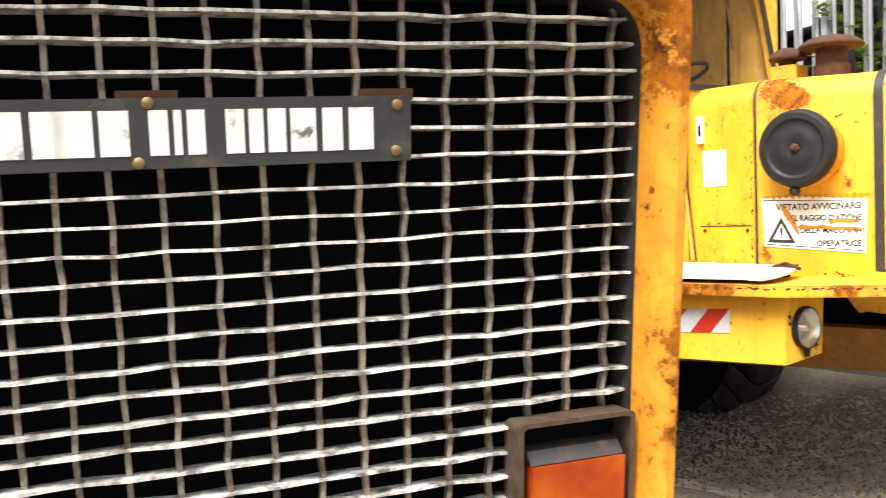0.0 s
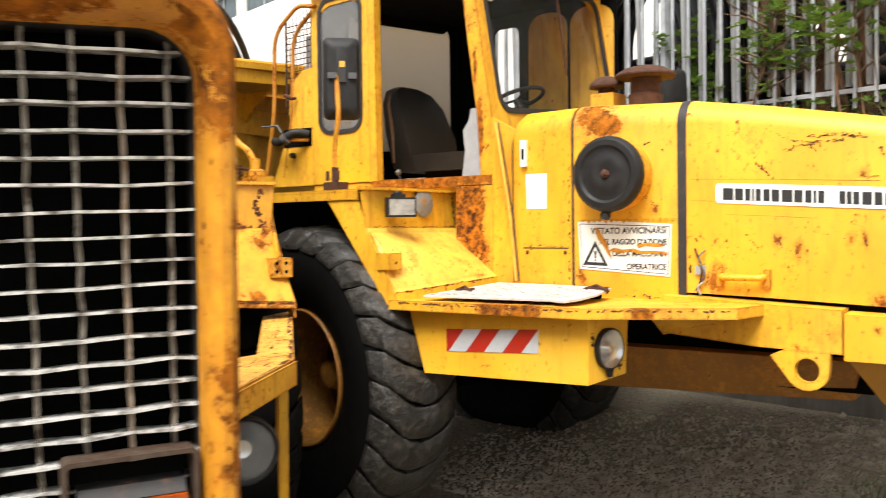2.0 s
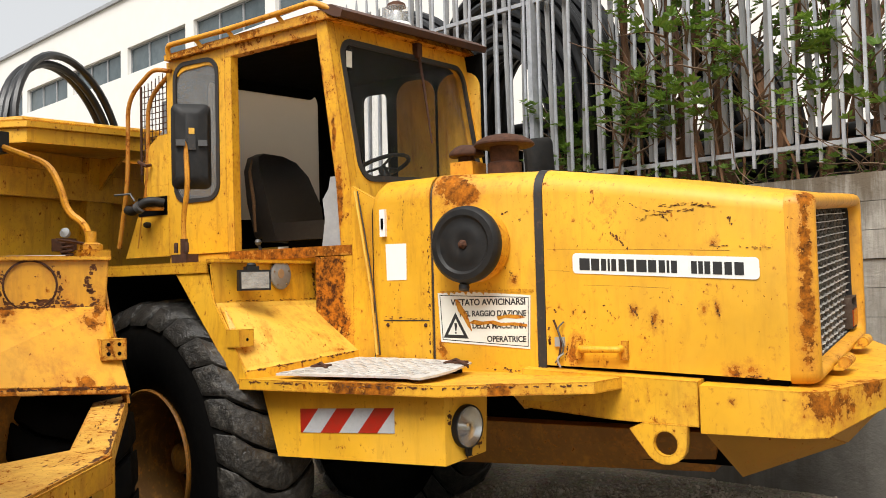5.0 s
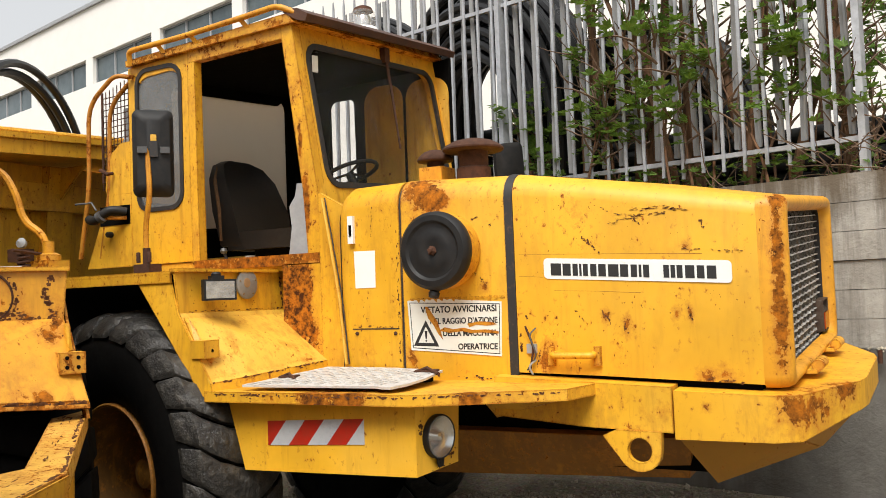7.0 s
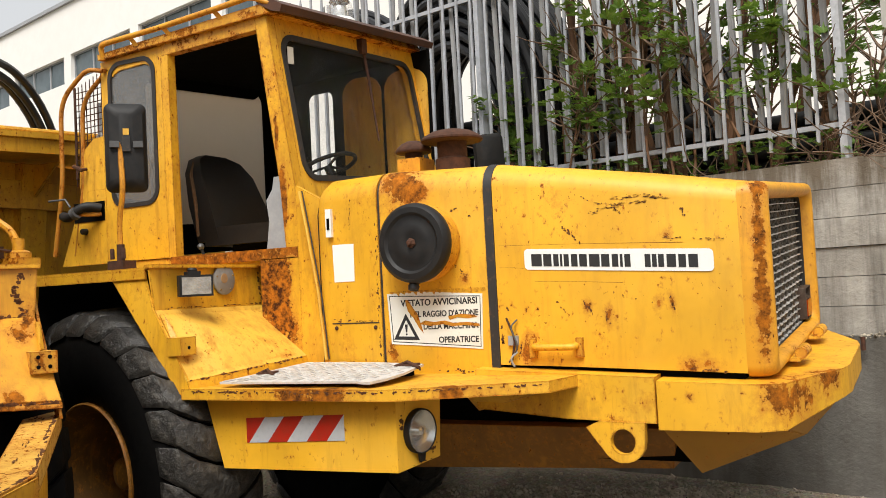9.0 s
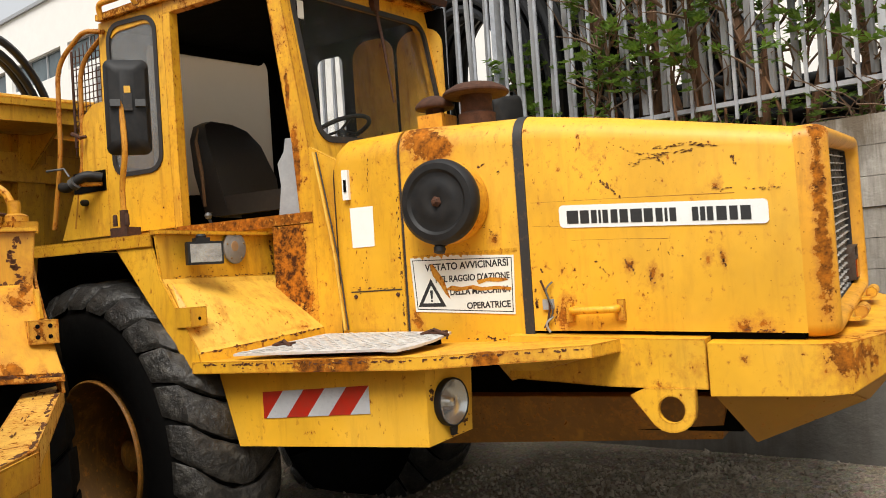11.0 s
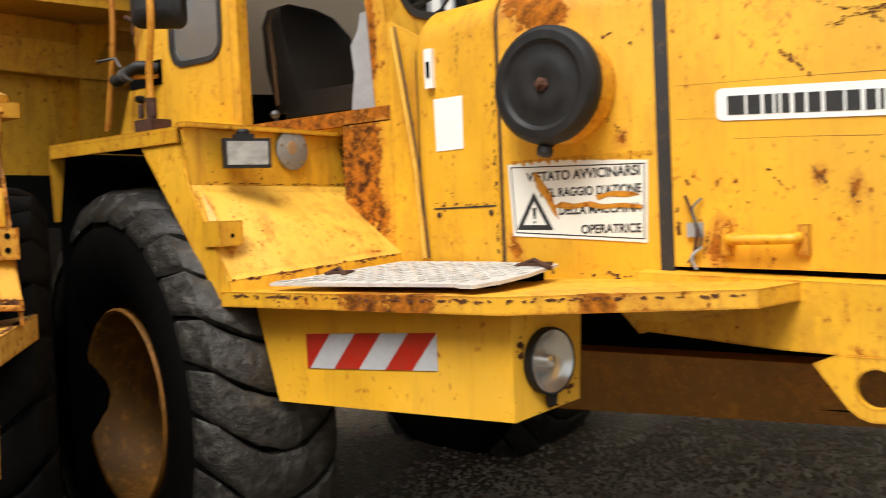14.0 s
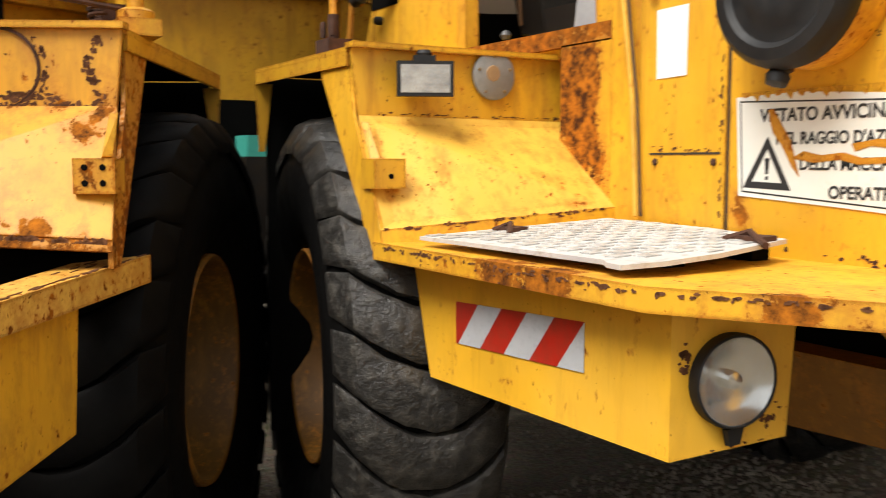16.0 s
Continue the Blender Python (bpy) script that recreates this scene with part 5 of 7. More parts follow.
    part("lower_pillar", soft(side_plate([(-1.42, 1.935), (-1.12, 1.935), (-1.04, 1.30), (-1.14, 1.30), (-1.42, 1.58)], -w - 0.015, -w + 0.03), 0.004), paint_rust, root, "badly rusted cowl side plate")
    run = [(-1.10, -0.742, 2.29), (-1.055, -0.748, 2.07), (-0.99, -0.757, 1.72), (-0.945, -0.776, 1.37)]
    part("drain_strip", tube(run, 0.0085, 8), FADED, root, "pale pipe down the edge of the cowl")
    part("strip_gasket", tube([(x + 0.017, y + 0.004, z) for x, y, z in run], 0.004, 6), GASKET, root)
    part("rear_skirt", soft(side_plate([(-3.06, 1.985), (-2.64, 1.985), (-2.64, 2.46), (-2.80, 2.46), (-2.92, 2.30)], -w - 0.002, -w + 0.04), 0.01), YELLOW, root)
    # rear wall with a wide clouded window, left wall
    # rear and left walls coloured near-black for the unlit cab inside
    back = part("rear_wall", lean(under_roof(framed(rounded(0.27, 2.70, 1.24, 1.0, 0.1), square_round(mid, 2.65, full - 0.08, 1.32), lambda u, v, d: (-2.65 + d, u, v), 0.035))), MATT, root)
    part("rear_pane", lean(loft(bm_new(), [[(-2.645 + d, u, v) for u, v in rounded(0.27, 2.70, 1.26, 1.02, 0.1)] for d in (0.0, 0.006)])), CLOUDED, back, "clouded beige rear window")
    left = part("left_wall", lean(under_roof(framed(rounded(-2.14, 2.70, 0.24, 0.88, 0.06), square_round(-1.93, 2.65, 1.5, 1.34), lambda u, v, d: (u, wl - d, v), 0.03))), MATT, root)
    for x, w_ in ((-1.75, 0.34), (-1.37, 0.36)):
        part("inner_panel", lean(loft(bm_new(), [[(u, wl - 0.032 - d, v) for u, v in rounded(x, 2.69, w_, 1.02, 0.13)] for d in (0.0, 0.012)])), FADED, left, "yellow inner door panel with rounded top")
    # roof with a visor, and its rail
    bm = loft(bm_new(), [[(-2.63, -0.73, 3.315), (-1.27, -0.73, 3.315), (-1.24, -0.68, 3.315), (-1.24, wl - 0.01, 3.315), (-1.27, wl + 0.04, 3.315), (-2.70, wl + 0.04, 3.315)], [(-2.63, -0.73, 3.352), (-1.31, -0.73, 3.375), (-1.28, -0.68, 3.38), (-1.28, wl - 0.01, 3.38), (-1.31, wl + 0.04, 3.375), (-2.70, wl + 0.04, 3.352)]])
    roof = part("cab_roof", lean(soft(under_roof(bm), 0.012, 3)), ROOF, root, "yellow cab roof, rust along its rim")
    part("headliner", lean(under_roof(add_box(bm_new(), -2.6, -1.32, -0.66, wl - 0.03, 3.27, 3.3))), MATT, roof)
    part("visor_edge", lean(soft(loft(bm_new(), [[(-1.34, -0.735, 3.398), (-1.24, -0.735, 3.39), (-1.165, -0.735, 3.345), (-1.18, -0.735, 3.305), (-1.235, -0.735, 3.318), (-1.34, -0.735, 3.38)], [(-1.34, wl + 0.045, 3.428), (-1.24, wl + 0.045, 3.42), (-1.165, wl + 0.045, 3.375), (-1.18, wl + 0.045, 3.335), (-1.235, wl + 0.045, 3.348), (-1.34, wl + 0.045, 3.41)]]), 0.003)), visor_brown, roof, "rust-brown sheet visor over the windscreen")
    rail = part("roof_rail", tube(bend([(-2.585, -0.72, 3.27), (-2.585, -0.75, 3.357), (-2.09, -0.75, 3.375), (-1.60, -0.75, 3.408), (-1.37, -0.745, 3.43), (-1.26, -0.72, 3.375)], 5, 0.05), 0.0175, 10), TUBE_YELLOW, roof, "yellow tube rail along the roof")
    for x, zr_ in ((-2.33, 3.366), (-2.05, 3.377), (-1.65, 3.404)):
        part("rail_stay", soft(loft(bm_new(), [[(x + a, -0.75 + b, zr_) for a, b in ((-0.018, -0.004), (0.018, -0.004), (0.018, 0.004), (-0.018, 0.004))], [(x + 0.05 + a, -0.72 + b, zr_ - 0.075) for a, b in ((-0.018, -0.004), (0.018, -0.004), (0.018, 0.004), (-0.018, 0.004))]]), 0.002), TUBE_YELLOW, rail)
    bz = 3.43 + 0.07 * 1.12
    beacon = part("beacon_base", lathe([(0.105, 0.0), (0.105, 0.035), (0.095, 0.05), (0.06, 0.055)], (-1.47, 0.3, bz), (0, 0, 1), 24), WHITE, roof, "white beacon base on the roof")
    part("beacon_dome", lathe([(0.088, 0.05), (0.09, 0.12), (0.082, 0.16), (0.05, 0.185), (0.0, 0.19)], (-1.47, 0.3, bz), (0, 0, 1), 24), LENS, beacon, "clear beacon dome")
    part("beacon_lamp", lathe([(0.055, 0.052), (0.06, 0.10), (0.04, 0.15), (0.0, 0.155)], (-1.47, 0.3, bz), (0, 0, 1), 16), CHROME, beacon)
    part("beacon_cap", lathe([(0.07, 0.165), (0.06, 0.19), (0.03, 0.205), (0.0, 0.206)], (-1.47, 0.3, bz), (0, 0, 1), 20), RUST, beacon)
    # inside: seat, wheel, dash
    seat = part("seat_back", soft(loft(bm_new(), [[(-2.28, y, 2.10) for y in (-0.27, 0.27)] + [(-2.10, y, 2.10) for y in (0.27, -0.27)], [(-2.32, y, 2.34) for y in (-0.30, 0.30)] + [(-2.15, y, 2.34) for y in (0.29, -0.29)], [(-2.37, y, 2.56) for y in (-0.27, 0.27)] + [(-2.24, y, 2.56) for y in (0.26, -0.26)], [(-2.40, y, 2.66) for y in (-0.20, 0.20)] + [(-2.30, y, 2.66) for y in (0.20, -0.20)], [(-2.41, y, 2.70) for y in (-0.10, 0.10)] + [(-2.34, y, 2.70) for y in (0.10, -0.10)]]), 0.05, 4), VINYL, root, "black vinyl driver's seat back")
    part("seat_edge", tube([(-2.27, -0.275, 2.14), (-2.26, -0.295, 2.34), (-2.32, -0.265, 2.55), (-2.36, -0.19, 2.66)], [0.012, 0.016, 0.016, 0.008], 6), TORN, seat, "torn seat edge showing brown backing")
    part("seat_cushion", soft(add_box(bm_new(), -2.22, -1.62, -0.27, 0.27, 2.07, 2.19), 0.045, 3), VINYL, root, "black vinyl seat cushion")
    part("seat_base", soft(add_box(bm_new(), -2.05, -1.68, -0.2, 0.2, 1.985, 2.07), 0.01), MATT, root)
    hubp = Vector((-1.5, 0.12, 2.55))
    u, v = Vector((0.94, 0, 0.34)), Vector((0, 1, 0))
    ringp = [hubp + 0.19 * (math.cos(radians(a)) * u + math.sin(radians(a)) * v) for a in range(0, 361, 15)]
    wheel_ = part("steering_wheel", tube(ringp, 0.014, 8), BLACK, root, "thin black steering wheel")
    for a in (90, 210, 330):
        part("spoke", tube([hubp, hubp + 0.18 * (math.cos(radians(a)) * u + math.sin(radians(a)) * v)], 0.009, 6), BLACK, wheel_)
    part("steering_column", tube([hubp, (-1.28, 0.12, 2.1)], 0.03, 10), BLACK, wheel_)
    part("dashboard", lean(soft(add_box(bm_new(), -1.36, -1.2, -0.62, wl - 0.06, 2.0, 2.32), 0.03)), BLACK, root, "black dashboard")
    part("side_trim", soft(side_plate([(-1.40, 1.99), (-1.22, 1.99), (-1.26, 2.40), (-1.33, 2.40), (-1.345, 2.33), (-1.39, 2.27), (-1.375, 2.15)], -0.665, -0.645), 0.01), GREY_TRIM, root, "pale grey dash side trim")
    part("gear_lever", tube([(-2.0, -0.52, 1.985), (-2.02, -0.53, 2.045)], 0.010, 8), BLACK, root)
    part("lever_knob", lathe([(0.0, -0.022), (0.016, -0.016), (0.023, 0.0), (0.016, 0.016), (0.0, 0.022)], (-2.02, -0.53, 2.052), (0, 0, 1), 12), DULL, root)
    # tank, grab rails, guard mesh and hoses behind the cab
    part("side_tank", soft(side_plate([(-2.60, 2.80), (-2.74, 2.79), (-2.82, 2.73), (-2.87, 2.62), (-2.88, 2.50), (-2.85, 2.40), (-2.60, 2.40)], -0.688, -0.35), 0.03, 3), YELLOW, root, "rounded yellow tank behind the cab")
    part("tank_collar", lathe([(0.1, 0), (0.1, 0.04), (0.09, 0.05), (0.09, 0.25), (0.0, 0.26)], (-2.72, -0.55, 2.78), (0, 0, 1), 20), GREY_TRIM, root)
    part("tank_tap", tube([(-2.80, -0.70, 2.60), (-2.80, -0.74, 2.59), (-2.86, -0.75, 2.62)], 0.012, 6), RUST, root)
    for dx, dy in ((0.0, 0.0), (0.08, 0.1)):
        part("grab_rail", tube(bend([(-3.02 + dx, -0.78 + dy, 2.05), (-2.93 + dx, -0.78 + dy, 2.5), (-2.92 + dx, -0.78 + dy, 3.05), (-2.70 + dx, -0.76 + dy, 3.22), (-2.6, -0.72, 3.2)], 5, 0.12), 0.0145, 10), RAIL_PAINT, root, "bent yellow grab rail")
    guard = part("guard_mesh", tube([(-2.93, -0.66, 2.55), (-2.93, -0.66, 3.15)], 0.009, 6), RUST, root, "rusty wire guard")
    for k in range(9):
        part("guard_wire", tube([(-2.93 + 0.035 * k, -0.66, 2.5), (-2.93 + 0.035 * k, -0.66, 3.14 + 0.012 * k)], 0.0035, 5), RUST, guard)
    for k in range(15):
        part("guard_wire", tube([(-2.94, -0.66, 2.55 + 0.04 * k), (-2.63, -0.66, 2.56 + 0.04 * k)], 0.0035, 5), RUST, guard)
    part("hose", tube(bend([(-2.92, -0.79, 2.30), (-2.84, -0.82, 2.28), (-2.73, -0.79, 2.355), (-2.67, -0.71, 2.335)], 4, 0.06), 0.030, 10), BLACK, root, "black hose and coupling")
    part("tap_lever", tube([(-2.99, -0.84, 2.40), (-2.85, -0.83, 2.40), (-2.82, -0.82, 2.35)], 0.007, 6), DULL, root, "bare steel tap lever")
    part("hose", tube([(-2.85, -0.80, 2.27), (-2.77, -0.79, 2.30), (-2.67, -0.71, 2.30)], 0.014, 8), TUBE_YELLOW, root)
    # flat near-black plate painted in for the shade of the hose recess
    part("hose_recess", soft(add_box(bm_new(), -2.93, -2.655, -w - 0.006, -w + 0.01, 2.26, 2.385), 0.003), MATT, root, "near-black plate in place of the recess behind the hose")
    part("hose_clamp", lathe([(0.04, 0), (0.04, 0.03)], (-2.80, -0.815, 2.30), (1, 0.1, 0.5), 12), DULL, root)
    part("cab_plug", lathe([(0.02, 0), (0.02, 0.03), (0.014, 0.04)], (-2.83, -0.692, 2.2), (0, -1, 0), 12), BLACK, root)


def cab_mirror(root):
    s = -1
    arm = mirror_arm(root, (-1.745, -1.42, 1.9), [(-1.745, -1.42, 1.99), (-1.75, -1.42, 2.15), (-1.69, -1.44, 2.30), (-1.725, -1.42, 2.57)])
    o = pose(-1.755, -1.35, 2.535, 0, 0, -42) @ Matrix.Diagonal((1, 0.68, 0.755, 1))
    bm = loft(bm_new(), [[(0.0, u, v) for u, v in rounded(0, 0, 0.30, 0.61, 0.05)], [(0.035, u, v) for u, v in rounded(0, 0, 0.31, 0.62, 0.05)], [(0.07, u * 0.82, v * 0.9) for u, v in rounded(0, 0, 0.30, 0.61, 0.05)], [(0.085, u * 0.35, v * 0.75) for u, v in rounded(0, 0, 0.30, 0.61, 0.05)]])
    bm.transform(o)
    shell = part("mirror_shell", bm, BLACK, arm, "black plastic mirror back")
    for yc, z, hw_, hz, mat in ((0, 0.10, 0.022, 0.022, FADED), (0, 0.02, 0.03, 0.055, GASKET), (-0.085, 0.015, 0.035, 0.022, DULL), (0.085, 0.015, 0.035, 0.022, DULL)):
        bm = add_box(bm_new(), 0.06, 0.098, yc - hw_, yc + hw_, z - hz, z + hz)
        bm.transform(o)
        part("mirror_clip", soft(bm, 0.004), mat, shell)
    bm = add_box(bm_new(), -0.006, 0.0, -0.13, 0.13, -0.28, 0.28)
    bm.transform(o)
    part("mirror_glass", bm, CHROME, shell)


def far_mirror(root):
    arm = part("mirror_arm", tube(bend([(-1.3, 1.25, 1.9), (-1.2, 1.28, 2.3), (-0.9, 1.26, 2.62)], 4, 0.1), 0.014, 8), TUBE_YELLOW, root)
    bm = loft(bm_new(), [[(0.0, u, v) for u, v in rounded(0, 0, 0.24, 0.33, 0.05)], [(0.04, u, v) for u, v in rounded(0, 0, 0.24, 0.33, 0.05)], [(0.06, u * 0.8, v * 0.85) for u, v in rounded(0, 0, 0.24, 0.33, 0.05)]])
    bm.transform(pose(-0.88, 1.26, 2.66, 8, 6, -30))
    part("mirror_shell", bm, BLACK, arm, "black plastic mirror back")


def bed(root):
    """Front of the tipping body: an overhanging canopy on a ribbed wall."""
    plan = [(-4.3, -1.72), (-3.42, -1.3), (-3.34, -1.24), (-3.34, 1.3), (-4.3, 1.72)]
    ring = lambda z, dx=0.0, k=1.0: [(x + dx, y * k, z) for x, y in plan] + [(-4.5, 1.72, z), (-4.5, -1.72, z)]
    body = part("body_canopy", lean_bed(soft(loft(bm_new(), [ring(2.74), ring(2.835), ring(2.84, 0.02, 1.01), ring(2.88, 0.02, 1.01)]), 0.008)), YELLOW, root, "yellow tipping body with overhanging lip")
    part("lip_rail", lean_bed(tube([(-4.28, -1.72, 2.89), (-3.36, -1.26, 2.89), (-3.35, 1.3, 2.89)], 0.022, 8)), WORN, body)
    part("body_wall", soft(side_plate([(-4.0, 1.45), (-3.82, 1.45), (-3.72, 2.76), (-3.95, 2.76)], -1.68, 1.68), 0.01), YELLOW, root, "yellow front wall of the tipping body")
    for y in (-0.41, 0.75):
        part("wall_rib", soft(side_plate([(-3.86, 1.6), (-3.76, 1.6), (-3.64, 2.75), (-3.76, 2.75)], y - 0.11, y + 0.11), 0.008), YELLOW, body)
        part("gusset", side_plate([(-3.72, 2.745), (-3.40, 2.745), (-3.68, 2.50)], y - 0.012, y + 0.012), YELLOW, body)
    part("cross_beam", soft(add_box(bm_new(), -3.86, -3.66, -1.62, 1.62, 2.43, 2.63), 0.01), WORN, body)
    part("body_side", soft(loft(bm_new(), [[(-7.6, -1.5, 1.3), (-3.9, -1.3, 1.45), (-3.9, -1.25, 1.45), (-7.6, -1.4, 1.3)], [(-7.6, -1.75, 2.9), (-4.2, -1.7, 2.82), (-4.2, -1.64, 2.82), (-7.6, -1.68, 2.9)]]), 0.008), YELLOW, body)
    part("body_side", soft(loft(bm_new(), [[(-7.6, 1.5, 1.3), (-3.9, 1.3, 1.45), (-3.9, 1.25, 1.45), (-7.6, 1.4, 1.3)], [(-7.6, 1.75, 2.9), (-4.2, 1.7, 2.82), (-4.2, 1.64, 2.82), (-7.6, 1.68, 2.9)]]), 0.008), YELLOW, body)
    part("body_floor", soft(add_box(bm_new(), -7.6, -3.9, -1.35, 1.35, 1.25, 1.45), 0.01), YELLOW, body)


def lean_bed(bm):
    for v in bm.verts:
        v.co.z += 0.05 * (v.co.y + 1.3)
    return bm


torn_paint = paint("torn_sign_enamel", (0.60, 0.27, 0.013), rust=0.12, seed=77.0, edges=0.5)
rusty_housing = plain("rusty_housing", (0.10, 0.075, 0.055), 0.6, 0.3, 0.4, 40, 0.4, second=(0.05, 0.02, 0.01))
visor_brown = plain("brown_visor", (0.045, 0.017, 0.008), 0.6, 0.0, 0.4, 14, 0.3, second=(0.10, 0.035, 0.012))
RAIL_PAINT = paint("rail_enamel", (0.40, 0.17, 0.014), rust=0.18, seed=71.0, edges=0.1)
paint_frame = paint("grille_frame_enamel", (0.72, 0.31, 0.015), rust=0.085, seed=21.0, edges=0.05, spots=[((1.79 + 0.15 * (z - 1.5), 0.535, z), r, d) for z, r, d in ((1.86, 0.13, 1.5), (1.66, 0.08, 1.2), (1.44, 0.11, 2.2), (1.17, 0.10, 1.6), (0.98, 0.11, 1.4))] + [((1.86, y, 1.945 + 0.05 * (y - 0.3)), 0.10) for y in (0.47, 0.26, 0.10, -0.1, -0.3)])
nose_paint = paint("nose_enamel", (0.72, 0.33, 0.015), rust=0.02, seed=22.0, edges=0.08, spots=[((1.315, -0.82, 1.86), 0.052, 6), ((1.315, -0.82, 1.52), 0.056, 6), ((1.33, -0.78, 2.08), 0.07)])
scraped = paint("scraped_enamel", (0.72, 0.42, 0.07), edges=0.45, chips_more=0.035, rust=0.10, seed=33.0, gloss=0.5)
paint_rust = paint("rusted_through_enamel", rust=0.03, seed=24.0, edges=0.1, tone=(0.42, 0.60), spots=[((-1.38, -0.70, 1.84), 0.20, 1.6), ((-1.35, -0.70, 1.70), 0.17, 1.4), ((-1.24, -0.70, 1.55), 0.13, 1.6), ((-1.26, -0.70, 1.85), 0.11, 1.5), ((-1.12, -0.70, 1.40), 0.08)])

# ---- the truck whose side is seen all along
T2 = pose(0, 0.27, 0)
truck = thing("dump_truck", "yellow articulated dump truck, rusting, with a doorless cab", "dump truck", T2, "haul trucks")
hood(truck, nose_paint)
intake(truck)
decals(truck)
stack(truck)
bumper(truck)
for s_ in (-1, 1):
    fender(truck, s_, lamp=s_ < 0)
    wheel(truck, s_ * 1.465, s_, x=-2.08, z=0.80, toe=-12)
    wheel(truck, s_ * 1.45, s_, x=-6.0)
running_board(truck, -1)
cab(truck)
cab_mirror(truck)
far_mirror(truck)
bed(truck)
# sheet added in near-black where the gap above the hitch is dark
part("frame_plate", soft(add_box(bm_new(), -3.71, -3.66, -1.45, 0.6, 0.9, 1.86), 0.01), MATT, truck, "near-black sheet added for the dark gap behind the hitch")
part("hitch_housing", soft(add_box(bm_new(), -3.72, -3.35, -1.2, 0.3, 0.9, 1.56), 0.02), DARK_STEEL, truck, "near-black hitch housing added under the crate")

def name_plate(root):
    """Dark plate wired to the grille, with plain pale bars in place of its letters."""
    z0, z1, x = 1.634, 1.704, 1.757
    plate = part("name_plate", lean(soft(add_box(bm_new(), x, x + 0.006, -0.42, 0.176, z0, z1), 0.002)), plate_paint, root, "dark grey name plate with flaking pale marks")
    for a, c, kind in ((-0.40, -0.332, 0), (-0.32, -0.252, 1), (-0.242, -0.18, 2), (-0.19, -0.119, 0), (-0.100, -0.045, 1), (-0.024, 0.038, 3), (0.043, 0.133, 3)):
        bm = bm_new()
        for pts in block_mark(a, c, z0 + 0.013, z1 - 0.012, kind):
            loft(bm, [[(x + e, u, v) for u, v in pts] for e in (0.0062, 0.0075)])
        part("letter_mark", lean(bm), flaking_white, plate)
    for yy, zz in ((0.16, z1 - 0.01), (0.158, z0 + 0.011), (-0.112, z0 + 0.006), (-0.1, z1 - 0.005)):
        part("screw", lean(lathe([(0.006, 0), (0.006, 0.003), (0.003, 0.005)], (x + 0.006, yy, zz), (1, 0, 0), 10)), BRASS, plate)
    for yy in (0.15, -0.1):
        part("fixing_strap", lean(add_box(bm_new(), x - 0.004, x + 0.002, yy - 0.03, yy + 0.03, z1 - 0.004, z1 + 0.008)), RUST, plate)


plate_paint = plain("dark_plate", (0.035, 0.034, 0.033), 0.5, 0.2, 0.3, 16, 0.2, second=(0.13, 0.115, 0.09), low=0.55, high=0.8)
flaking_white = plain("flaking_white", (0.74, 0.73, 0.68), 0.6, 0, 0.2, 30, 0.3, second=(0.12, 0.11, 0.1), low=0.6, high=0.68)


# ---- its neighbour, parked askew, nose towards the path
T1 = pose(-0.771, -3.891, 0, 0, 0, -27)
mate = thing("dump_truck", "yellow dump truck with a wire mesh grille and dark name plate", "dump truck", T1, "haul trucks")
hood(mate, paint_frame, hw=0.510, dx=0.465, outer_z=(0.92, 1.875), inner_z=(1.0, 1.814), rim=0.046, box_z=1.247, box_y=0.379, columns=18, edge=0.008, step=0.0527, z_row=1.609, pitch=0.0305, bw=0.158, bh=0.138)
name_plate(mate)
# its hood is not shut: the front leans forward at the top
for ob_ in mate.children_recursive:
    for v in ob_.data.vertices:
        f_ = (v.co.z - 1.5) * min(max((v.co.x - 1.2) / 0.4, 0.0), 1.0)
        v.co.x += 0.15 * f_
        v.co.y -= 0.03 * f_
        v.co.z -= 0.045 * (v.co.y - 0.42) * min(max((v.co.x - 1.2) / 0.4, 0.0), 1.0)
bumper(mate, wide=False)
cab(mate, 0.69)
for s_ in (-1, 1):
    fender(mate, s_, lamp=False, circle=True, xr=-2.95)
    # tread in plain rubber, darker than the other truck's, for the shade there
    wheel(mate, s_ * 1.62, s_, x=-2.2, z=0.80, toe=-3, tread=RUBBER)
running_board(mate, -1, stripes=False, plate=False)
# its rear half is swung round at the joint
fore = set(mate.children)
bed(mate)
for s_ in (-1, 1):
    wheel(mate, s_ * 1.45, s_, x=-6.0)
swing = Matrix.Translation((-3.2, 0, 0)) @ Matrix.Rotation(radians(52), 4, "Z") @ Matrix.Translation((3.0, 0, 0))
for ob_ in mate.children:
    if ob_ not in fore:
        ob_.matrix_basis = swing @ ob_.matrix_basis


# stripped step at the neighbour's left side, in the yard's own coordinates
back_to = T1.inverted()


def yard_part(name, bm, material, parent, label=""):
    bm.transform(back_to)
    return part(name, bm, material, parent, label)


rim_ = [(-1.362, -1.865, 1.285), (-0.52, -2.658, 1.205), (-0.143, -3.47, 1.155), (-0.05, -3.9, 1.15), (-0.7, -3.75, 1.15), (-0.936, -2.948, 1.165), (-0.72, -2.66, 1.208), (-1.34, -2.07, 1.275)]
step = yard_part("stripped_step", soft(slab([(x, y, z - 0.075) for x, y, z in rim_], (0, 0, 1), 0.075), 0.006), scraped, mate, "worn yellow step, paint scraped off its tread")
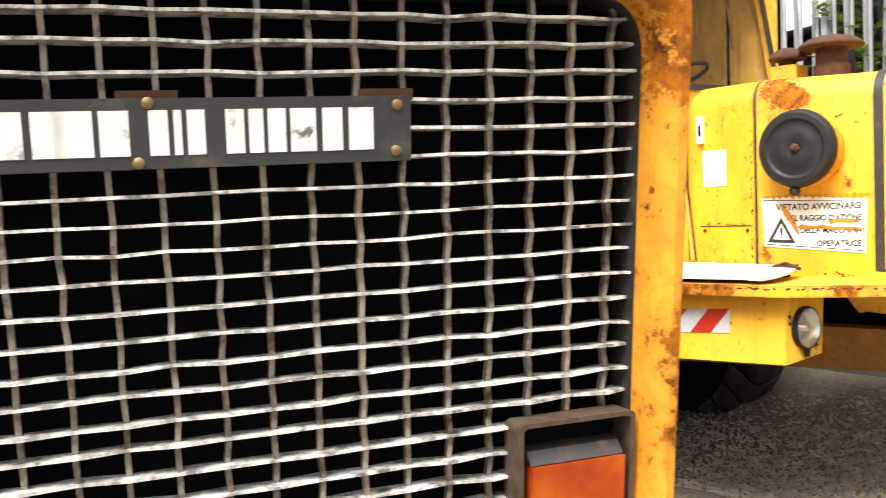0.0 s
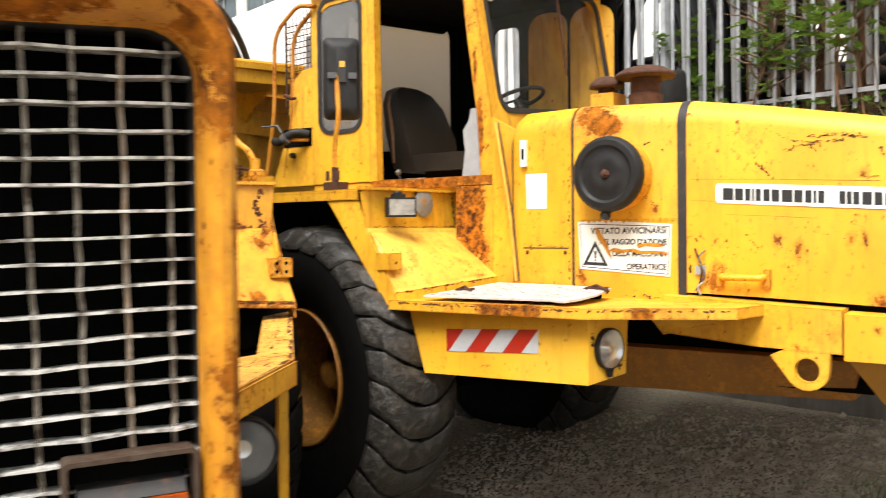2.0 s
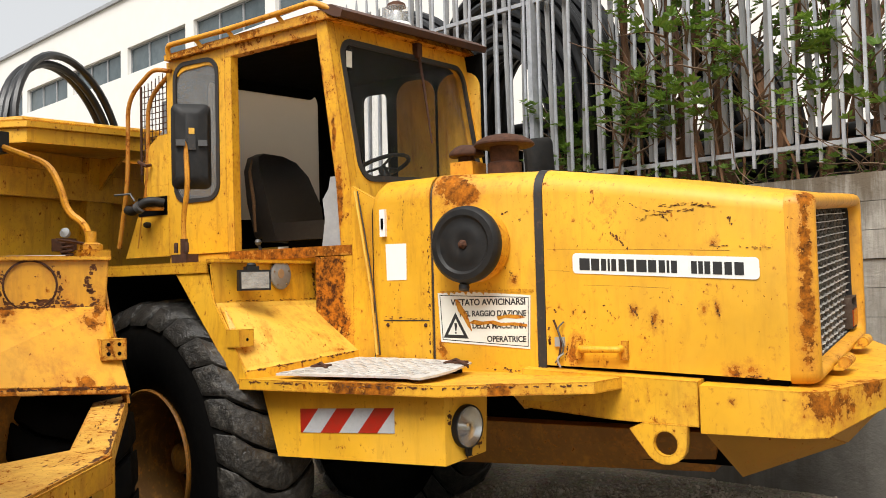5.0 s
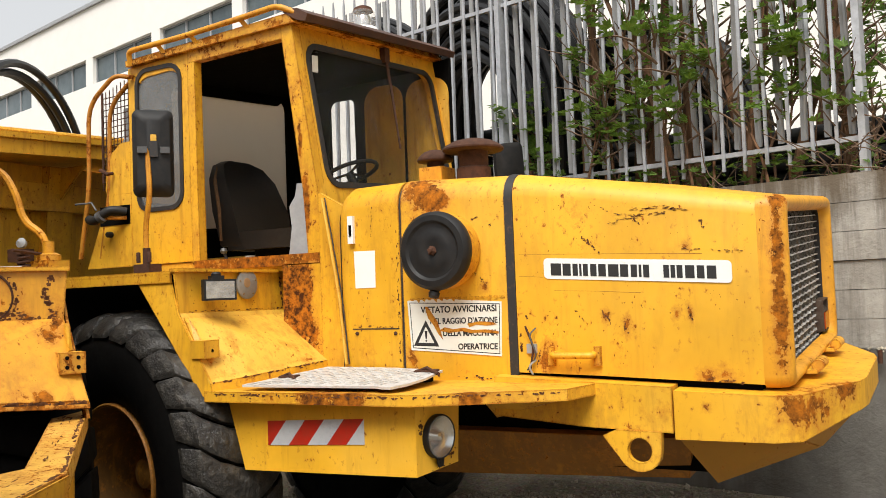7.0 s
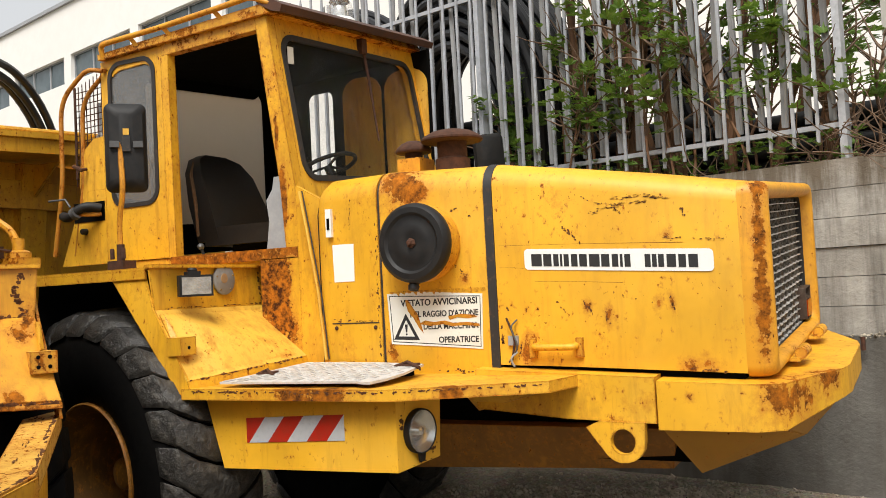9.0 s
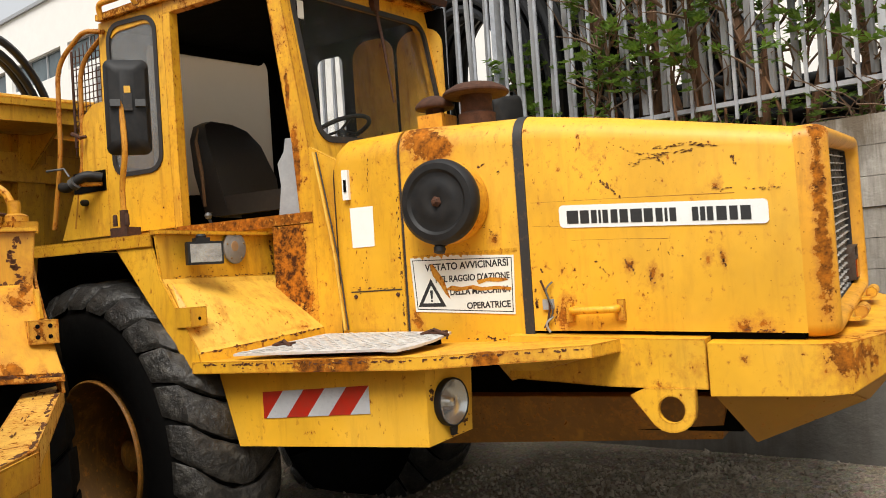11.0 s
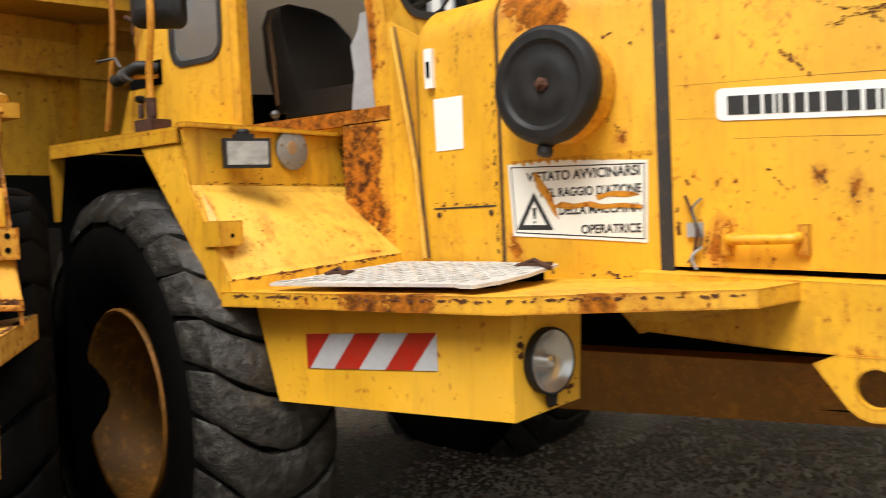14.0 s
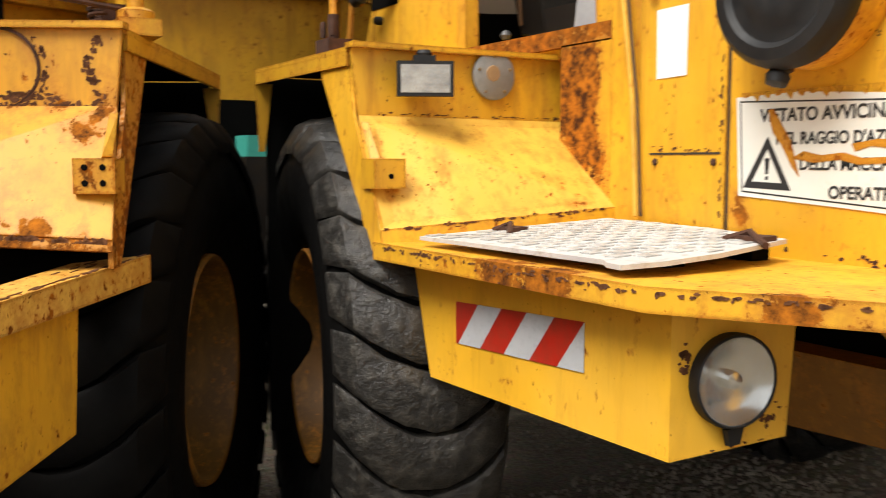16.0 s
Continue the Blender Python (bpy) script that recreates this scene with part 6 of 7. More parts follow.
yard_part("step_edge", soft(loft(bm_new(), [[(-0.515, -2.655, 1.2), (-0.50, -2.665, 1.2), (-0.50, -2.665, 1.115), (-0.515, -2.655, 1.115)], [(-0.135, -3.472, 1.15), (-0.12, -3.478, 1.15), (-0.12, -3.478, 1.065), (-0.135, -3.472, 1.065)]]), 0.003), RUSTY, step, "rusty front edge of the step")
yard_part("step_back", loft(bm_new(), [[(-1.62, -2.16, 0.8), (-1.31, -3.36, 0.8), (-1.34, -3.36, 0.8), (-1.65, -2.16, 0.8)], [(-1.62, -2.16, 1.36), (-1.31, -3.36, 1.36), (-1.34, -3.36, 1.36), (-1.65, -2.16, 1.36)]]), DARK_YELLOW, step)
yard_part("slot_bracket", soft(add_box(bm_new(), -1.30, -1.27, -2.72, -2.66, 1.15, 1.27), 0.004), RUST, step)
yard_part("step_post", soft(loft(bm_new(), [[(-0.78, -2.46, 0.55), (-0.62, -2.60, 0.55), (-0.64, -2.63, 0.55), (-0.80, -2.49, 0.55)], [(-0.72, -2.51, 1.13), (-0.54, -2.67, 1.13), (-0.56, -2.70, 1.13), (-0.74, -2.54, 1.13)]]), 0.004), YELLOW, step)
yard_part("skirt_plate", soft(loft(bm_new(), [[(-1.17, -2.10, 0.87), (-0.8, -2.45, 0.78), (-0.82, -2.48, 0.78), (-1.19, -2.13, 0.87)], [(-1.19, -2.08, 1.21), (-0.70, -2.53, 1.15), (-0.72, -2.56, 1.15), (-1.21, -2.11, 1.21)]]), 0.004), YELLOW, step)
rg_ = random.Random(81)
edge_ = [Vector(p) for p in rim_[:3]]


def on_step(u, v, d):
    """u runs along the outer edge of the step, v inwards from it."""
    i = 0 if u < 1 else 1
    p, q = edge_[i], edge_[i + 1]
    across = Vector((p.y - q.y, q.x - p.x, 0)).normalized()
    return back_to @ (p.lerp(q, u - i) - across * v + Vector((0, 0, 0.0012 + d)))


peel = [(min(u, 1.97), max(v, 0.006), w, h) for u, v, w, h in run_of([(0.02, 0.012), (0.97, 0.012)], 46, 0.05, 0.014, rg_, 0.004) + run_of([(1.03, 0.012), (1.95, 0.012)], 46, 0.05, 0.014, rg_, 0.004) + run_of([(0.1, 0.07), (0.9, 0.09)], 14, 0.04, 0.010, rg_, 0.02) + run_of([(1.1, 0.08), (1.9, 0.12)], 34, 0.05, 0.010, rg_, 0.04)]
paint_chips(step, peel, on_step, CHIP, rg_, "paint peeled off the edge of the step")
lc, ln = (-0.50, -2.92, 0.93), (0.88, -0.45, 0)
lamp1 = yard_part("headlamp", lathe([(0.11, -0.05), (0.118, 0.0), (0.118, 0.03), (0.11, 0.038), (0.1, 0.03), (0.0, -0.02)], lc, ln, 32), BLACK, step, "round dusty headlamp under the step")
yard_part("lens", lathe([(0.1, 0.03), (0.08, 0.045), (0.0, 0.055)], lc, ln, 32), LENS, lamp1)
yard_part("reflector", lathe([(0.1, 0.028), (0.07, 0.01), (0.03, -0.005), (0.0, -0.008)], lc, ln, 32), CHROME, lamp1)
yard_part("step_eye", tube(bend([(-0.55, -3.25, 1.16), (-0.52, -3.28, 1.24), (-0.45, -3.33, 1.24), (-0.44, -3.34, 1.16)], 4, 0.04), 0.02, 8), WORN, step)
yard_part("tread_plate", slab([(-2.1, -2.5, 1.915), (-1.58, -2.02, 1.915), (-1.75, -1.95, 1.915), (-2.3, -2.3, 1.915)], (0, 0, 1), 0.006), CHECKER, mate, "loose tread plate on the mudguard")
arm1 = yard_part("mirror_arm", tube(bend([(-1.66, -1.82, 1.93), (-1.67, -1.83, 2.07), (-1.76, -1.87, 2.13), (-1.79, -1.89, 2.27), (-1.86, -1.90, 2.37), (-2.16, -1.95, 2.48)], 4, 0.06), 0.017, 8), TUBE_YELLOW, mate, "bent yellow mirror arm with a black head, rusting")
yard_part("arm_socket", soft(add_box(bm_new(), -1.73, -1.59, -1.88, -1.76, 1.9, 1.95), 0.006), RUSTY, arm1)
yard_part("socket_cup", lathe([(0.055, 0.0), (0.055, 0.075), (0.035, 0.085), (0.0, 0.086)], (-1.66, -1.82, 1.9), (0, 0, 1), 18), RUSTY, arm1)
yard_part("socket_clamp", soft(add_box(bm_new(), -1.84, -1.76, -1.90, -1.82, 1.95, 2.01), 0.008), RUST, arm1)
yard_part("socket_tube", tube([(-1.66, -1.82, 1.93), (-1.66, -1.82, 2.04)], 0.026, 10), RUSTY, arm1)
yard_part("arm_end", soft(add_box(bm_new(), -2.30, -2.13, -1.985, -1.92, 2.445, 2.55), 0.028, 3), BLACK, arm1)
spring = [(-1.70 + 0.024 * math.cos(a * 0.8), -1.92 + 0.024 * math.sin(a * 0.8), 1.905 + a * 0.0026) for a in range(36)]
yard_part("spring", tube(spring, 0.007, 6), RUST, mate, "rusty coil spring mount")
yard_part("knob", lathe([(0.0, -0.022), (0.02, -0.014), (0.024, 0.006), (0.0, 0.024)], (-1.70, -1.93, 2.03), (0.3, -0.8, 0.3), 14), GREY_TRIM, mate)
yard_part("lever", tube([(-1.66, -1.86, 1.98), (-1.60, -2.05, 1.99)], 0.008, 6), RUST, mate)

# ---------------------------------------------------------------- ground, wall, fence
u_, n_ = Vector((-0.973, 0.230, 0)), Vector((0.230, 0.973, 0))
q0 = Vector((0.6, 1.72, 0))
along = lambda d, off=0.0, z=0.0: q0 + u_ * d + n_ * off + Vector((0, 0, z))

bm = bm_new()
bmesh.ops.create_grid(bm, x_segments=80, y_segments=80, size=6.0)


def bank(x, y):
    """Gravel heaped up towards the foot of the wall."""
    d = -(Vector((x, y, 0)) - q0).dot(n_)
    f = min(max(1 - d / 1.9, 0.0), 1.0)
    return 0.36 * f * f * (3 - 2 * f)


for v in bm.verts:
    v.co.z = bank(v.co.x, v.co.y - 1.5) + 0.018 * noise.noise(v.co * 1.1) + 0.01 * noise.noise(v.co * 4.0) - 0.012
far = [(-400, -400), (400, -400), (400, 400), (-400, 400)]
rim = [(-6, -6), (6, -6), (6, 6), (-6, 6)]
ring_v = [bm.verts.new((x, y, -0.02)) for x, y in far]
edge_v = [bm.verts.new((x, y, -0.02)) for x, y in rim]
for i in range(4):
    bm.faces.new((ring_v[i], ring_v[(i + 1) % 4], edge_v[(i + 1) % 4], edge_v[i]))
bm.transform(Matrix.Translation((0, -1.5, 0)))
tagged(lay("ground", bm, GRAVEL), "grey-brown gravel yard with earth and damp patches", "ground", kind="structure")

rng = random.Random(11)
bm = bm_new()
for k in range(16000):
    x, y = rng.uniform(-4.6, 2.6), rng.uniform(-1.2, 1.75)
    # pale stones skipped and thinned where the ground lies in shade
    if -2.6 < x < -0.9 or (Vector((x, y, 0)) - q0).dot(n_) > -0.03:
        continue
    if rng.random() > (0.95 if x > 0 and (Vector((x, y, 0)) - q0).dot(n_) > -0.6 else 0.5):
        continue
    r = rng.uniform(0.004, 0.013) * (1.9 if rng.random() < 0.06 else 1)
    c = Vector((x, y, bank(x, y) + 0.002 + 0.018 * noise.noise(Vector((x, y + 1.5, 0)) * 1.1) - 0.008))
    tilt_ = Euler((rng.uniform(0, 6), rng.uniform(0, 6), 0)).to_matrix()
    v = [bm.verts.new(c + tilt_ @ Vector(p) * r) for p in ((1.2, 0, 0), (-1.1, 0.1, 0), (0, 1, 0.1), (0, -0.9, 0), (0, 0.1, 0.8), (0.1, 0, -0.8))]
    for f in ((0, 2, 4), (2, 1, 4), (1, 3, 4), (3, 0, 4), (2, 0, 5), (1, 2, 5), (3, 1, 5), (0, 3, 5)):
        bm.faces.new([v[i] for i in f])
# close-lying stones where the bank runs out beside the wheels
for k in range(15000):
    x, y = rng.uniform(-2.3, 0.7), rng.uniform(-0.3, 1.5)
    if (Vector((x, y, 0)) - q0).dot(n_) > -0.03 or rng.random() > (0.15 + 0.55 * (x + 2.3)) * (1.0 if y < 1.0 else 0.4):
        continue
    r = rng.uniform(0.006, 0.016)
    c = Vector((x, y, bank(x, y) + 0.002 + 0.018 * noise.noise(Vector((x, y + 1.5, 0)) * 1.1) - 0.008))
    tilt_ = Euler((rng.uniform(0, 6), rng.uniform(0, 6), 0)).to_matrix()
    v = [bm.verts.new(c + tilt_ @ Vector(p) * r) for p in ((1.2, 0, 0), (-1.1, 0.1, 0), (0, 1, 0.1), (0, -0.9, 0), (0, 0.1, 0.8), (0.1, 0, -0.8))]
    for f in ((0, 2, 4), (2, 1, 4), (1, 3, 4), (3, 0, 4), (2, 0, 5), (1, 2, 5), (3, 1, 5), (0, 3, 5)):
        bm.faces.new([v[i] for i in f])
tagged(lay("gravel_stones", bm, STONE, smooth=60), "loose beige-grey pebbles scattered on the yard", "gravel", kind="stuff")

bm = bm_new()
for k in range(900):
    cx, cy = rng.choice(((0.1, 0.2), (0.75, 0.55), (1.3, 0.2), (-3.9, -0.9)))
    x, y = rng.gauss(cx, 0.16), rng.gauss(cy, 0.14)
    a, h_, l_ = rng.uniform(0, 6.3), rng.uniform(0.03, 0.09), rng.uniform(0.01, 0.04)
    d = Vector((math.cos(a), math.sin(a), 0))
    s = Vector((-d.y, d.x, 0)) * 0.004
    p = Vector((x, y, bank(x, y) - 0.01))
    v = [bm.verts.new(q) for q in (p - s, p + s, p + d * l_ + Vector((0, 0, h_)))]
    bm.faces.new(v)
tagged(lay("grass_tufts", bm, GRASS), "small green grass tufts in the gravel", "grass", kind="stuff")

# retaining wall: lower lift, a rough cold joint, board-marked upper lift
bm = bm_new()
loft(bm, [[along(-14, 0, -0.3), along(30, 0, -0.3), along(30, 0.4, -0.3), along(-14, 0.4, -0.3)], [along(-14, 0, 1.30), along(30, 0, 1.30), along(30, 0.4, 1.30), along(-14, 0.4, 1.30)]])
wall = tagged(lay("wall_retaining", bm, OLD_CONCRETE), "stained grey concrete retaining wall with a rough joint", "wall", kind="structure")
nb = 6
for k in range(nb):
    z0, z1 = 1.30 + k * 1.08 / nb, 1.30 + (k + 1) * 1.08 / nb
    o = 0.008 + 0.006 * ((k * 7) % 3)
    bm = loft(bm_new(), [[along(-14, o, z0 + 0.004), along(30, o, z0 + 0.004), along(30, 0.39, z0 + 0.004), along(-14, 0.39, z0 + 0.004)], [along(-14, o, z1), along(30, o, z1), along(30, 0.39, z1), along(-14, 0.39, z1)]])
    part("concrete_course", bm, CONCRETE, wall)
bm = bm_new()
for k in range(420):
    c = along(rng.uniform(-3.2, 2.0), 0.004 + rng.uniform(-0.012, 0.01), 1.30 + rng.gauss(0, 0.014))
    r = rng.uniform(0.006, 0.017)
    tilt_ = Euler((rng.uniform(0, 6), rng.uniform(0, 6), 0)).to_matrix()
    v = [bm.verts.new(c + tilt_ @ Vector(p) * r) for p in ((1.1, 0, 0), (-1, 0, 0), (0, 1, 0), (0, -1, 0), (0, 0, 0.8), (0, 0, -0.8))]
    for f in ((0, 2, 4), (2, 1, 4), (1, 3, 4), (3, 0, 4), (2, 0, 5), (1, 2, 5), (3, 1, 5), (0, 3, 5)):
        bm.faces.new([v[i] for i in f])
tagged(part("exposed_pebbles", bm, STONE, wall), kind="stuff")
part("drain_stub", tube([along(-0.98, -0.05, 1.30), along(-0.98, -0.055, 1.22)], 0.014, 10), RUST, wall, "rusty drain stub in the wall")
bm = loft(bm_new(), [[along(-14, 0.4, 1.9), along(30, 0.4, 1.9), along(30, 60, 1.9), along(-14, 60, 1.9)], [along(-14, 0.4, 2.33), along(30, 0.4, 2.33), along(30, 60, 2.33), along(-14, 60, 2.33)]])
tagged(lay("ground_upper", bm, GRAVEL), "raised yard behind the retaining wall", "ground", kind="structure")

# palisade fence on the wall
fence = thing("palisade_fence", "galvanised steel palisade fence on the concrete wall", "fence", Matrix())
zr, zt = 2.60, 4.10
for z in (zr, zt):
    bm = loft(bm_new(), [[along(-0.95, 0.09, z - 0.016), along(-0.95, 0.13, z - 0.016), along(-0.95, 0.13, z + 0.016), along(-0.95, 0.09, z + 0.016)], [along(5.7, 0.09, z - 0.016), along(5.7, 0.13, z - 0.016), along(5.7, 0.13, z + 0.016), along(5.7, 0.09, z + 0.016)]])
    part("rail", soft(bm, 0.004), GALVANISED, fence)
for k in range(-6, 37):
    d = k * 0.152
    lo, hi = 2.49 + 0.015 * math.sin(k * 2.3), 4.55 + 0.01 * math.sin(k)
    bm = bm_new()
    w0, dep = 0.011, 0.012
    pts = [along(d - w0, 0.075, 0), along(d + w0, 0.075, 0), along(d + w0, 0.09, 0), along(d - w0, 0.09, 0)]
    loft(bm, [[p + Vector((0, 0, lo)) for p in pts], [p + Vector((0, 0, hi)) for p in pts], [p * 0.4 + (pts[0] + pts[2]) * 0.3 + Vector((0, 0, hi + 0.07)) for p in pts]])
    part("pale", bm, GALVANISED, fence)
    # broad profiled pale fixed behind the rail
    e = d + 0.075
    w1 = 0.024
    lean_ = 0.05 * math.sin(k * 1.9)
    pts = [along(e - w1, 0.145), along(e - w1 * 0.3, 0.165), along(e + w1 * 0.3, 0.165), along(e + w1, 0.145), along(e + w1, 0.149), along(e + w1 * 0.3, 0.169), along(e - w1 * 0.3, 0.169), along(e - w1, 0.149)]
    bm = loft(bm_new(), [[p + Vector((0, 0, 2.64)) for p in pts], [p + u_ * lean_ + Vector((0, 0, 4.5)) for p in pts]])
    part("broad_pale", bm, WEATHERED, fence)
for d in (-0.92, 1.9, 4.7):
    bm = loft(bm_new(), [[along(d - 0.022, 0.05, z), along(d + 0.022, 0.05, z), along(d + 0.022, 0.13, z), along(d - 0.022, 0.13, z)] for z in (2.35, 4.6)])
    part("post", soft(bm, 0.004), GALVANISED, fence)

# pale shed corner past the end of the fence
shed = thing("shed", "pale grey rendered shed beyond the fence", "shed", Matrix())
part("shed_wall", loft(bm_new(), [[along(-1.06, 0.5, z), along(-6, 0.5, z), along(-6, 3.5, z), along(-1.06, 3.5, z)] for z in (2.3, 7.5)]), SHED, shed)


# ---------------------------------------------------------------- coils, shrubs, building
def coil(name, label, c, r, turns, tube_r, axis, m_seed):
    t = thing(name, label, "pipe coil", Matrix(), "pipe coils")
    rg = random.Random(m_seed)
    axis = Vector(axis).normalized()
    a0 = axis.orthogonal().normalized()
    b0 = axis.cross(a0)
    for k in range(turns):
        o = Vector(c) + axis * (tube_r * 2.05 * (k % 6)) + Vector((rg.uniform(-0.03, 0.03), rg.uniform(-0.03, 0.03), rg.uniform(-0.05, 0.05)))
        rr = r - tube_r * 2.1 * (k // 6) + rg.uniform(-0.03, 0.03)
        pts = [o + rr * (math.cos(radians(q)) * a0 + math.sin(radians(q)) * b0) for q in range(0, 361, 8)]
        part("pipe_turn", tube(pts, tube_r, 8), PIPE, t)
    return t


coil("pipe_coil", "large black plastic pipe coil behind the fence", along(2.75, 0.75, 3.2), 1.35, 42, 0.045, (0.5, 0.8, 0.15), 1)
coil("pipe_coil", "black plastic pipe coil behind the shrubs", along(1.35, 1.25, 2.9), 1.0, 30, 0.045, (0.35, 0.9, 0.2), 4)
coil("pipe_coil", "large black plastic pipe coil leaning in the yard", along(5.2, 1.4, 3.4), 1.5, 14, 0.05, (0.25, 0.9, 0.1), 2)
coil("pipe_coil", "black pipe coil standing behind the truck", (-5.95, 1.25, 3.12), 0.95, 3, 0.04, (0.93, 0.36, 0.1), 3)
for k, (d, off, z1, l_) in enumerate(((1.0, 0.75, 3.05, 1.4), (-0.45, 0.8, 2.98, 1.4), (2.6, 1.6, 3.6, 1.8), (4.4, 1.9, 3.4, 2.0), (0.4, 1.7, 2.9, 1.8))):
    st = thing("pipe_stack", "dark stack of plastic pipes behind the fence", "pipe stack", Matrix(), "pipe stacks")
    for i in range(6):
        for j in range(max(2, int((z1 - 2.33) / 0.11))):
            a = along(d - l_ / 2, off + i * 0.11 + 0.055 * (j % 2), 2.385 + j * 0.1)
            part("pipe", tube([a, a + u_ * l_], 0.052, 10), TARP if (i + j) % 3 else PIPE, st)


def leaf_fan(bm, p, d, size, rg):
    """A spray of pointed leaflets."""
    side = d.cross(Vector((0, 0, 1)))
    side = side.normalized() if side.length > 1e-3 else Vector((1, 0, 0))
    up = side.cross(d).normalized()
    for q in range(5):
        a = (q - 2) * 0.55 + rg.uniform(-0.15, 0.15)
        dirn = (d * math.cos(a) + side * math.sin(a) + up * rg.uniform(-0.35, 0.25)).normalized()
        wv = dirn.cross(up).normalized() * size * 0.2
        tip = p + dirn * size * rg.uniform(0.8, 1.15)
        mid = p + dirn * size * 0.5 + up * size * 0.08
        v = [bm.verts.new(x) for x in (p, mid + wv, tip, mid - wv)]
        bm.faces.new((v[0], v[1], v[2]))
        bm.faces.new((v[0], v[2], v[3]))


def shrub(base, stems, height, seed, leaves, spread=0.5, thick=0.0):
    rg = random.Random(seed)
    t = thing("shrub", "leggy shrub with brown stems and fresh green leaves", "shrub", Matrix(), "shrubs by the fence")
    tips = []
    for k in range(stems):
        p = Vector(base) + u_ * rg.uniform(-0.25, 0.25) + n_ * rg.uniform(-0.1, 0.15)
        d = Vector((rg.uniform(-0.14, 0.14), rg.uniform(-0.1, 0.1), 1)).normalized()
        r0 = thick or rg.uniform(0.025, 0.05)
        pts, rad = [p.copy()], [r0]
        steps = 9
        for i in range(steps):
            d = (d + Vector((rg.uniform(-0.18, 0.18), rg.uniform(-0.12, 0.12), rg.uniform(0.0, 0.15)))).normalized()
            p = p + d * height / steps
            pts.append(p.copy())
            rad.append(r0 * (1 - 0.8 * (i + 1) / steps))
            for b in range(2 if i > 1 else 0):
                q = (d * 0.4 + Vector((rg.uniform(-1, 1), rg.uniform(-1.2, 0.6), rg.uniform(-0.1, 0.7)))).normalized()
                tw, tr = [p.copy()], [0.011]
                x = p.copy()
                for s in range(5):
                    q = (q + Vector((rg.uniform(-0.3, 0.3), rg.uniform(-0.3, 0.3), rg.uniform(-0.2, 0.2)))).normalized()
                    x = x + q * spread * rg.uniform(0.12, 0.22)
                    tw.append(x.copy())
                    tr.append(0.011 * (1 - 0.8 * (s + 1) / 5))
                    tips.append((x.copy(), q.copy()))
                part("twig", tube(tw, tr, 4), TWIG, t)
        part("stem", tube(pts, rad, 7), BARK, t, "brown bare stem")
    bm = bm_new()
    sprays = rg.sample(tips, max(5, leaves // 9))
    for k in range(leaves):
        x, q = rg.choice(sprays)
        leaf_fan(bm, x + Vector((rg.gauss(0, 0.055), rg.gauss(0, 0.05), rg.gauss(0, 0.055))), (q + Vector((rg.uniform(-0.6, 0.6), rg.uniform(-0.8, 0.2), rg.uniform(-0.5, 0.4)))).normalized(), rg.uniform(0.04, 0.09), rg)
    tagged(part("leaves", bm, LEAF, t, "fresh green leaves"), kind="stuff")
    return t


for k, (d, off, st, hh, lv) in enumerate(((1.15, 0.30, 2, 2.6, 120), (0.66, 0.30, 1, 3.0, 110), (0.1, 0.30, 2, 2.9, 130), (-0.4, 0.28, 1, 2.6, 130), (-0.75, 0.3, 1, 2.2, 100), (1.75, 0.26, 2, 0.8, 260), (-0.2, 0.7, 1, 3.4, 90), (0.5, 0.75, 1, 3.2, 80))):
    shrub(along(d, off, 2.33), st, hh, 30 + k, lv)
for k, (d, th, hh) in enumerate(((0.95, 0.04, 3.0), (0.70, 0.06, 3.2), (0.54, 0.055, 3.2), (0.36, 0.05, 3.1))):
    shrub(along(d, 0.42, 2.33), 1, hh, 60 + k, 55, thick=th)
for k, (d, hh, lv) in enumerate(((1.0, 0.9, 110), (0.72, 1.2, 120), (0.3, 1.1, 110), (-0.1, 1.3, 130), (-0.5, 1.2, 120), (-0.8, 0.8, 90))):
    shrub(along(d, 0.12 + 0.1 * (k % 2), 2.36), 3, hh, 80 + k, lv, spread=0.42, thick=0.012)
# tall tree past the end of the fence, seen only in the windscreen
rg = random.Random(91)
tree = thing("tree", "tall dark-leaved tree past the end of the fence", "tree", Matrix())
foot = Vector((2.3, 5.6, 2.3))
part("trunk", tube([foot, foot + Vector((0.1, 0.05, 1.2)), foot + Vector((-0.05, 0.1, 2.6)), foot + Vector((0.1, 0.0, 4.6))], [0.2, 0.16, 0.12, 0.04], 10), BARK, tree, "brown rough trunk")
tips = []
for k in range(16):
    p = foot + Vector((0, 0, 1.3 + 0.2 * k))
    a = k * 2.4
    q = Vector((math.cos(a), math.sin(a), 0.45)).normalized()
    pts = [p.copy()]
    for i in range(6):
        q = (q + Vector((rg.uniform(-0.3, 0.3), rg.uniform(-0.3, 0.3), rg.uniform(-0.1, 0.25)))).normalized()
        p = p + q * rg.uniform(0.25, 0.42)
        pts.append(p.copy())
        tips += [(p.copy(), q.copy())] * (1 if i < 2 else 2)
    part("limb", tube(pts, [0.06, 0.05, 0.04, 0.03, 0.022, 0.015, 0.008], 6), BARK, tree)
bm = bm_new()
for k in range(2200):
    p, q = rg.choice(tips)
    leaf_fan(bm, p + Vector((rg.gauss(0, 0.16), rg.gauss(0, 0.16), rg.gauss(0, 0.16))), (q + Vector((rg.uniform(-0.8, 0.8), rg.uniform(-0.8, 0.8), rg.uniform(-0.8, 0.3)))).normalized(), rg.uniform(0.09, 0.17), rg)
tagged(part("crown", bm, LEAF, tree, "dense green leaves with gaps"), kind="stuff")
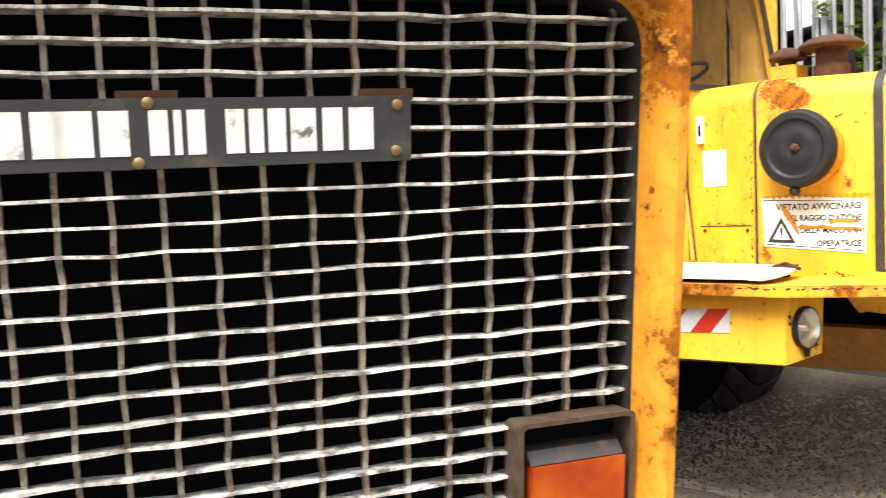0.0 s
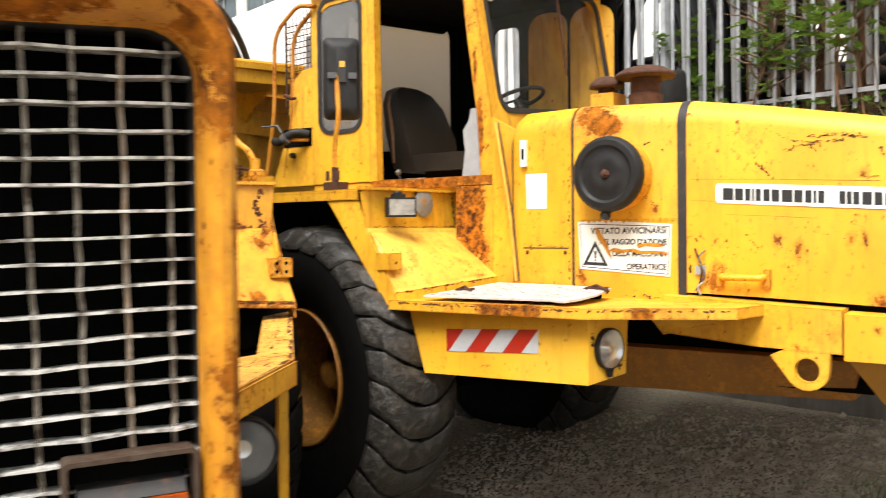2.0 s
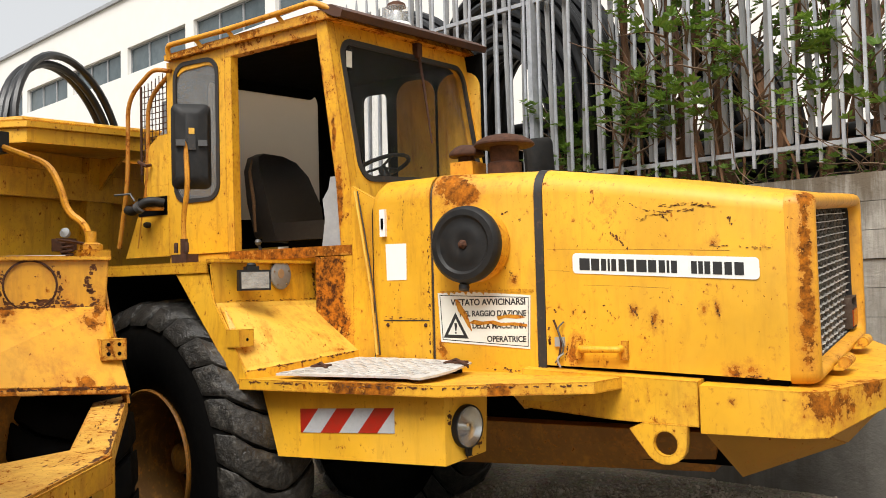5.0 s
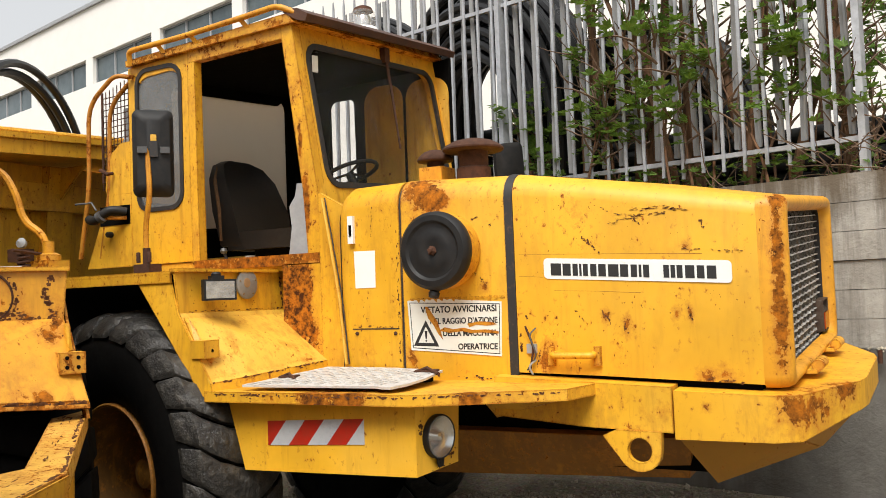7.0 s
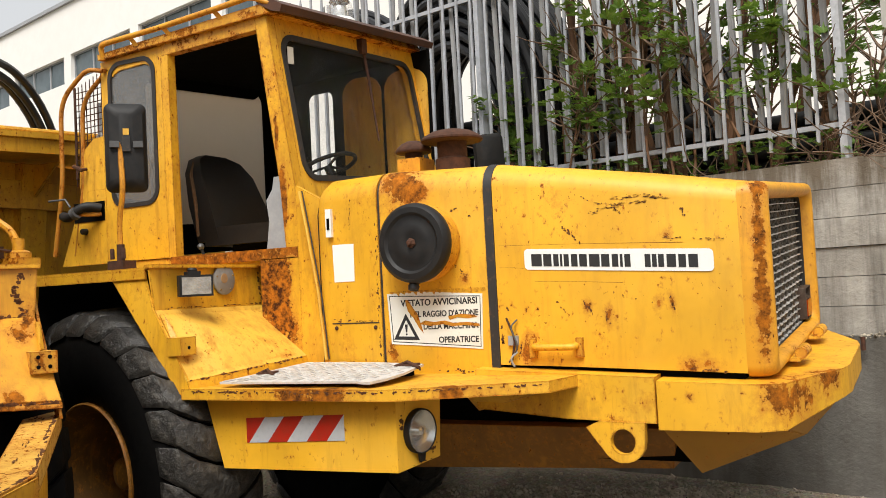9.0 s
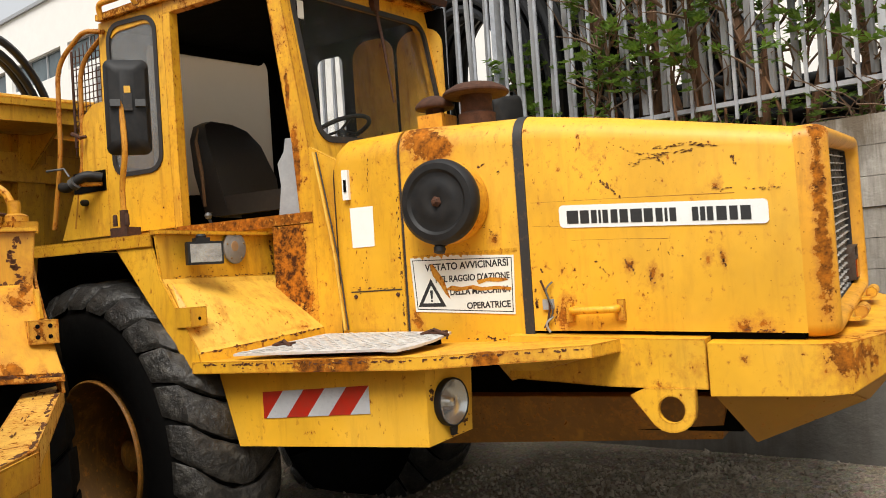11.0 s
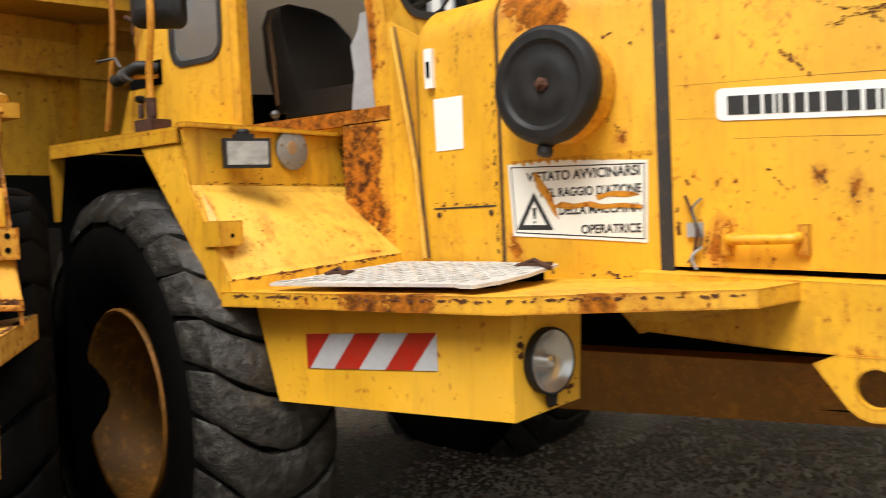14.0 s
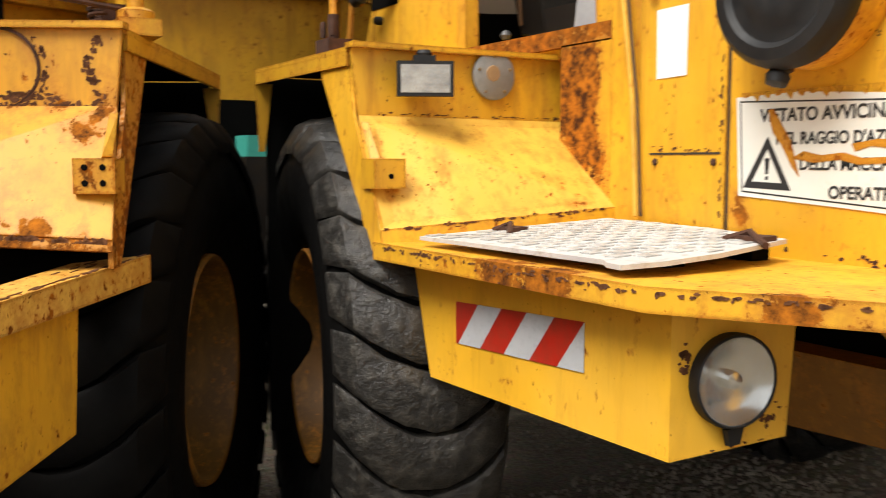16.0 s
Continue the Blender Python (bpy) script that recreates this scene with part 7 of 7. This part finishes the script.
# low growth on the wall
bm = bm_new()
rg = random.Random(77)
for k in range(420):
    d = rg.uniform(-1.0, 2.6)
    leaf_fan(bm, along(d, rg.uniform(0.03, 0.3), 2.38 + rg.uniform(0, 0.28) * (1.5 if d > 1.3 else 0.7)), Vector((rg.uniform(-1, 1), rg.uniform(-1, 0.3), rg.uniform(-0.1, 0.8))).normalized(), rg.uniform(0.03, 0.06), rg)
tagged(lay("wall_weeds", bm, LEAF), "low green weeds along the wall top", "weeds", kind="stuff")
bm = bm_new()
for k in range(100):
    p = along(rg.uniform(-1.7, -0.7) if k % 6 else rg.uniform(-0.7, 0.5), rg.uniform(0.05, 0.3), 2.36)
    pts = [p]
    d = Vector((rg.uniform(-1, 1), rg.uniform(-0.5, 0.5), rg.uniform(0, 0.6))).normalized()
    for s in range(6):
        d = (d + Vector((rg.uniform(-0.6, 0.6), rg.uniform(-0.4, 0.4), rg.uniform(-0.5, 0.4)))).normalized()
        pts.append(pts[-1] + d * 0.085 + Vector((0, 0, 0.012)))
    tube(pts, 0.004, 4, bm)
tagged(lay("dry_brush", bm, TWIG), "tangle of dry brown twigs by the fence", "brush", kind="stuff")

# long white building behind the yard
bld = thing("factory_building", "long white industrial building with ribbon windows", "building", Matrix())
bu = Vector((-0.9708, 0.2402, 0))
bn = Vector((0.2402, 0.9708, 0))
b0 = Vector((-29.6, 23.0, 0))
bp = lambda d, off, z: b0 + bu * d + bn * off + Vector((0, 0, z))
zw0, zw1, zroof = 11.55, 12.75, 15.0
for z0, z1 in ((0, zw0), (zw1, zroof)):
    part("facade_band", loft(bm_new(), [[bp(-40, 0, z), bp(60, 0, z), bp(60, 12, z), bp(-40, 12, z)] for z in (z0, z1)]), RENDER, bld)
part("window_core", loft(bm_new(), [[bp(-40, 0.6, z), bp(60, 0.6, z), bp(60, 11, z), bp(-40, 11, z)] for z in (zw0 - 0.01, zw1 + 0.01)]), MATT, bld)
part("roof_edge", loft(bm_new(), [[bp(-40.1, -0.12, z), bp(60.1, -0.12, z), bp(60.1, 12.1, z), bp(-40.1, 12.1, z)] for z in (zroof - 0.02, zroof + 0.14)]), GREY_TRIM, bld)
for k in range(-5, 10):
    d = k * 5.6 + 1.4
    part("pier", loft(bm_new(), [[bp(d - 0.32, -0.0, z), bp(d + 0.32, -0.0, z), bp(d + 0.32, 0.5, z), bp(d - 0.32, 0.5, z)] for z in (zw0, zw1)]), RENDER, bld)
    win = part("window", loft(bm_new(), [[bp(d + 0.33, 0.22, z), bp(d + 5.27, 0.22, z), bp(d + 5.27, 0.26, z), bp(d + 0.33, 0.26, z)] for z in (zw0 + 0.02, zw1 - 0.02)]), FAR_GLASS, bld)
    for j in range(4):
        e = d + 0.33 + 4.94 * j / 3
        part("mullion", loft(bm_new(), [[bp(e - 0.04, 0.16, z), bp(e + 0.04, 0.16, z), bp(e + 0.04, 0.25, z), bp(e - 0.04, 0.25, z)] for z in (zw0 + 0.01, zw1 - 0.01)]), GREY_TRIM, win)
    for z in (zw0 + 0.02, zw1 - 0.06):
        part("frame_rail", loft(bm_new(), [[bp(d + 0.33, 0.17, q), bp(d + 5.27, 0.17, q), bp(d + 5.27, 0.25, q), bp(d + 0.33, 0.25, q)] for q in (z, z + 0.05)]), GREY_TRIM, win)

# odds and ends seen between the trucks
crate = thing("crate", "small sea-green plastic crate on the hitch of the truck", "crate", pose(-3.55, -0.78, 1.56))
part("crate_body", soft(framed(square_round(0, 0, 0.17, 0.19), square_round(0, 0, 0.19, 0.21), lambda u, v, d: (u, v, d), 0.11), 0.003), MINT, crate)
part("crate_base", add_box(bm_new(), -0.084, 0.084, -0.094, 0.094, 0.003, 0.012), MINT, crate)
